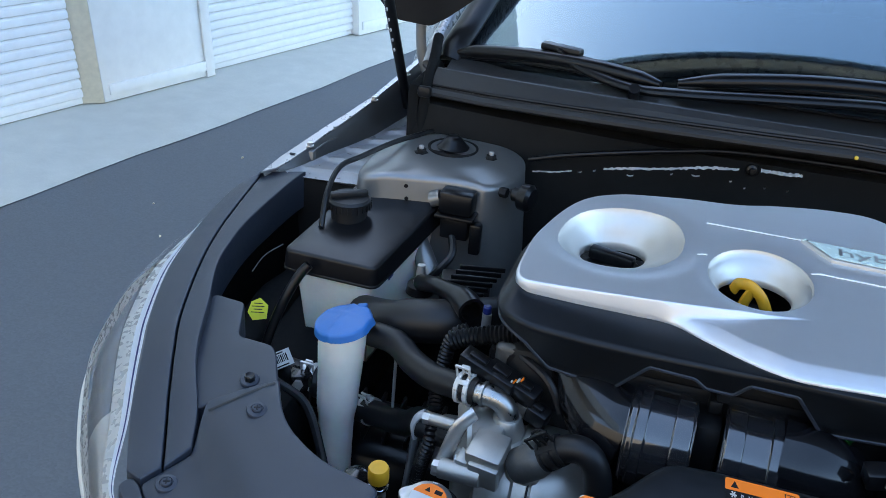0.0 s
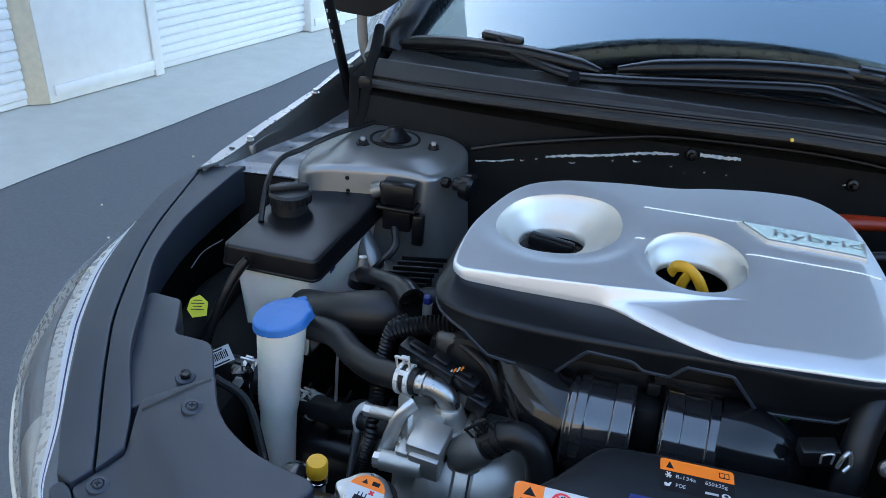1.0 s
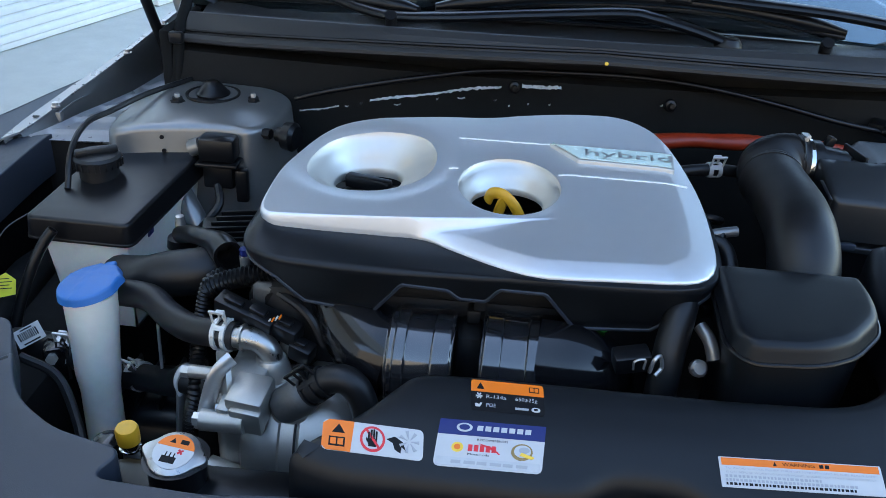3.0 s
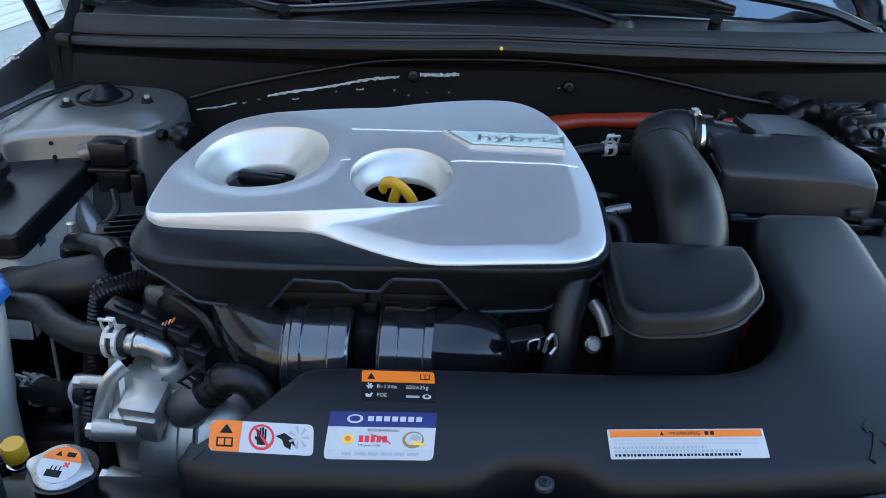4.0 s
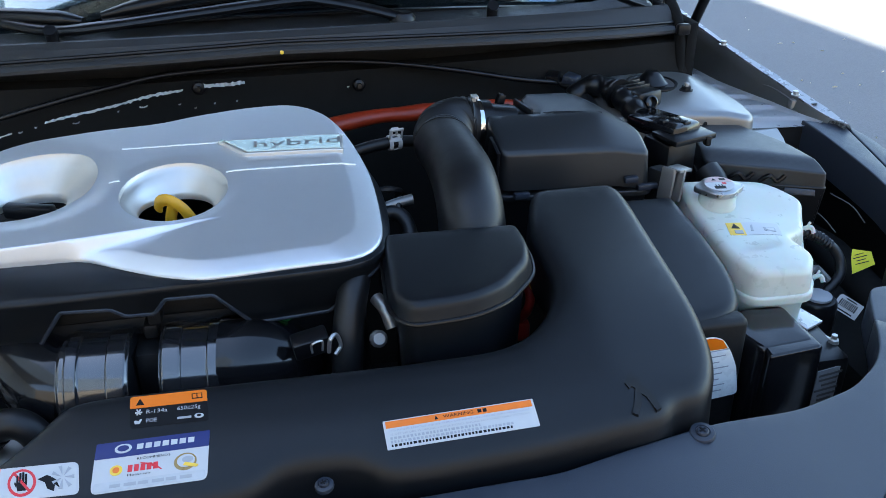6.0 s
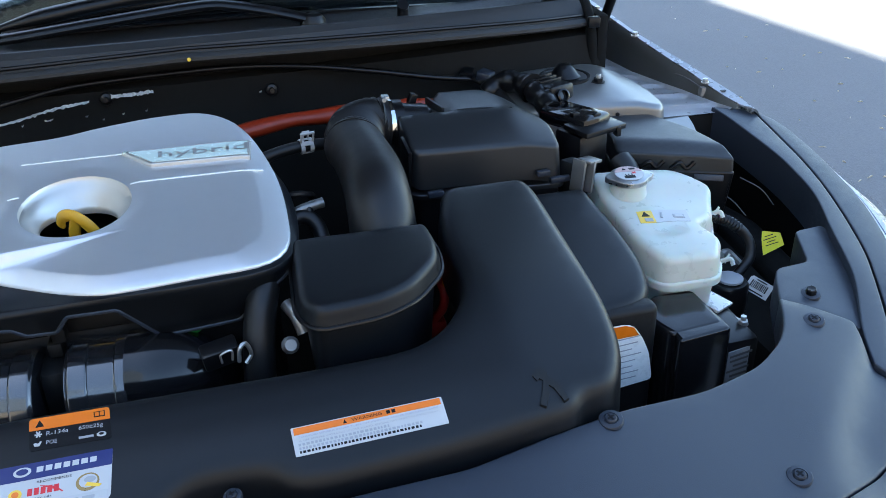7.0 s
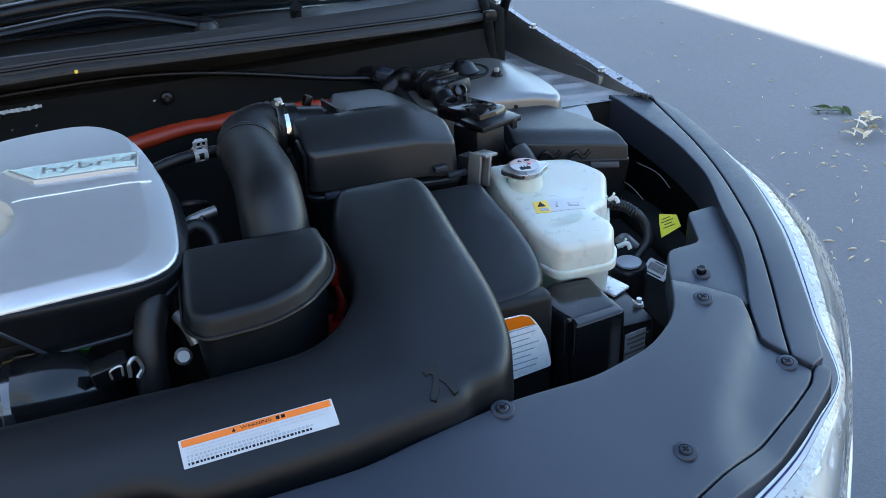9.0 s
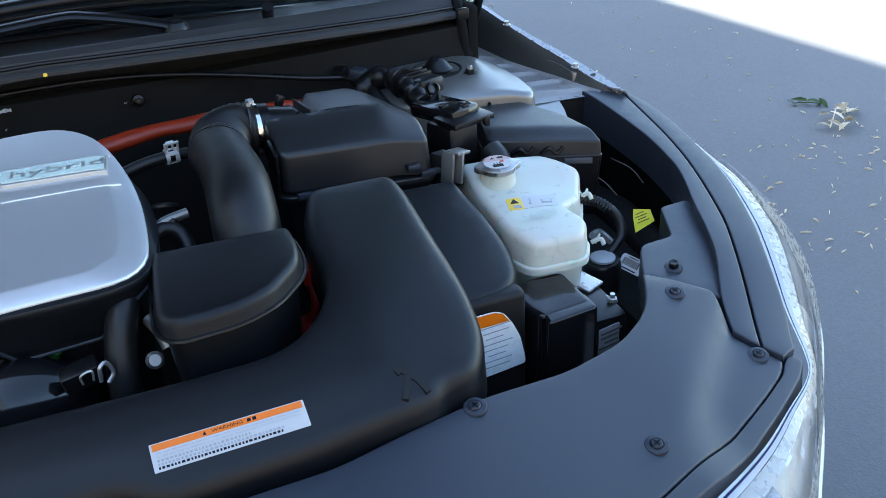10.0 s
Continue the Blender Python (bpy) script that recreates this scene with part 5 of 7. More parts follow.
part("stem", lathe([(0.0080, 0), (0.0080, 0.05), (0, 0.05)], Matrix.Translation((-0.4735, 0.212, 0.709)), 20), STEEL, service)

# coolant hoses, clamps and the starter-generator
hose([(-0.62, 0.462, 0.775), (-0.570, 0.433, 0.793), (-0.5264, 0.415, 0.800), (-0.4946, 0.390, 0.7945), (-0.4624, 0.368, 0.7955), (-0.430, 0.354, 0.802), (-0.404, 0.347, 0.8045)], 0.0162, "thick black coolant hose bending behind the washer neck")
spring_clamp((-0.419, 0.3505, 0.8035), (1, -0.25, 0.10), 0.0168, ears=(0, -0.15, 1))
pipe = thing("coolant_elbow", (-0.37, 0.345, 0.75), "bent bare aluminium coolant pipe", "pipe")
part("tube", sweep([(-0.414, 0.348, 0.8035), (-0.400, 0.345, 0.8055), (-0.384, 0.344, 0.8045), (-0.371, 0.343, 0.796), (-0.366, 0.342, 0.782), (-0.366, 0.342, 0.765)], 0.0125, 20), PIPE, pipe)
part("bead", lathe([(0.0125, 0), (0.0150, 0.001), (0.0150, 0.004), (0.0125, 0.005)], facing((-0.399, 0.3452, 0.8056), (1, -0.2, 0.05)), 20), PIPE, pipe)
part("boss", lathe([(0.0225, -0.016), (0.0215, 0.0), (0.0165, 0.015), (0.0150, 0.017), (0, 0.017)], Matrix.Translation((-0.367, 0.342, 0.769)), 28), ALLOY, pipe)
hose([(-0.66, 0.46, 0.655), (-0.600, 0.447, 0.661), (-0.550, 0.432, 0.670), (-0.508, 0.410, 0.684), (-0.480, 0.385, 0.715), (-0.455, 0.350, 0.735)], 0.0170, "black lower coolant hose")
spring_clamp((-0.568, 0.442, 0.665), (1, -0.4, 0.05), 0.0180, ears=(0, -0.4, 1))
hose([(-0.316, 0.293, 0.781), (-0.304, 0.293, 0.792), (-0.290, 0.292, 0.801), (-0.275, 0.290, 0.802), (-0.262, 0.287, 0.790), (-0.254, 0.284, 0.762), (-0.250, 0.280, 0.70)], 0.0150, "black moulded rubber elbow on the alloy housing")
for at_, r_ in (((-0.3115, 0.293, 0.785), 0.0155), ((-0.3045, 0.293, 0.7915), 0.0155)):
    spring_clamp(at_, (0.75, 0.0, 0.62), r_, ears=(-0.6, -0.2, 1), material=DULL, label="dark spring hose clamp on the rubber elbow")

gen = thing("starter_generator", (-0.33, 0.34, 0.55), "cast aluminium starter-generator with bolted bracket", "generator")
m = facing((-0.325, 0.338, 0.690), (1, 0, 0), (0, 1, 0))
part("housing", lathe([(0.0, -0.065), (0.060, -0.065), (0.070, -0.060), (0.074, -0.045), (0.074, -0.022), (0.080, -0.018), (0.081, -0.004), (0.0795, -0.002), (0.0795, 0.0), (0.081, 0.002), (0.080, 0.025), (0.075, 0.045), (0.062, 0.062), (0.0, 0.068)], m, 56), ALLOY, gen, "rounded cast aluminium housing")
part("joint", lathe([(0.0818, -0.0034), (0.0818, -0.0012), (0.078, -0.001), (0.078, -0.0036)], m, 56), DULL, gen)
part("front_case", block((-0.392, 0.345, 0.704), (0.050, 0.125, 0.130), 0.014, seg=3), ALLOY, gen)
part("case_step", block((-0.388, 0.318, 0.770), (0.044, 0.050, 0.020), 0.005, pose(0, 0, 0, 10, 0, -4)), ALLOY, gen)
part("case_lug", block((-0.352, 0.362, 0.792), (0.018, 0.014, 0.034), 0.004, pose(0, 0, 0, 0, 8, -6)), ALLOY, gen)
tilt_box = pose(0, 0, 0, 12, 2, -8)
part("port_box", block((-0.3755, 0.290, 0.7660), (0.040, 0.042, 0.040), 0.0035, tilt_box), ALLOY, gen)
part("port_cover", block((-0.3755, 0.271, 0.7560), (0.034, 0.012, 0.032), 0.0025, tilt_box), ALLOY, gen)
part("port_step", block((-0.3990, 0.284, 0.7600), (0.014, 0.028, 0.022), 0.0025, tilt_box), ALLOY, gen)
part("port_bolt", lathe([(0.0052, 0), (0.0052, 0.005), (0, 0.005)], facing((-0.405, 0.278, 0.762), (-1, -0.2, 0.1)), 6), STEEL, gen)
part("plug_boss", lathe([(0.017, -0.034), (0.020, -0.026), (0.0205, -0.004), (0.0185, 0.004), (0.0165, 0.006), (0.0, 0.006)], facing((-0.320, 0.293, 0.7775), (0.75, -0.02, 0.62)), 32), ALLOY_DARK, gen, "darker cast outlet stub")
part("plug_saddle", block((-0.335, 0.300, 0.752), (0.040, 0.040, 0.034), 0.014, pose(0, 0, 0, 10, 30, 0), seg=4), ALLOY, gen)
part("clover_mark", sweep([(-0.334, 0.304, 0.799), (-0.327, 0.304, 0.806), (-0.318, 0.304, 0.803), (-0.325, 0.304, 0.796), (-0.334, 0.304, 0.799)], 0.0012, 6), DULL, gen)
part("bracket_rib", sweep([(-0.398, 0.306, 0.806), (-0.406, 0.298, 0.800), (-0.4135, 0.293, 0.788), (-0.4200, 0.288, 0.765), (-0.4255, 0.283, 0.742), (-0.428, 0.282, 0.732)], 0.0095, 14, flat=0.5, up=(0, 1, 0.3)), STEEL, gen, "bright machined bracket")
part("bracket_web", prism(rounded([(-0.006, -0.036), (0.014, -0.030), (0.018, 0.034), (-0.004, 0.040)], 0.006, 4), -0.003, 0.003, facing((-0.408, 0.300, 0.772), (-0.75, -0.6, 0.25), (0.35, -0.2, 0.25))), ALLOY, gen)
for a, b, r in (((-0.424, 0.272, 0.750), (-0.378, 0.270, 0.752), 0.0115), ((-0.452, 0.325, 0.770), (-0.420, 0.322, 0.771), 0.0075), ((-0.424, 0.280, 0.680), (-0.355, 0.265, 0.672), 0.012)):
    part("bolt_boss", sweep([a, b], r, 20, straight=True), ALLOY, gen)
    d = (Vector(b) - Vector(a)).normalized()
    part("bolt_head", lathe([(0.0078, -0.008), (0.0078, 0.0), (0.0, 0.0)], facing(a, d), 6), STEEL, gen)
part("guard_lug", sweep([(-0.464, 0.348, 0.758), (-0.472, 0.346, 0.752), (-0.477, 0.345, 0.738), (-0.474, 0.345, 0.722)], 0.0065, 12, flat=0.6), PAPER, gen, "white plastic lug")
part("guard_bar", sweep([(-0.474, 0.345, 0.725), (-0.477, 0.340, 0.68), (-0.480, 0.335, 0.64)], 0.005, 10), INNER, gen)
part("pipe_stub", sweep([(-0.470, 0.350, 0.736), (-0.43, 0.34, 0.735)], 0.014, 18, straight=True), DULL, gen)
idler = thing("belt_idler", (-0.45, 0.36, 0.62), "pale idler pulley beside the generator", "pulley")
part("wheel", lathe([(0.012, -0.014), (0.034, -0.013), (0.036, 0.0), (0.034, 0.013), (0.012, 0.014)], facing((-0.440, 0.372, 0.70), (1, -0.15, 0)), 30), STEEL, idler)
part("hub", lathe([(0.011, -0.016), (0.011, 0.016)], facing((-0.440, 0.372, 0.70), (1, -0.15, 0)), 18), DULL, idler)

conduit([(-0.345, 0.405, 0.862), (-0.371, 0.402, 0.858), (-0.404, 0.400, 0.850), (-0.435, 0.398, 0.840), (-0.450, 0.396, 0.832)], 0.0112, "black corrugated conduit leaving the engine cover")
conduit([(-0.436, 0.412, 0.842), (-0.450, 0.408, 0.834), (-0.4565, 0.405, 0.818), (-0.4595, 0.400, 0.800), (-0.4625, 0.390, 0.778), (-0.4560, 0.356, 0.755), (-0.4525, 0.335, 0.735), (-0.4600, 0.332, 0.700), (-0.4655, 0.335, 0.665), (-0.470, 0.335, 0.60)], 0.0092, "black corrugated conduit in front of the generator")

# engine's end: hoses, bracket, connectors
hose([(-0.60, 0.50, 0.772), (-0.552, 0.468, 0.793), (-0.518, 0.462, 0.806), (-0.482, 0.465, 0.812), (-0.450, 0.485, 0.810), (-0.42, 0.52, 0.80)], 0.0285, "fat black intake hose beside the reservoir")
rail = thing("black_bracket", (-0.49, 0.55, 0.79), "black ribbed bracket with a bright stud", "bracket")
part("plate", block((-0.474, 0.548, 0.816), (0.068, 0.075, 0.012), 0.004, pose(0, 0, 0, 8, 0, 12)), SATIN, rail)
for i in range(6):
    part("rib", block((-0.474 + 0.003 * i, 0.520 + 0.012 * i, 0.825 + 0.0020 * i), (0.062, 0.0025, 0.007), 0.001, pose(0, 0, 0, 8, 0, 12)), SATIN, rail)
part("stud", lathe([(0.010, 0), (0.010, 0.006), (0.0068, 0.007), (0.0068, 0.022), (0.0055, 0.026), (0.0055, 0.032), (0, 0.033)], Matrix.Translation((-0.541, 0.563, 0.800)), 18), STEEL, rail, "bright steel stud")
part("stud_base", lathe([(0.020, 0), (0.018, 0.012), (0, 0.013)], Matrix.Translation((-0.541, 0.563, 0.790)), 20), SATIN, rail)
stub = thing("breather_pipe", (-0.44, 0.47, 0.80), "open-ended black breather pipe", "pipe")
part("tube", sweep([(-0.4415, 0.447, 0.8465), (-0.462, 0.474, 0.846), (-0.500, 0.505, 0.838), (-0.535, 0.545, 0.815)], lambda s: 0.0172 - 0.006 * ease(0.1, 0.5, s), 26, hollow=True), SATIN, stub)
sensor = thing("blue_sensor", (-0.415, 0.45, 0.80), "small sensor with a blue top", "sensor")
part("body", lathe([(0.006, 0), (0.006, 0.024), (0, 0.025)], Matrix.Translation((-0.422, 0.447, 0.824)), 14), STEEL, sensor)
part("top", lathe([(0.0055, 0), (0.0055, 0.008), (0.003, 0.010), (0, 0.010)], Matrix.Translation((-0.422, 0.447, 0.849)), 14), L_BLUE, sensor)
mount = thing("alloy_casting", (-0.36, 0.43, 0.76), "grey alloy casting at the engine's end", "casting")
part("body", block((-0.380, 0.435, 0.795), (0.055, 0.075, 0.075), 0.01), DULL, mount)
lug = part("lug", block((-0.372, 0.388, 0.830), (0.050, 0.016, 0.040), 0.010, pose(0, 0, 0, 0, 0, -8), seg=3), ALLOY_DARK, mount)
part("bore", lathe([(0.009, 0), (0.009, 0.0015), (0, 0.0015)], facing((-0.372, 0.3795, 0.834), (0, -1, 0.1)), 16), INK, mount)
for i, (p, q, w) in enumerate((((-0.410, 0.368, 0.826), 0.046, 0.022), ((-0.382, 0.362, 0.820), 0.040, 0.026), ((-0.352, 0.356, 0.812), 0.032, 0.022), ((-0.334, 0.348, 0.792), 0.026, 0.020))):
    con = thing("wire_connector", p, "black plastic wire connector", "connector", "wire connectors")
    part("shell", block(p, (q, w, 0.022), 0.003, pose(0, 0, 0, 10, 12, -18)), SATIN, con)
    part("latch", block((p[0], p[1] - 0.004, p[2] + 0.013), (q * 0.5, w * 0.4, 0.005), 0.0015, pose(0, 0, 0, 10, 12, -18)), SATIN, con)
    if i == 1:
        for j in range(4):
            part("pin", block((p[0] + 0.013 + 0.004 * j, p[1] - 0.012, p[2] + 0.006 + 0.002 * j), (0.0018, 0.003, 0.006), 0.0004, pose(0, 0, 0, 0, 30, 0)), L_ORANGE if j % 2 else PAPER, con)
conduit([(-0.328, 0.340, 0.774), (-0.312, 0.325, 0.758), (-0.300, 0.318, 0.742)], 0.0085, "short black conduit by the connectors")
wire([(-0.40, 0.41, 0.83), (-0.37, 0.385, 0.842), (-0.33, 0.36, 0.832), (-0.31, 0.35, 0.80)], 0.005, "black taped wiring over the generator")

# tower side: connector box, boots, cable
box = thing("relay_box", (-0.535, 0.71, 0.80), "black ribbed relay box clipped to the strut tower", "relay box")
part("cover", block((-0.533, 0.712, 0.868), (0.052, 0.034, 0.034), 0.005), SATIN, box)
part("flange", block((-0.533, 0.710, 0.847), (0.060, 0.040, 0.006), 0.002), SATIN, box)
part("body", block((-0.533, 0.712, 0.828), (0.044, 0.030, 0.036), 0.004), SATIN, box)
part("side_clip", block((-0.500, 0.705, 0.815), (0.018, 0.016, 0.050), 0.004), SATIN, box)
part("tube_stub", sweep([(-0.575, 0.715, 0.862), (-0.560, 0.715, 0.868)], 0.012, 14, straight=True), INNER, box)
wire([(-0.535, 0.700, 0.815), (-0.528, 0.680, 0.795), (-0.540, 0.655, 0.778), (-0.560, 0.64, 0.755)], 0.006, "black cable dropping from the relay box", SATIN)
hose([(-0.585, 0.69, 0.80), (-0.565, 0.675, 0.775), (-0.545, 0.66, 0.74)], 0.016, "grey metal-sleeved pipe below the relay box", INNER)
boot = thing("engine_mount", (-0.45, 0.72, 0.80), "black rubber-bushed engine mount beside the tower", "engine mount")
part("bush", lathe([(0.010, -0.03), (0.016, -0.024), (0.016, -0.008), (0.030, -0.004), (0.032, 0.016), (0.024, 0.024), (0, 0.025)], facing((-0.440, 0.738, 0.882), (1, -0.3, 0.0)) @ Matrix.Scale(0.66, 4), 26), SATIN, boot)
part("bolt", lathe([(0.008, 0), (0.008, 0.012), (0, 0.012)], facing((-0.466, 0.745, 0.880), (-1, 0.3, 0)), 6), DULL, boot)
wire([(-0.705, 0.60, 0.84), (-0.712, 0.640, 0.880), (-0.719, 0.705, 0.893), (-0.703, 0.752, 0.896), (-0.669, 0.815, 0.905), (-0.634, 0.885, 0.905), (-0.60, 0.98, 0.90)], 0.0042, "black cable running over the strut tower")
hose([(-0.6865, 0.515, 0.8243), (-0.6969, 0.508, 0.810), (-0.7086, 0.495, 0.785), (-0.7195, 0.480, 0.7523), (-0.726, 0.465, 0.722), (-0.728, 0.45, 0.69)], 0.0068, "thin black vent hose with an open end", SATIN, hollow=True)
rod = thing("thin_rod", (-0.72, 0.46, 0.70), "thin pale rod behind the vent hose", "rod")
part("bar", sweep([(-0.715, 0.505, 0.775), (-0.72, 0.47, 0.735)], 0.0022, 6, straight=True), INNER, rod)


def tag(at, normal, along_, outline, material, label, bars=0, name="warning_tag"):
    t = thing(name, at, label, "tag", "tags in the engine bay")
    m = facing(at, normal, along_)
    part("film", prism(outline, -0.0006, 0.0, m), material, t)
    for i in range(bars):
        bm = block((0, 0.008 - 0.0042 * i, 0.0002), (0.018 if i % 2 else 0.012, 0.0011, 0.0003), 0)
        bm.transform(m)
        part("print_line", bm, INK, t)
    return t


penta = [(-0.014, -0.005), (-0.006, -0.016), (0.013, -0.013), (0.014, 0.006), (0.002, 0.016), (-0.010, 0.010)]
tag((-0.757, 0.500, 0.746), (0.25, -0.75, 0.6), (1, 0.3, 0), penta, TAG, "fluorescent yellow tape tag on the loom", 4)
tag((0.753, 0.490, 0.752), (-0.35, -0.7, 0.6), (1, 0.15, 0), [(-0.017, -0.016), (0.015, -0.011), (0.016, 0.007), (-0.006, 0.017), (-0.011, 0.006)], TAG, "fluorescent yellow tape tag on the loom", 4)
white = [(-0.016, -0.011), (0.016, -0.011), (0.016, 0.011), (-0.013, 0.011), (-0.016, 0.008)]
for p, n, al in (((-0.682, 0.413, 0.735), (0.3, -0.7, 0.6), (0.7, 0.1, 0.5)), ((0.689, 0.414, 0.732), (-0.4, -0.6, 0.7), (0.8, -0.2, -0.75))):
    t = tag(p, n, al, white, PAPER, "small white printed tag on the loom", 0, "printed_tag")
    m = facing(p, n, al)
    for i in range(10):
        bm = block((-0.011 + 0.0023 * i, 0.001, 0.0002), (0.0012 if i % 3 else 0.0018, 0.010, 0.0003), 0)
        bm.transform(m)
        part("print_bar", bm, INK, t)
    for i in range(2):
        bm = block((0.0, -0.0085 + 0.017 * i, 0.0002), (0.020 - 0.006 * i, 0.0018, 0.0003), 0)
        bm.transform(m)
        part("print_bar", bm, INK, t)
wire([(-0.655, 0.345, 0.755), (-0.615, 0.345, 0.73), (-0.575, 0.30, 0.70), (-0.545, 0.245, 0.70), (-0.53, 0.21, 0.72)], 0.0055, "black loom along the cover's edge")
wire([(-0.53, 0.22, 0.71), (-0.515, 0.225, 0.735), (-0.495, 0.228, 0.742), (-0.48, 0.23, 0.73)], 0.004, "thin black wire at the service cap")
for p in ((-0.655, 0.42, 0.70), (-0.635, 0.44, 0.69)):
    pump = thing("bracket_bolt", p, "dark bracket with a bright bolt", "bracket", "dark brackets")
    part("body", block(p, (0.03, 0.04, 0.05), 0.006, pose(0, 0, 0, 0, 0, 25)), GLOSSY, pump)
    part("bolt", lathe([(0.007, 0), (0.007, 0.006), (0, 0.006)], facing((p[0] + 0.005, p[1] - 0.021, p[2] + 0.014), (0.2, -1, 0.2)), 6), STEEL, pump)
sock = thing("dark_socket", (-0.503, 0.225, 0.70), "black round connector socket beside the service cap", "connector")
part("body", lathe([(0.012, -0.05), (0.012, -0.006), (0.014, -0.004), (0.014, 0.004), (0.010, 0.006), (0, 0.006)], Matrix.Translation((-0.502, 0.224, 0.752)), 20), GLOSSY, sock)
part("collar", lathe([(0.0125, 0), (0.0135, 0.001), (0.0135, 0.004), (0.0125, 0.005)], Matrix.Translation((-0.502, 0.224, 0.722)), 20), STEEL, sock)
hose([(-0.72, 0.44, 0.70), (-0.665, 0.428, 0.705), (-0.63, 0.43, 0.70), (-0.61, 0.45, 0.68)], 0.021, "black hose stub behind the washer neck")
spring_clamp((-0.648, 0.428, 0.704), (1, 0.05, -0.1), 0.0215, ears=(0, -0.3, 1), label="pale spring clamp on the hose stub")
gearbox = thing("gearbox_housing", (-0.54, 0.42, 0.45), "dark gearbox housing low between the hoses", "gearbox")
part("case", block((-0.52, 0.475, 0.56), (0.18, 0.13, 0.14), 0.04, seg=4), SATIN, gearbox)
for k in range(5):
    part("rib", block((-0.60 + 0.03 * k, 0.475, 0.632), (0.005, 0.10, 0.012), 0.002), SATIN, gearbox)
post = thing("thin_post", (-0.515, 0.43, 0.70), "thin pale metal post behind the coolant hose", "rod")
part("bar", sweep([(-0.532, 0.44, 0.775), (-0.530, 0.43, 0.72), (-0.529, 0.425, 0.68)], 0.0022, 8), STEEL, post)


# ---- intake side and electrics on the car's left ----
manifold = thing("intake_manifold", (-0.15, 0.30, 0.70), "glossy black plastic intake manifold with banded runners", "intake manifold")
part("inlet_pipe", sweep([(-0.318, 0.404, 0.842), (-0.300, 0.388, 0.832), (-0.280, 0.368, 0.818), (-0.256, 0.352, 0.805), (-0.232, 0.345, 0.799)], lambda s: 0.030 + 0.019 * ease(0.0, 1.0, s), 40, 14), GLOSSY, manifold, sharp=180)
for x, half, way in ((-0.2027, 0.0345, 1), (-0.107, 0.0335, -1)):
    profile = []
    for i in range(73):
        u = -1 + i / 36
        v = u * way
        r = 0.0540 + 0.0026 * (ease(-0.74, -0.70, v) - ease(-0.42, -0.38, v)) + 0.0018 * (ease(0.36, 0.40, v) - ease(0.93, 0.97, v)) - 0.0035 * ease(0.90, 0.97, abs(u)) * ease(1.0, 0.9, v)
        profile.append((r, u * half))
    part("runner", lathe([(0.0, -half)] + profile + [(0.0, half)], facing((x, 0.342, 0.800), (1, -0.06, 0), (0, 1, 0)), 72), RUNNER, manifold, "glossy black banded runner", sharp=50)
part("web", block((-0.155, 0.352, 0.805), (0.03, 0.05, 0.07), 0.01), DULL, manifold)
part("outlet_pipe", sweep([(-0.082, 0.338, 0.812), (-0.058, 0.335, 0.812), (-0.036, 0.336, 0.808), (-0.018, 0.345, 0.795), (-0.008, 0.36, 0.77)], lambda u: 0.049 - 0.014 * ease(0.2, 1.0, u), 36), GLOSSY, manifold, sharp=70)
part("plenum", block((-0.13, 0.365, 0.76), (0.30, 0.06, 0.10), 0.025, seg=3), GLOSSY, manifold)
for x, z in ((-0.158, 0.880), (-0.146, 0.866), (-0.152, 0.850)):
    part("dark_boss", block((x, 0.360, z), (0.014, 0.02, 0.016), 0.003), DULL, manifold)
green = thing("green_plug", (-0.02, 0.32, 0.855), "green plastic plug under the engine cover", "plug")
part("body", lathe([(0.009, 0), (0.010, 0.006), (0.006, 0.012), (0, 0.013)], facing((-0.019, 0.358, 0.853), (0, -1, 0.3)), 18), GREEN, green)
hose([(0.062, 0.365, 0.90), (0.053, 0.335, 0.885), (0.045, 0.315, 0.86), (0.040, 0.300, 0.825), (0.036, 0.29, 0.77)], 0.016, "black coolant hose dropping beside the manifold")
con = thing("clamp_connector", (0.01, 0.30, 0.84), "black connector with a bright wire clip", "connector")
part("shell", block((0.005, 0.297, 0.852), (0.036, 0.022, 0.020), 0.003, pose(0, 0, 0, 8, -8, 8)), SATIN, con)
part("wire_clip", sweep([(0.022, 0.286, 0.846), (0.024, 0.283, 0.862), (0.030, 0.288, 0.864), (0.034, 0.290, 0.850), (0.028, 0.285, 0.843)], 0.0022, 6), STEEL, con, "bright wire clip")
part("square_eye", sweep([(0.006, 0.285, 0.848), (0.006, 0.284, 0.858), (0.016, 0.286, 0.860), (0.016, 0.286, 0.849)], 0.0012, 6), STEEL, con)
bolt = thing("alloy_boss", (0.075, 0.32, 0.80), "bright bolt head low beside the hose", "bolt")
part("head", lathe([(0.012, 0), (0.012, 0.008), (0.008, 0.012), (0, 0.012)], facing((0.072, 0.305, 0.842), (0.1, -0.8, 0.5)) @ Matrix.Scale(0.75, 4), 12), INNER, bolt)
part("pipe", sweep([(0.075, 0.335, 0.872), (0.083, 0.32, 0.865), (0.088, 0.31, 0.85)], 0.007, 12), INNER, bolt)

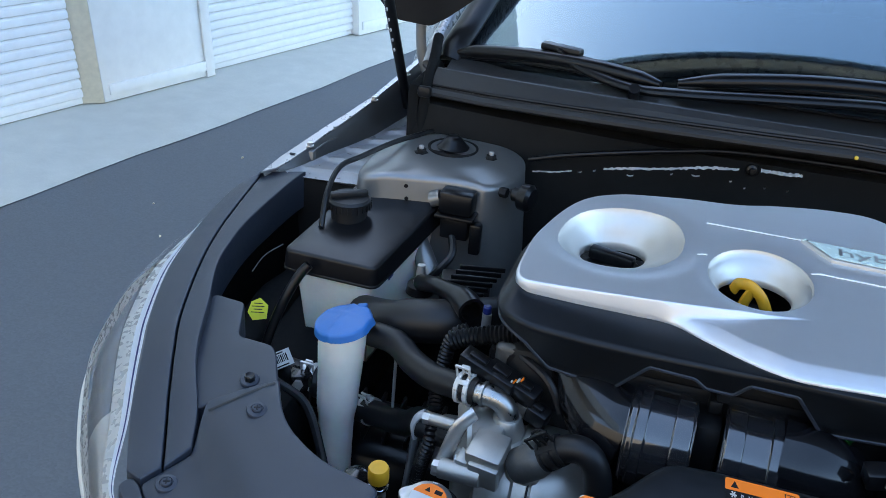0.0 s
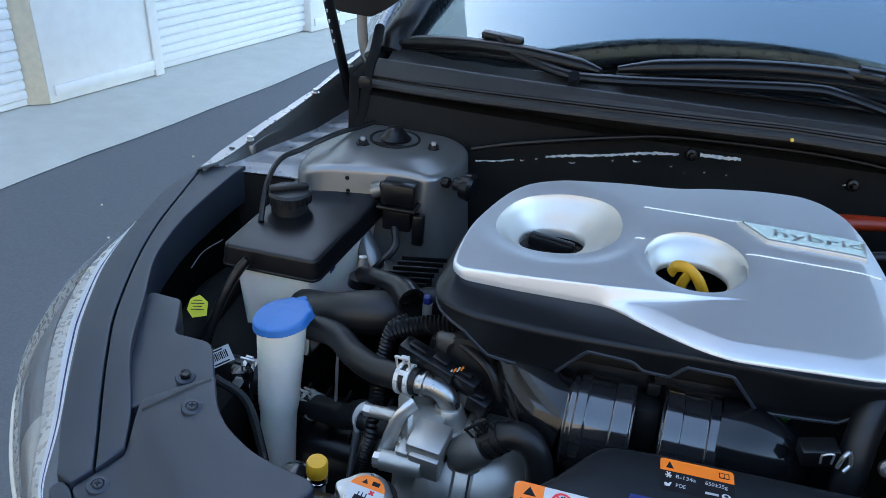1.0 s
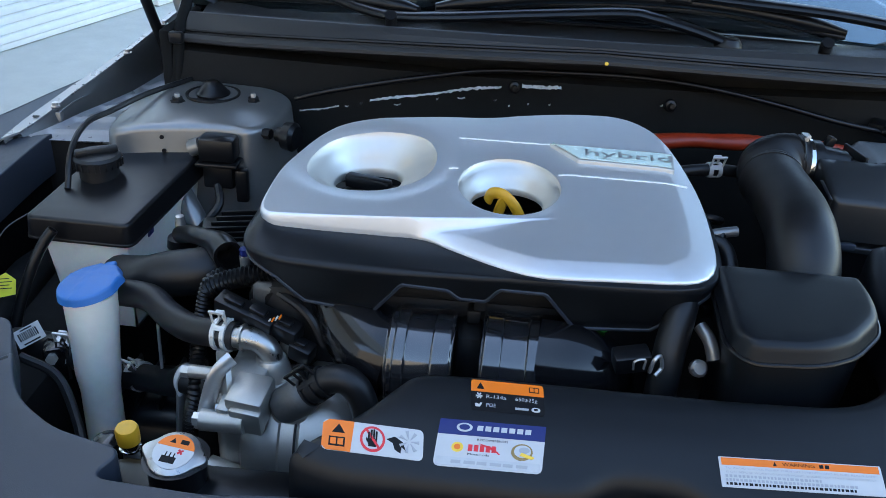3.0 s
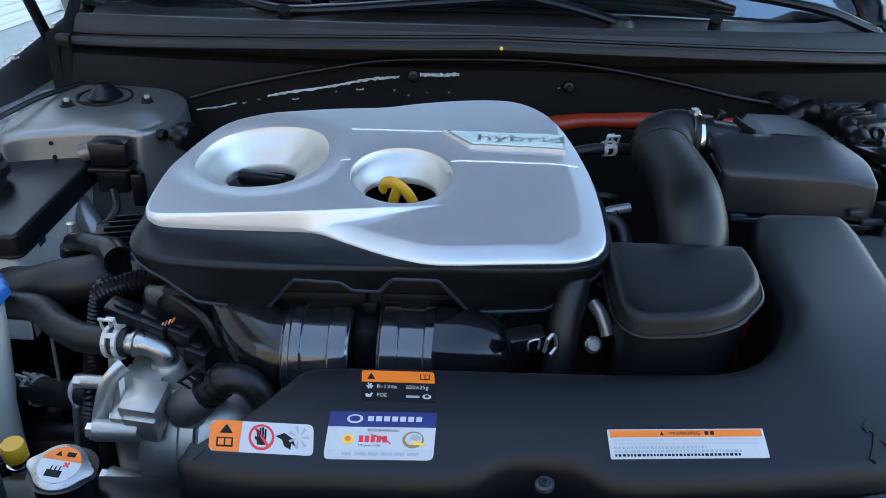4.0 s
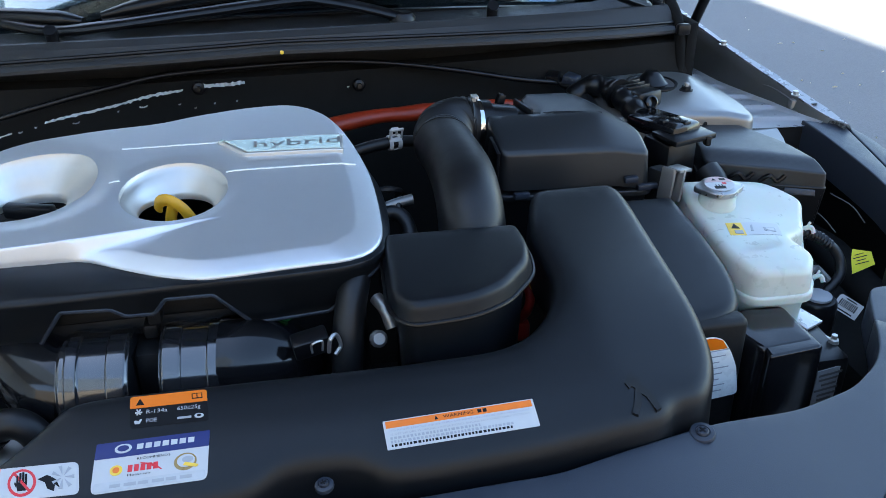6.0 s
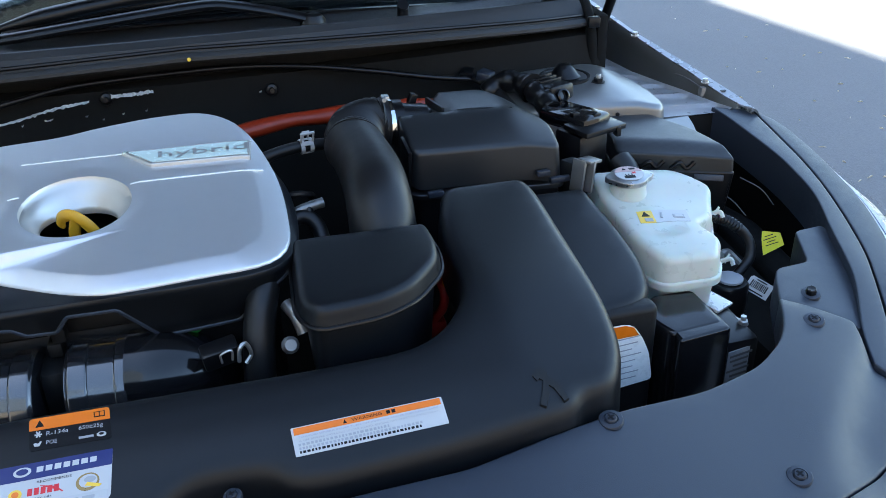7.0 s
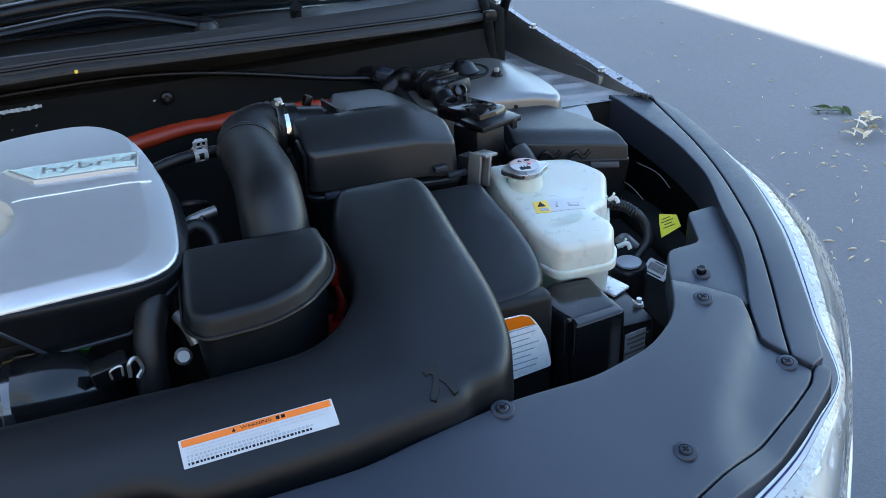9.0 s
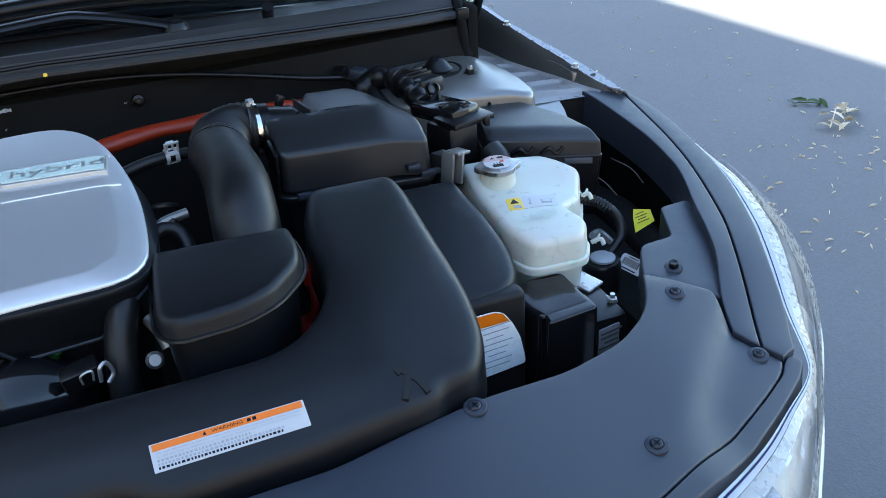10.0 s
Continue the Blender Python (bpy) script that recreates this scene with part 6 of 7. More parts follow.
# intake resonator box
reson = thing("resonator_box", (0.16, 0.30, 0.76), "grained black plastic resonator box", "air box")
shape = rounded([(0.090, 0.380, 0.010), (0.232, 0.375, 0.008), (0.234, 0.335, 0.02), (0.227, 0.300, 0.014), (0.194, 0.261, 0.014), (0.158, 0.242, 0.02), (0.098, 0.238, 0.012), (0.083, 0.262, 0.02)], 0.02, 7)
part("lid", moulded(shape, lambda x, y: 0.921 + 0.02 * (y - 0.3), 0.009, 0.020, 0.003, 0.013), PLASTIC, reson)
part("bead", sweep([(p.x, p.y, 0.9010 + 0.02 * (p.y - 0.3)) for p in (inset(shape, -0.004) * 2)[:len(shape) + 1]], 0.0022, 8, straight=True), SATIN, reson)
part("tub", moulded(inset(shape, 0.004), 0.9005, 0.002, 0.16, -0.01, 0.03), PLASTIC, reson)

# intake hose, ribbed at its bend
trunk = thing("intake_hose", (0.178, 0.40, 0.80), "fat black rubber intake hose with a ribbed bend", "air hose")
part("lower_bend", sweep([(0.193, 0.590, 0.931), (0.195, 0.560, 0.931), (0.1975, 0.530, 0.929), (0.1985, 0.495, 0.926), (0.197, 0.460, 0.921), (0.195, 0.431, 0.908), (0.194, 0.416, 0.886), (0.194, 0.410, 0.84), (0.194, 0.41, 0.78)], lambda s: 0.0360 + 0.0018 * ease(0.10, 0.0, s) + 0.0015 * ease(0.1, 0.35, s), 36, 10), RUBBER, trunk, sharp=60)
part("ribbed_bend", ribbed([(0.246, 0.655, 0.926), (0.228, 0.653, 0.928), (0.208, 0.636, 0.930), (0.198, 0.612, 0.931), (0.193, 0.580, 0.931)], 0.0360, 0.0024, 0.0062, 36), RUBBER, trunk, sharp=60)
part("cuff", sweep([(0.228, 0.655, 0.926), (0.268, 0.657, 0.924)], 0.0345, 28, straight=True), SATIN, trunk)
ring = thing("worm_clamp", (0.245, 0.655, 0.93), "bright steel worm-drive clamp on the intake hose", "hose clamp")
m = facing((0.250, 0.6555, 0.9255), (1, 0.05, -0.04), (0, 1, 0))
part("band", lathe([(0.0350, -0.0045), (0.0362, -0.0045), (0.0362, 0.0045), (0.0350, 0.0045)], m, 36), CHROME, ring)
part("screw_housing", block((0.250, 0.662, 0.9625), (0.010, 0.014, 0.006), 0.0015), STEEL, ring)
part("screw", lathe([(0.003, 0), (0.003, 0.012), (0, 0.012)], facing((0.248, 0.656, 0.9635), (-0.2, -1, 0.1)), 6), STEEL, ring)

# air filter box
filt = thing("air_filter_box", (0.36, 0.62, 0.76), "grained black plastic air filter box", "air box")
shape = rounded([(0.262, 0.556, 0.012), (0.258, 0.636, 0.006), (0.288, 0.648, 0.006), (0.308, 0.692, 0.008), (0.324, 0.708, 0.010), (0.394, 0.708, 0.012), (0.428, 0.655, 0.02), (0.462, 0.606, 0.016), (0.458, 0.553, 0.010)], 0.015, 5)


def filter_z(x, y):
    z = 0.949 - 0.03 * (x - 0.26) - 0.020 * ease(0.40, 0.47, x)
    z -= 0.010 * ease(0.335, 0.322, x) * ease(0.625, 0.640, y)
    seam = 0.632 - 0.05 * (x - 0.257)
    u = min(1.0, max(0.0, (seam - y) / (seam - 0.556)))
    return z - 0.026 * u ** 1.3 + 0.012 * ease(0.40, 0.47, x) * u


part("lid", moulded(shape, filter_z, 0.006, 0.050, 0.003, 0.010), BOX, filt, "dark grey plastic lid")
part("lid_seam", sweep([(x, 0.632 - 0.05 * (x - 0.257), filter_z(x, 0.636 - 0.05 * (x - 0.257)) + 0.0003) for x in (0.266, 0.30, 0.345, 0.375, 0.415)], 0.0008, 6), SATIN, filt)
part("lip", moulded(inset(shape, -0.008), lambda x, y: 0.868 - 0.04 * (x - 0.26), 0.002, 0.007, 0, 0.03), BOX, filt)
part("tub", moulded(inset(shape, -0.002), lambda x, y: 0.862 - 0.04 * (x - 0.26), 0.002, 0.16, -0.015, 0.03), SATIN, filt)
for x, y, w in ((0.285, 0.541, 0.020), (0.432, 0.546, 0.018), (0.456, 0.548, 0.028)):
    part("clip", block((x, y, 0.872 - 0.04 * (x - 0.26) + (0.012 if w < 0.019 else 0.0)), (w, 0.008, 0.008), 0.0015, pose(0, 0, 0, 0, 0, 4)), TRIM, filt)
part("notch_wall", block((0.318, 0.664, filter_z(0.33, 0.664) - 0.001), (0.004, 0.052, 0.010), 0.001, pose(0, 0, 0, 0, 0, 12)), BOX, filt)
part("notch_step", block((0.300, 0.668, filter_z(0.30, 0.668) + 0.001), (0.018, 0.034, 0.006), 0.002, pose(0, 0, 0, 0, 0, 14)), BOX, filt)
part("outlet", sweep([(0.255, 0.657, 0.924), (0.300, 0.659, 0.916)], 0.031, 28, straight=True), SATIN, filt)
part("side_flange", block((0.2565, 0.580, 0.895), (0.005, 0.040, 0.070), 0.0015, pose(0, 0, 0, 12, 0, 2)), SATIN, filt)
part("hook", block((0.294, 0.695, 0.945), (0.010, 0.012, 0.016), 0.002, pose(0, 0, 0, 0, 20, 10)), SATIN, filt)

# plumbing between engine cover and intake hose
hose([(0.06, 0.625, 0.905), (0.100, 0.632, 0.915), (0.138, 0.640, 0.917), (0.175, 0.650, 0.912), (0.20, 0.68, 0.90)], 0.0078, "thin black breather hose behind the engine cover")
spring_clamp((0.138, 0.640, 0.917), (1, 0.2, 0), 0.0080, ears=(0, -0.4, 1), material=PAPER, label="pale spring clamp on the breather hose")
hose([(0.085, 0.47, 0.885), (0.108, 0.48, 0.895), (0.125, 0.475, 0.888), (0.130, 0.455, 0.870), (0.120, 0.42, 0.855), (0.09, 0.40, 0.85)], 0.009, "black vacuum hose curling beside the engine cover")
cock = thing("hose_fitting", (0.118, 0.485, 0.88), "grey plastic hose fitting", "fitting")
part("body", sweep([(0.100, 0.484, 0.898), (0.118, 0.486, 0.903), (0.138, 0.490, 0.905)], 0.006, 10), INNER, cock)
part("tee", sweep([(0.120, 0.486, 0.903), (0.119, 0.478, 0.890)], 0.006, 10, straight=True), SATIN, cock)
wire([(0.09, 0.52, 0.905), (0.112, 0.515, 0.908), (0.128, 0.525, 0.90), (0.13, 0.56, 0.88)], 0.004, "black wire beside the engine cover")
hose([(0.09, 0.41, 0.858), (0.115, 0.40, 0.872), (0.14, 0.395, 0.872), (0.17, 0.40, 0.86)], 0.010, "black pipe running behind the resonator box")
cable = thing("high_voltage_cable", (0.2, 0.77, 0.85), "bright orange high-voltage cable sleeve along the bulkhead", "cable")
part("sleeve", sweep([(0.02, 0.742, 0.900), (0.08, 0.756, 0.905), (0.13, 0.766, 0.908), (0.17, 0.770, 0.907), (0.22, 0.775, 0.907), (0.29, 0.785, 0.905), (0.36, 0.80, 0.895)], lambda s: 0.0125 + 0.0022 * math.sin(9 * s) ** 2 - 0.003 * ease(0.55, 0.8, s), 18, flat=0.8), ORANGE, cable)
inv = thing("inverter_plugs", (0.26, 0.40, 0.72), "red high-voltage plugs deep behind the duct", "connector")
part("block", block((0.248, 0.388, 0.852), (0.030, 0.030, 0.022), 0.006, pose(0, 0, 0, 0, 0, 20)), RED, inv)
part("block", block((0.236, 0.385, 0.780), (0.034, 0.026, 0.026), 0.006), RED, inv)
part("latch", block((0.258, 0.366, 0.846), (0.022, 0.010, 0.006), 0.002), L_YELLOW, inv)
part("cable", sweep([(0.248, 0.382, 0.842), (0.250, 0.372, 0.828), (0.247, 0.372, 0.810), (0.242, 0.380, 0.795), (0.238, 0.385, 0.775)], 0.0055, 10), RED, inv)

# torn foil on the bulkhead's lining
foil = thing("torn_foil", (-0.25, 0.858, 0.92), "torn bright foil edge on the bulkhead lining", "foil")
random.seed(7)


def strip(pts, w, jag):
    bm = bmesh.new()
    line_ = curve(pts, 14)
    a, b = [], []
    for p in line_:
        j = random.random()
        a.append(bm.verts.new(p + Vector((0, -0.002 * random.random(), w * (0.4 + 0.9 * j)))))
        b.append(bm.verts.new(p - Vector((0, 0.0035 + 0.002 * random.random(), w * (0.3 + jag * random.random() ** 3)))))
    for i in range(len(a) - 1):
        bm.faces.new((a[i], a[i + 1], b[i + 1], b[i]))
    bmesh.ops.solidify(bm, geom=bm.faces[:], thickness=0.0008)
    return bm


part("shred", strip([(-0.336, 0.838, 0.9095), (-0.30, 0.838, 0.917), (-0.24, 0.838, 0.927), (-0.19, 0.838, 0.938), (-0.140, 0.838, 0.944)], 0.0019, 1.1), FOIL, foil, sharp=5)
part("shred", strip([(-0.110, 0.838, 0.9475), (-0.08, 0.838, 0.9475), (-0.052, 0.838, 0.949)], 0.0034, 0.5), FOIL, foil, sharp=5)
part("shred", strip([(-0.447, 0.850, 0.882), (-0.41, 0.848, 0.888), (-0.385, 0.846, 0.895)], 0.0009, 1.4), FOIL, foil, sharp=5)
# Pale bits of foil stand for both foil scraps and glints.
for x, z, w in ((-0.375, 0.897, 0.006), (-0.352, 0.903, 0.004), (-0.300, 0.905, 0.010), (-0.236, 0.918, 0.003), (-0.205, 0.922, 0.012), (-0.150, 0.922, 0.004), (-0.128, 0.915, 0.003), (-0.100, 0.920, 0.003), (-0.068, 0.921, 0.003), (0.095, 0.931, 0.004)):
    part("speck", strip([(x, 0.842, z), (x + w / 2, 0.842, z - 0.0008), (x + w, 0.842, z + 0.001)], 0.0007, 0.9), FOIL, foil, sharp=5)
for x, z in ((-0.12, 0.937), (0.115, 0.925)):
    stud = thing("bulkhead_stud", (x, 0.855, z), "small dark stud on the bulkhead", "stud", "bulkhead studs")
    part("pin", lathe([(0.010, 0), (0.008, 0.004), (0.004, 0.005), (0.0035, 0.016), (0, 0.016)], facing((x, 0.862, z), (0, -1, 0.2)), 12), SATIN, stud)

# coolant reservoir
tank = thing("coolant_reservoir", (0.55, 0.44, 0.68), "white plastic coolant reservoir with a steel cap", "reservoir")
shape = rounded([(0.503, 0.570, 0.012), (0.625, 0.560, 0.015), (0.660, 0.510, 0.012), (0.622, 0.440, 0.010), (0.588, 0.420, 0.014), (0.598, 0.378, 0.012), (0.576, 0.345, 0.012), (0.508, 0.348, 0.014), (0.494, 0.39, 0.02)], 0.02, 6)


def tank_z(x, y):
    z = 0.846 + 0.012 * ease(0.47, 0.54, y) - 0.10 * max(0, x - 0.56)
    return z - 0.006 * ease(0.40, 0.33, y)


part("upper_half", moulded(shape, tank_z, 0.009, 0.050, 0.002, 0.013, base=0.806), COOL_MILKY, tank)
part("seam", moulded(inset(shape, -0.0050), 0.809, 0.003, 0.010, 0, 0.02), COOL_MILKY, tank)
part("lower_half", moulded(inset(shape, 0.003), 0.802, 0.002, 0.10, -0.006, 0.03), COOL_MILKY, tank)
part("filler", lathe([(0.026, -0.01), (0.0235, 0.006), (0.023, 0.022), (0.025, 0.023), (0, 0.024)], Matrix.Translation((0.536, 0.509, 0.850)), 28), COOL_MILKY, tank)
pressure_cap(tank, (0.536, 0.509, 0.869), (-0.02, -0.06, 1), COOL_MILKY, 0.78, L_FADED)
lab = thing("reservoir_label", (0.565, 0.440, 0.85), "small yellow and white warning label on the reservoir", "label")
lz = lambda x, y: tank_z(x, y)
part("white_field", slab([(0.5363, 0.4269), (0.5800, 0.4210), (0.5893, 0.4516), (0.5442, 0.4586)], lz, 0.001, 0.0006, 0.01), PAPER, lab)
part("yellow_field", slab([(0.5170, 0.4310), (0.5363, 0.4269), (0.5442, 0.4586), (0.5250, 0.4610)], lz, 0.001, 0.0006, 0.01), L_YELLOW, lab)
part("warning_sign", slab([(0.5256, 0.4464), (0.5359, 0.4438), (0.5338, 0.4572)], lz, 0.0005, 0.0011, 0.01), INK, lab)
part("manual_sign", slab([(0.5247, 0.4328), (0.5341, 0.4302), (0.5360, 0.4381), (0.5267, 0.4408)], lz, 0.0005, 0.0011, 0.01), GREY_INK, lab)
part("engine_sign", slab([(0.5626, 0.4330), (0.5766, 0.4299), (0.5797, 0.4401), (0.5652, 0.4421)], lz, 0.0005, 0.0011, 0.01), GREY_INK, lab)
part("engine_sign_field", slab([(0.5658, 0.4345), (0.5753, 0.4322), (0.5771, 0.4383), (0.5672, 0.4402)], lz, 0.0005, 0.0015, 0.01), PAPER, lab)
part("drop_sign", slab([(0.5463, 0.4364), (0.5493, 0.4356), (0.5547, 0.4503), (0.5522, 0.4492)], lz, 0.0005, 0.0011, 0.01), GREY_INK, lab)
text("HEV", facing((0.523, 0.386, tank_z(0.55, 0.40) + 0.0006), (0, -0.05, 1), (1, 0.22, 0)), 0.020, COOL_MILKY, tank, "embossed_letters")

# fuse box and the loom that crosses to it
fuse = thing("fuse_box", (0.64, 0.60, 0.75), "smooth black fuse box lid beside the wing", "fuse box")
shape = rounded([(0.590, 0.723, 0.008), (0.664, 0.720, 0.010), (0.702, 0.640, 0.02), (0.716, 0.544, 0.010), (0.640, 0.576, 0.02), (0.566, 0.612, 0.010)], 0.01, 5)
part("lid", moulded(shape, lambda x, y: 0.873 - 0.06 * max(0, x - 0.66) - 0.010 * ease(0.030, 0.0, y - (0.612 - 0.45 * (x - 0.566))), 0.0035, 0.026, 0.002, 0.010), BOX, fuse)
part("base", moulded(inset(shape, -0.003), lambda x, y: 0.840, 0.003, 0.10, -0.01, 0.03), SATIN, fuse)
for x, y in ((0.612, 0.588), (0.650, 0.571)):
    part("latch", sweep([(x - 0.016, y + 0.006, 0.842), (x - 0.006, y - 0.001, 0.852), (x + 0.004, y - 0.004, 0.844), (x + 0.014, y - 0.006, 0.853)], 0.003, 8), SATIN, fuse)
part("label_field", block((0.682, 0.553, 0.832), (0.040, 0.003, 0.009), 0.001, pose(0, 0, 0, -20, 0, -24)), TRIM, fuse)
loom = thing("main_loom", (0.50, 0.72, 0.85), "thick black taped wiring loom crossing to the fuse box", "cable")
part("trunk", sweep([(0.440, 0.815, 0.895), (0.462, 0.815, 0.912), (0.482, 0.800, 0.916), (0.495, 0.770, 0.914), (0.500, 0.735, 0.908), (0.505, 0.70, 0.900)], lambda s: 0.0165 + 0.0015 * math.sin(31 * s), 16), SATIN, loom)
part("branch", sweep([(0.455, 0.81, 0.895), (0.460, 0.76, 0.885), (0.468, 0.71, 0.872), (0.470, 0.66, 0.85)], 0.013, 14), RUBBER, loom)
part("bulkhead_plug", block((0.424, 0.866, 0.914), (0.022, 0.024, 0.016), 0.004, pose(0, 0, 0, 10, 0, -30)), SATIN, loom)
part("bulkhead_plug", block((0.448, 0.848, 0.914), (0.024, 0.026, 0.018), 0.004, pose(0, 0, 0, 0, 10, -40)), TRIM, loom)
part("pigtail", sweep([(0.430, 0.860, 0.910), (0.445, 0.838, 0.905), (0.452, 0.822, 0.900)], 0.007, 10), SATIN, loom)
part("cable_tie", lathe([(0.0215, -0.002), (0.0230, -0.002), (0.0230, 0.002), (0.0215, 0.002)], facing((0.496, 0.768, 0.914), (0.25, -0.9, 0), (0, 0, 1)), 20), SATIN, loom)
ecu = thing("connector_housing", (0.53, 0.66, 0.86), "large black loom connector housing with latches", "connector")
part("body", block((0.521, 0.758, 0.912), (0.046, 0.062, 0.026), 0.006, pose(0, 0, 0, -6, 0, 20)), SATIN, ecu)
for x, y in ((0.506, 0.728), (0.528, 0.722)):
    part("socket", lathe([(0.010, -0.01), (0.010, 0.004), (0.0075, 0.005), (0.0070, -0.002), (0, -0.002)], facing((x, y, 0.914), (0.2, -1, 0.45)), 18), GLOSSY, ecu)
part("cover", block((0.522, 0.662, 0.902), (0.056, 0.095, 0.024), 0.008, pose(0, 0, 0, -4, 0, 22)), GLOSSY, ecu)
part("shelf", block((0.534, 0.618, 0.903), (0.072, 0.050, 0.008), 0.002, pose(0, 0, 0, 0, 0, 18)), SATIN, ecu)
part("hook", block((0.562, 0.604, 0.898), (0.008, 0.012, 0.014), 0.002), SATIN, ecu)
part("lower_shell", block((0.520, 0.630, 0.868), (0.055, 0.055, 0.06), 0.008, pose(0, 0, 0, 0, 0, 20)), SATIN, ecu)
for i in range(3):
    part("ridge", block((0.514 + 0.003 * i, 0.778 - 0.012 * i, 0.927), (0.042, 0.004, 0.006), 0.001, pose(0, 0, 0, 0, 0, 20)), SATIN, ecu)
for x, y in ((0.513, 0.640), (0.540, 0.628)):
    part("clip", block((x, y, 0.914), (0.012, 0.008, 0.008), 0.001, pose(0, 0, 0, 0, 0, 20)), SATIN, ecu)
fins = thing("control_unit", (0.475, 0.53, 0.82), "finned aluminium control unit on its edge", "control unit")
for i in range(2):
    part("fin", block((0.474 + 0.012 * i, 0.530 - 0.003 * i, 0.874), (0.005, 0.020, 0.044), 0.0015, pose(0, 0, 0, 0, 8, 30)), INNER, fins)
part("body", block((0.482, 0.560, 0.858), (0.028, 0.036, 0.046), 0.004, pose(0, 0, 0, 0, 8, 30)), DULL, fins)
part("flange", block((0.490, 0.532, 0.893), (0.026, 0.022, 0.004), 0.001, pose(0, 0, 0, 0, 10, 30)), INNER, fins)
hose([(0.565, 0.60, 0.855), (0.570, 0.580, 0.842), (0.565, 0.560, 0.815), (0.55, 0.55, 0.78)], 0.018, "black ribless hose behind the reservoir")

# battery corner
batt = thing("battery", (0.54, 0.31, 0.55), "black battery with a plastic insulating cover", "battery")
part("case", block((0.545, 0.345, 0.66), (0.115, 0.13, 0.20), 0.008), SATIN, batt)
part("cover", moulded(rounded([(0.472, 0.296, 0.014), (0.484, 0.270, 0.008), (0.549, 0.276), (0.546, 0.346), (0.495, 0.348), (0.466, 0.33)], 0.010, 4), lambda x, y: 0.795 + 0.05 * (y - 0.3), 0.006, 0.13, 0.004, 0.02), GLOSSY, batt, "glossy black insulating cover")
part("cover_step", moulded(rounded([(0.484, 0.258), (0.551, 0.265), (0.550, 0.300), (0.486, 0.285)], 0.006, 4), 0.793, 0.004, 0.12, 0.002, 0.02), GLOSSY, batt)
part("label", block((0.578, 0.2785, 0.715), (0.040, 0.001, 0.070), 0, pose(0, 0, 0, 0, 0, 10)), GREY_INK, batt, "grey printed battery label")
for i in range(6):
    part("print_line", block((0.577 - 0.002 * (i % 2), 0.2772, 0.743 - 0.007 * i), (0.032 - 0.006 * (i % 3), 0.0006, 0.0028), 0, pose(0, 0, 0, 0, 0, 10)), SMOKE, batt)
part("terminal_strap", block((0.582, 0.366, 0.764), (0.030, 0.052, 0.004), 0.001, pose(0, 0, 0, 4, 0, 24)), PALE, batt, "bright alloy terminal strap")
part("strap_leg", block((0.592, 0.316, 0.757), (0.022, 0.020, 0.004), 0.002, pose(0, 0, 0, 0, 0, 20)), STEEL, batt)
part("terminal_nut", lathe([(0.006, 0), (0.006, 0.005), (0.0035, 0.006), (0.0035, 0.011), (0, 0.011)], Matrix.Translation((0.597, 0.311, 0.759)), 6), STEEL, batt)
tray = thing("duct_side_case", (0.42, 0.26, 0.62), "dark rounded case under the ducts with a white label", "air box")
part("case", block((0.418, 0.2935, 0.735), (0.10, 0.025, 0.185), 0.008, seg=3), DULL, tray)
lm = facing((0.447, 0.2785, 0.785), (0.08, -1, 0.05), (1, 0.08, 0))
part("label_film", prism(rounded([(-0.060, -0.055), (0.016, -0.052), (0.0165, -0.046), (0.011, -0.015), (0.002, 0.006), (-0.009, 0.023), (-0.020, 0.028), (-0.060, 0.030)], 0.006, 4), 0, 0.0006, lm), WHITE, tray, "white printed label")
part("label_head", prism([(-0.059, 0.013), (-0.003, 0.011), (-0.010, 0.022), (-0.020, 0.0265), (-0.059, 0.0285)], 0.0006, 0.0009, lm), L_ORANGE, tray)
for i in range(8):
    bm = block((-0.022 + 0.002 * (i % 2), 0.010 - 0.0075 * i, 0.0008), (0.042 - 0.010 * (i % 3), 0.0012, 0.0003), 0)
    bm.transform(lm)
    part("print_line", bm, GREY_INK, tray)
pump = thing("sensor_cap", (0.655, 0.43, 0.70), "round grey-capped black sensor", "sensor")
part("body", lathe([(0.026, -0.06), (0.026, -0.004), (0.023, 0.0), (0, 0.0)], Matrix.Translation((0.652, 0.428, 0.742)), 26), SATIN, pump)
part("top", lathe([(0.017, 0), (0.017, 0.003), (0.015, 0.004), (0, 0.004)], Matrix.Translation((0.653, 0.428, 0.743)), 26), GREY_INK, pump, "pale grey disc")
conduit([(0.638, 0.476, 0.816), (0.6666, 0.475, 0.8053), (0.684, 0.471, 0.793)], 0.0078, "black corrugated loom leaving the reservoir")
hose([(0.680, 0.472, 0.796), (0.690, 0.468, 0.788), (0.697, 0.460, 0.774), (0.694, 0.450, 0.7577), (0.675, 0.440, 0.745), (0.655, 0.432, 0.735)], 0.0068, "black rubber hose bending to the sensor")
for p, lab_ in (((0.640, 0.475, 0.818), "milky white clip"), ((0.632, 0.425, 0.775), "milky white clip")):
    c = thing("hose_clip", p, lab_ + " on the reservoir hose", "clip", "white hose clips")
    part("jaw", sweep([p, (p[0] + 0.012, p[1] - 0.004, p[2] + 0.004), (p[0] + 0.014, p[1] - 0.010, p[2] - 0.002)], 0.0032, 8), COOL_MILKY, c)
    part("tail", sweep([(p[0] + 0.004, p[1] - 0.004, p[2]), (p[0] + 0.014, p[1] + 0.002, p[2] + 0.008)], 0.0018, 6, straight=True), COOL_MILKY, c)
wire([(0.642, 0.44, 0.775), (0.660, 0.452, 0.770), (0.675, 0.445, 0.755)], 0.005, "bundle of wires by the sensor", INNER)
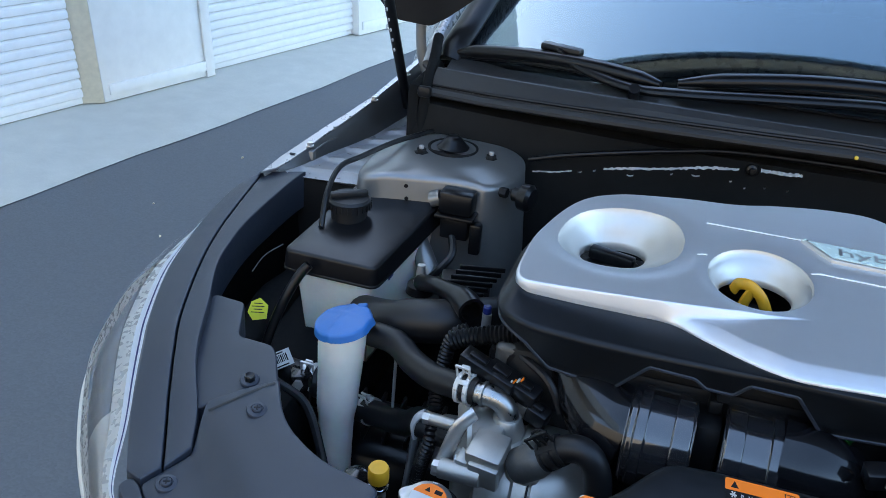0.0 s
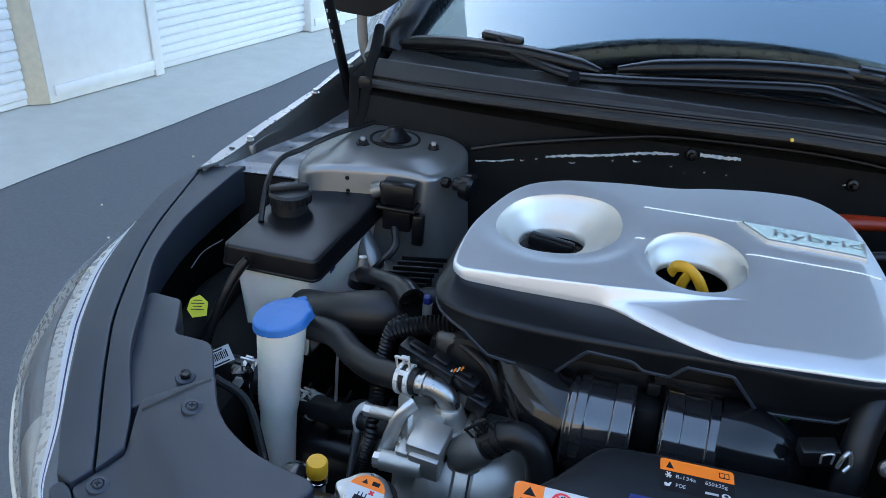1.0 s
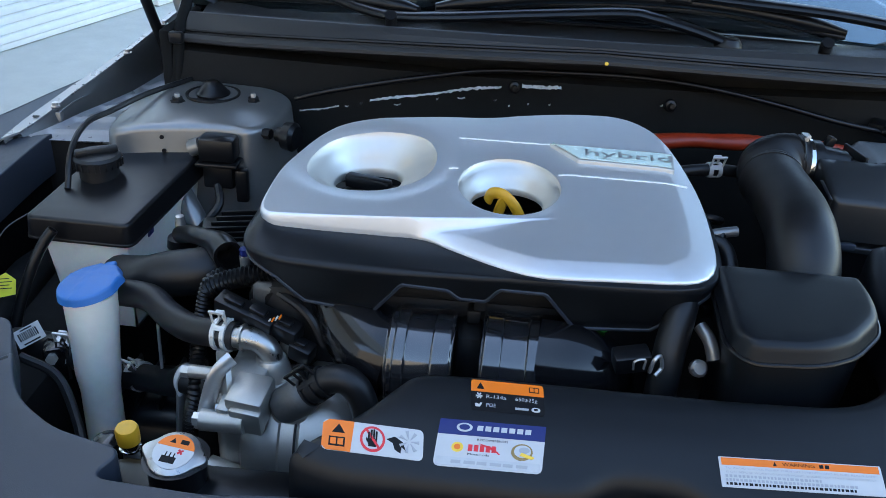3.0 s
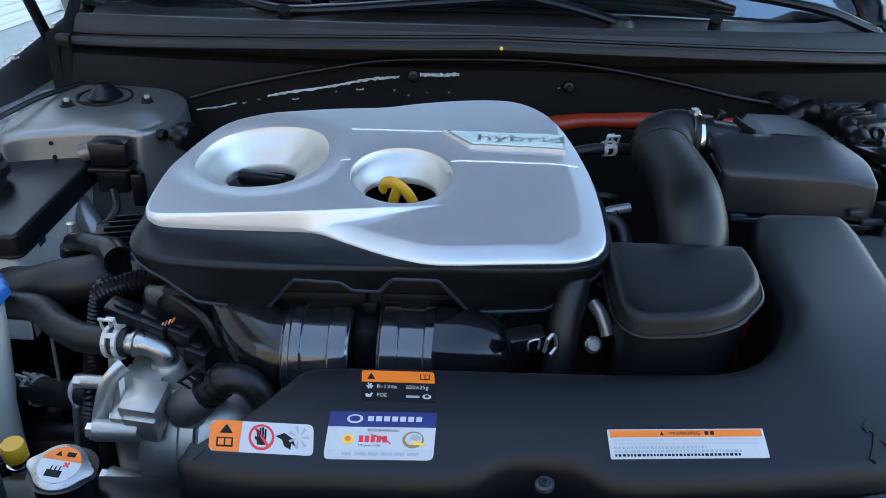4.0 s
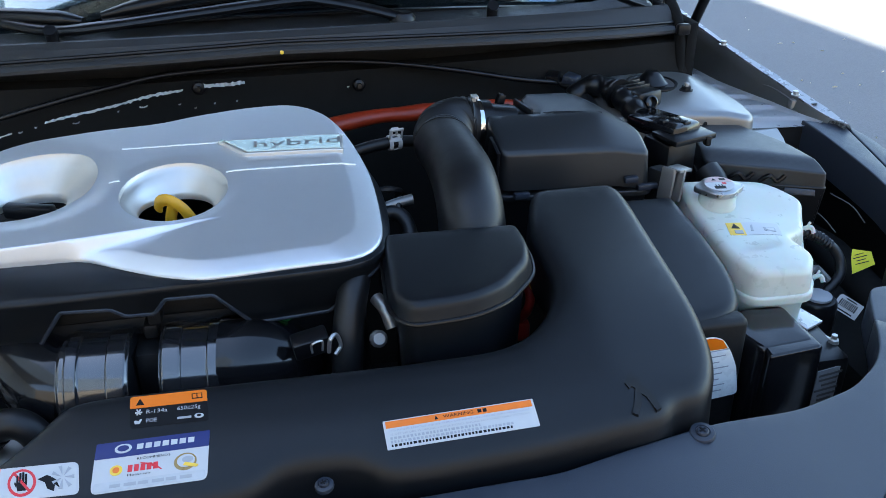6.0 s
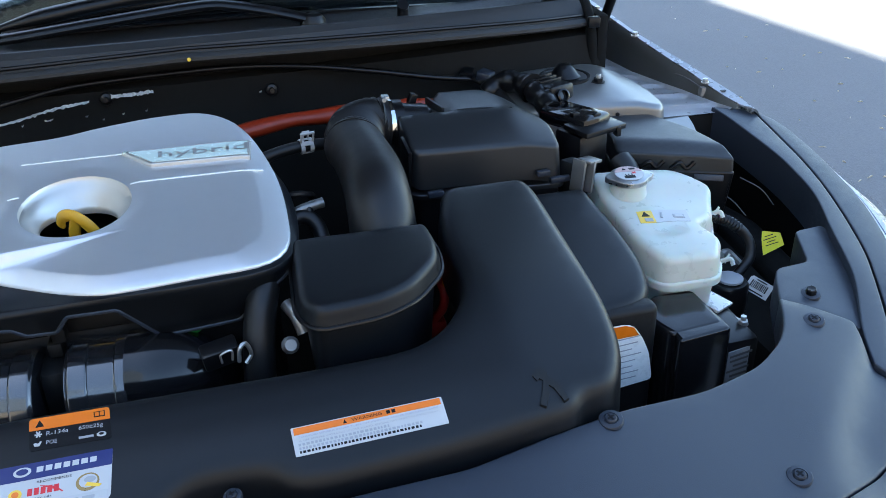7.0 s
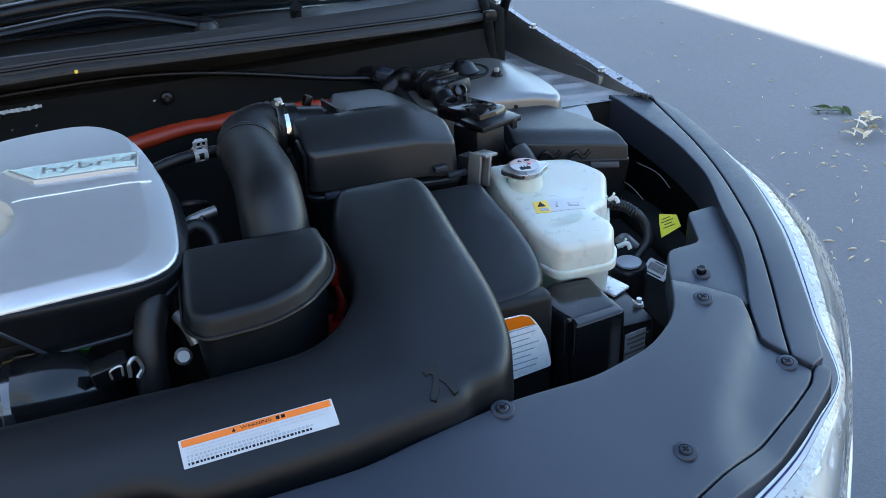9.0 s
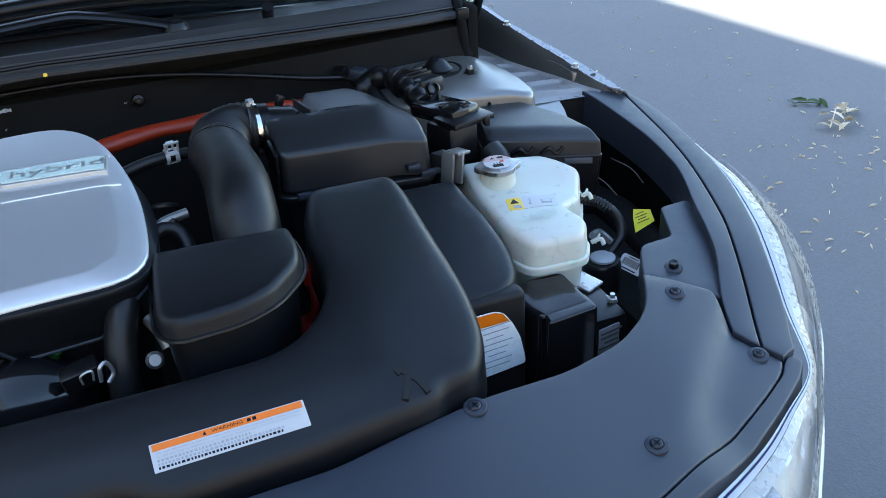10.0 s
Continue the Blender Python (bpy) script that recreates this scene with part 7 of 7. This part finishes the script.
wire([(0.70, 0.60, 0.80), (0.725, 0.56, 0.79), (0.735, 0.53, 0.775)], 0.0008, "thin grey rod against the dark wing", ALLOY_DARK)
wire([(0.765, 0.60, 0.80), (0.778, 0.565, 0.795), (0.785, 0.54, 0.78)], 0.0008, "thin grey rod against the dark wing", ALLOY_DARK)
wire([(-0.765, 0.60, 0.80), (-0.778, 0.565, 0.795), (-0.785, 0.54, 0.78)], 0.0008, "thin grey rod against the dark wing", ALLOY_DARK)
wire([(0.735, 0.36, 0.70), (0.742, 0.355, 0.72), (0.735, 0.345, 0.725)], 0.0022, "thin red wire loop", RED)
for s in (-1, 1):
    liner = thing("lamp_housing", (s * 0.76, 0.5, 0.6), "black headlamp housing behind the trim", "headlamp housing", "headlamp housings")
    part("shell", moulded(rounded(flip([(0.735, 0.40), (0.79, 0.45), (0.81, 0.60), (0.79, 0.70), (0.755, 0.66), (0.745, 0.50)], s), 0.02, 4), 0.725, 0.02, 0.20, 0.0, 0.04), RECESS_BLACK, liner)
    # Added dark sheet behind the trim, standing in for the shade there.
    bm = bmesh.new()
    rows = [[bm.verts.new((s * (p.x + dx), p.y, z)) for dx, z in ((0.014, front_z(p.x, p.y) - 0.03), (0.010, 0.74), (-0.004, 0.60))] for p in line(INNER_LINE[:7])]
    for a, b in zip(rows, rows[1:]):
        for i in range(2):
            bm.faces.new((a[i], a[i + 1], b[i + 1], b[i]))
    bmesh.ops.solidify(bm, geom=bm.faces[:], thickness=0.003)
    part("dark_back_sheet", bm, RECESS_BLACK, liner)


# ---- labels on the air guide ----
def label_plate(name, corners, label, r=0.004):
    """A film label that follows the air guide; corners run round from the front-left."""
    t = thing(name, (*corners[0], guide_z(*corners[0])), label, "label", "labels on the air guide")
    o, ex, ey = Vector(corners[0]), Vector(corners[1]) - Vector(corners[0]), Vector(corners[3]) - Vector(corners[0])

    def at(u, v):
        p = o + ex * u + ey * v
        return p.x, p.y

    def field(nm, pts, material, lift=0.0004, round_=0.0, lab=""):
        q = [at(u, v) for u, v in pts]
        if round_:
            q = rounded(q, round_, 4)
        return part(nm, slab(q, guide_z, 0.0005, lift, 0.012), material, t, lab)

    def write(words, u, v, h, material, w, lift=0.0011):
        x, y = at(u, v)
        x2, y2 = at(u + w, v)
        x3, y3 = at(u, v + 0.3)
        a, b, c = Vector((x, y, guide_z(x, y))), Vector((x2, y2, guide_z(x2, y2))), Vector((x3, y3, guide_z(x3, y3)))
        m = facing(a + Vector((0, 0, lift)), (b - a).cross(c - a), b - a)
        return text(words, m, h * ey.length, material, t, "lettering", width=(b - a).length)

    return t, field, write


def rect(u0, v0, u1, v1):
    return [(u0, v0), (u1, v0), (u1, v1), (u0, v1)]


def disc(u, v, ru, rv, n=24):
    return [(u + ru * math.cos(2 * math.pi * i / n), v + rv * math.sin(2 * math.pi * i / n)) for i in range(n)]


def warning(field, u, v, w, h):
    field("warning_sign", [(u - w, v - h), (u + w, v - h), (u, v + h)], INK, 0.0009)


def manual(field, u, v, w, h, back):
    field("manual_sign", rect(u - w, v - h, u + w, v + h), INK, 0.0009)
    field("manual_page", rect(u - w * 0.8, v - h * 0.65, u - w * 0.1, v + h * 0.65), back, 0.0012)
    field("manual_page", rect(u + w * 0.1, v - h * 0.65, u + w * 0.8, v + h * 0.65), back, 0.0012)


t, field, write = label_plate("refrigerant_label", [(-0.147, 0.174), (-0.084, 0.173), (-0.083, 0.203), (-0.149, 0.204)], "black refrigerant label with an orange header")
field("film", rect(0, 0, 1, 1), INK, 0.0004, 0.003, "black printed film")
field("header", rect(0, 0.66, 1, 1), L_ORANGE, 0.0007, 0.003)
field("header_foot", rect(0, 0.62, 1, 0.72), L_ORANGE, 0.0008)
warning(field, 0.13, 0.81, 0.055, 0.11)
manual(field, 0.87, 0.81, 0.07, 0.09, L_ORANGE)
write("R-134a", 0.20, 0.40, 0.13, PAPER, 0.27)
write("650±25g", 0.60, 0.40, 0.13, PAPER, 0.30)
write("POE", 0.20, 0.12, 0.13, PAPER, 0.13)
for a in (0, 60, 120):
    c, s_ = math.cos(radians(a)), math.sin(radians(a))
    field("snowflake", [(0.11 + 0.045 * c - 0.008 * s_, 0.47 + (0.045 * s_ + 0.008 * c) * 2.2), (0.11 - 0.045 * c - 0.008 * s_, 0.47 + (-0.045 * s_ + 0.008 * c) * 2.2),
                        (0.11 - 0.045 * c + 0.008 * s_, 0.47 + (-0.045 * s_ - 0.008 * c) * 2.2), (0.11 + 0.045 * c + 0.008 * s_, 0.47 + (0.045 * s_ - 0.008 * c) * 2.2)], PAPER, 0.0009 + 0.0003 * a / 60)
field("oil_can", [(0.06, 0.12), (0.12, 0.12), (0.15, 0.24), (0.13, 0.25), (0.11, 0.19), (0.07, 0.22), (0.05, 0.20)], PAPER, 0.0009)
field("print_bar", rect(0.60, 0.13, 0.78, 0.19), GREY_INK, 0.0009)
field("maker_mark", disc(0.88, 0.17, 0.06, 0.07), PAPER, 0.0009)
field("maker_mark_core", disc(0.88, 0.17, 0.03, 0.035), INK, 0.0012)

t, field, write = label_plate("hand_warning_label", [(-0.268, 0.130), (-0.183, 0.127), (-0.183, 0.149), (-0.270, 0.154)], "white and orange moving-fan warning label")
field("film", rect(0, 0, 1, 1), PAPER, 0.0004, 0.005, "white film")
field("header", [(0.0, 0.12), (0.05, 0.0), (0.29, 0.0), (0.31, 1.0), (0.06, 1.0), (0.0, 0.85)], L_ORANGE, 0.0007)
warning(field, 0.16, 0.72, 0.065, 0.15)
manual(field, 0.15, 0.28, 0.08, 0.15, L_ORANGE)
field("ban_ring", disc(0.50, 0.5, 0.125, 0.42), L_RED, 0.0007)
field("ban_field", disc(0.50, 0.5, 0.100, 0.335), PAPER, 0.0009)
field("glove", [(0.462, 0.24), (0.538, 0.24), (0.548, 0.50), (0.452, 0.50)], INK, 0.0011)
for i, top in enumerate((0.70, 0.78, 0.80, 0.74)):
    field("glove_finger", rect(0.454 + 0.025 * i, 0.48, 0.472 + 0.025 * i, top), INK, 0.0014)
field("glove_thumb", [(0.452, 0.34), (0.435, 0.46), (0.441, 0.52), (0.458, 0.44)], INK, 0.0014)
field("ban_bar", [(0.415, 0.80), (0.435, 0.84), (0.585, 0.20), (0.565, 0.16)], L_RED, 0.0014)
field("fan_glove", [(0.64, 0.55), (0.70, 0.45), (0.72, 0.25), (0.78, 0.15), (0.79, 0.35), (0.83, 0.25), (0.80, 0.5), (0.72, 0.66)], INK, 0.0009)
for i in range(7):
    a = 2 * math.pi * i / 7
    c, s_ = math.cos(a), math.sin(a)
    field("fan_blade", [(0.86 + 0.02 * c, 0.55 + 0.07 * s_), (0.86 + 0.10 * c - 0.018 * s_, 0.55 + 0.36 * s_ + 0.05 * c), (0.86 + 0.10 * c + 0.018 * s_, 0.55 + 0.36 * s_ - 0.05 * c)], GREY_INK, 0.0009)

t, field, write = label_plate("oil_label", [(-0.175, 0.125), (-0.086, 0.125), (-0.085, 0.163), (-0.172, 0.163)], "blue and white oil recommendation label")
field("film", rect(0, 0, 1, 1), PAPER, 0.0004, 0.005, "white film")
field("header", rect(0, 0.66, 1, 1), L_BLUE, 0.0007, 0.001, "dark blue header")
field("maker_mark", disc(0.24, 0.83, 0.075, 0.10), PAPER, 0.0009)
field("maker_mark_core", disc(0.24, 0.83, 0.050, 0.062), L_BLUE, 0.0012)
for i in range(7):
    field("maker_bar", rect(0.36 + 0.075 * i, 0.78, 0.415 + 0.075 * i, 0.89), PAPER, 0.0009)
write("RECOMMENDS", 0.37, 0.555, 0.055, INK, 0.29, 0.0008)
field("oil_mark", disc(0.20, 0.40, 0.055, 0.10), L_YELLOW, 0.0007)
field("oil_mark_core", disc(0.20, 0.40, 0.03, 0.055), L_ORANGE, 0.0010)
for i in range(5):
    field("brand_bar", [(0.30 + 0.055 * i, 0.34), (0.34 + 0.055 * i, 0.34), (0.34 + 0.055 * i, 0.47), (0.30 + 0.055 * i, 0.47)], L_RED, 0.0007)
field("brand_swoosh", [(0.40, 0.50), (0.54, 0.42), (0.60, 0.31), (0.585, 0.31), (0.52, 0.44)], L_RED, 0.0010)
write("Motor oils", 0.30, 0.25, 0.05, INK, 0.20, 0.0008)
field("round_mark", disc(0.80, 0.40, 0.10, 0.17), GOLD, 0.0007)
field("round_mark_core", disc(0.805, 0.41, 0.078, 0.125), PAPER, 0.0010)
field("round_mark_spot", disc(0.82, 0.43, 0.05, 0.06), GREY_INK, 0.0013)
field("round_mark_tail", [(0.80, 0.38), (0.92, 0.30), (0.90, 0.26), (0.78, 0.32)], L_YELLOW, 0.0013)
field("footer", rect(0.02, 0.02, 0.98, 0.19), mat("pale grey label ink", (0.45, 0.46, 0.47), 0.4), 0.0007, 0.002)
for i in range(6):
    field("print_bar", rect(0.16 + 0.12 * i, 0.07, 0.25 + 0.12 * i + 0.015 * (i % 2), 0.13), GREY_INK, 0.0010)

t, field, write = label_plate("warning_label", [(0.059, 0.128), (0.190, 0.131), (0.188, 0.154), (0.058, 0.151)], "white warning label with an orange header strip")
field("film", rect(0, 0, 1, 1), PAPER, 0.0004, 0.001, "white film")
field("header", rect(0.015, 0.72, 0.985, 0.96), L_ORANGE, 0.0007)
warning(field, 0.345, 0.84, 0.012, 0.07)
write("WARNING", 0.39, 0.775, 0.13, INK, 0.20)
for i in range(2):
    field("print_bar", rect(0.62 + 0.035 * i, 0.78, 0.645 + 0.035 * i, 0.90), INK, 0.0009)
random.seed(11)
write("TO AVOID SERIOUS INJURY TURN OFF IGNITION AND BE SURE READY LAMP", 0.035, 0.585, 0.075, GREY_INK, 0.925, 0.0008)
write("IS OFF BEFORE WORKING UNDER HOOD. ENGINE MAY START UNEXPECTEDLY.", 0.035, 0.455, 0.075, GREY_INK, 0.925, 0.0008)
for row, (u1, tone) in enumerate(((0.62, GREY_INK), (0.84, GREY_INK), (0.82, INK))):
    u = 0.03
    v = 0.325 - 0.125 * row
    while u < u1:
        w = random.uniform(0.010, 0.022)
        field("print_bar", rect(u, v, min(u + w, u1), v + 0.075), tone, 0.0007)
        u += w + 0.009

# ---- litter on the asphalt ----
random.seed(21)


def leaf_mesh(length, width, curl):
    bm = bmesh.new()
    rows = []
    for i in range(6):
        u = i / 5
        w = width * math.sin(math.pi * min(0.97, 0.04 + u * 0.95)) ** 0.8
        z = curl * math.sin(math.pi * u) * length + 0.002
        rows.append([bm.verts.new(((u - 0.5) * length, k * w / 2, z + 0.15 * w * abs(k))) for k in (-1, 0, 1)])
    for a, b in zip(rows, rows[1:]):
        for i in range(2):
            bm.faces.new((a[i], a[i + 1], b[i + 1], b[i]))
    bmesh.ops.solidify(bm, geom=bm.faces[:], thickness=0.0004)
    me = bpy.data.meshes.new("leaf")
    bm.to_mesh(me)
    bm.free()
    for p in me.polygons:
        p.use_smooth = True
    return me


twig = thing("dry_twig", (2.66, 2.02, 0), "dry twig with pale leaves lying on the asphalt", "twig")
part("stem", sweep([(2.60, 1.98, 0.010), (2.66, 2.03, 0.030), (2.72, 2.08, 0.035), (2.80, 2.10, 0.015)], 0.0025, 6), LEAF_DRY, twig)
dry, greenleaf = leaf_mesh(0.070, 0.028, 0.10), leaf_mesh(0.06, 0.022, 0.08)
dry.materials.append(LEAF_DRY)
greenleaf.materials.append(LEAF_GREEN)
for i in range(13):
    ob = new("leaf", dry)
    ob.parent = twig
    ob.matrix_parent_inverse = Matrix.Translation(-twig.location)
    ob.matrix_basis = pose(2.58 + 0.02 * i + random.uniform(-0.03, 0.03), 1.96 + 0.012 * i + random.uniform(-0.06, 0.06), random.uniform(0.008, 0.03), random.uniform(-25, 25), random.uniform(-25, 25), random.uniform(0, 360))
sprig = thing("green_sprig", (2.70, 2.24, 0), "small sprig of green leaves lying on the asphalt", "twig")
part("stem", sweep([(2.66, 2.26, 0.008), (2.70, 2.235, 0.012), (2.76, 2.21, 0.006)], 0.0018, 6), LEAF_GREEN, sprig)
for i in range(7):
    ob = new("leaf", greenleaf)
    ob.parent = sprig
    ob.matrix_parent_inverse = Matrix.Translation(-sprig.location)
    ob.matrix_basis = pose(2.65 + 0.018 * i, 2.265 - 0.009 * i + random.uniform(-0.02, 0.02), random.uniform(0.006, 0.02), random.uniform(-25, 25), random.uniform(-25, 25), random.uniform(0, 360))

# shreds of dry grass and leaf bits, past counting
bm = bmesh.new()
for i in range(378):
    if i < 300:
        x, y = 1.7 + 1.3 * random.random(), -0.3 + 2.3 * random.random() ** 0.8
    elif i < 360:
        x, y = random.uniform(1.3, 3.4), random.uniform(1.5, 4.5)
    else:
        x, y = random.uniform(-2.4, -1.2), random.uniform(0.5, 5)
    big = random.random() < 0.05
    l, w = (random.uniform(0.008, 0.014), random.uniform(0.0025, 0.004)) if big else (random.uniform(0.004, 0.018), random.uniform(0.0007, 0.0014))
    if i >= 360:
        l, w = random.uniform(0.004, 0.010), 0.004
    a = random.uniform(0, math.pi)
    c, s_ = math.cos(a), math.sin(a)
    z = random.uniform(0.002, 0.006)
    pts = [(-l, 0, z), (0, -w, z + 0.003), (l, 0, z), (0, w, z + 0.003)]
    top = [bm.verts.new((x + px * c - py * s_, y + px * s_ + py * c, pz)) for px, py, pz in pts]
    low = [bm.verts.new((v.co.x, v.co.y, 0.0005)) for v in top]
    bm.faces.new(top)
    bm.faces.new(low[::-1])
    bridge(bm, low, top)
tagged(part("leaf_litter", bm, LEAF_DRY), "scattered dry grass and leaf shreds on the asphalt", "litter", kind="stuff")
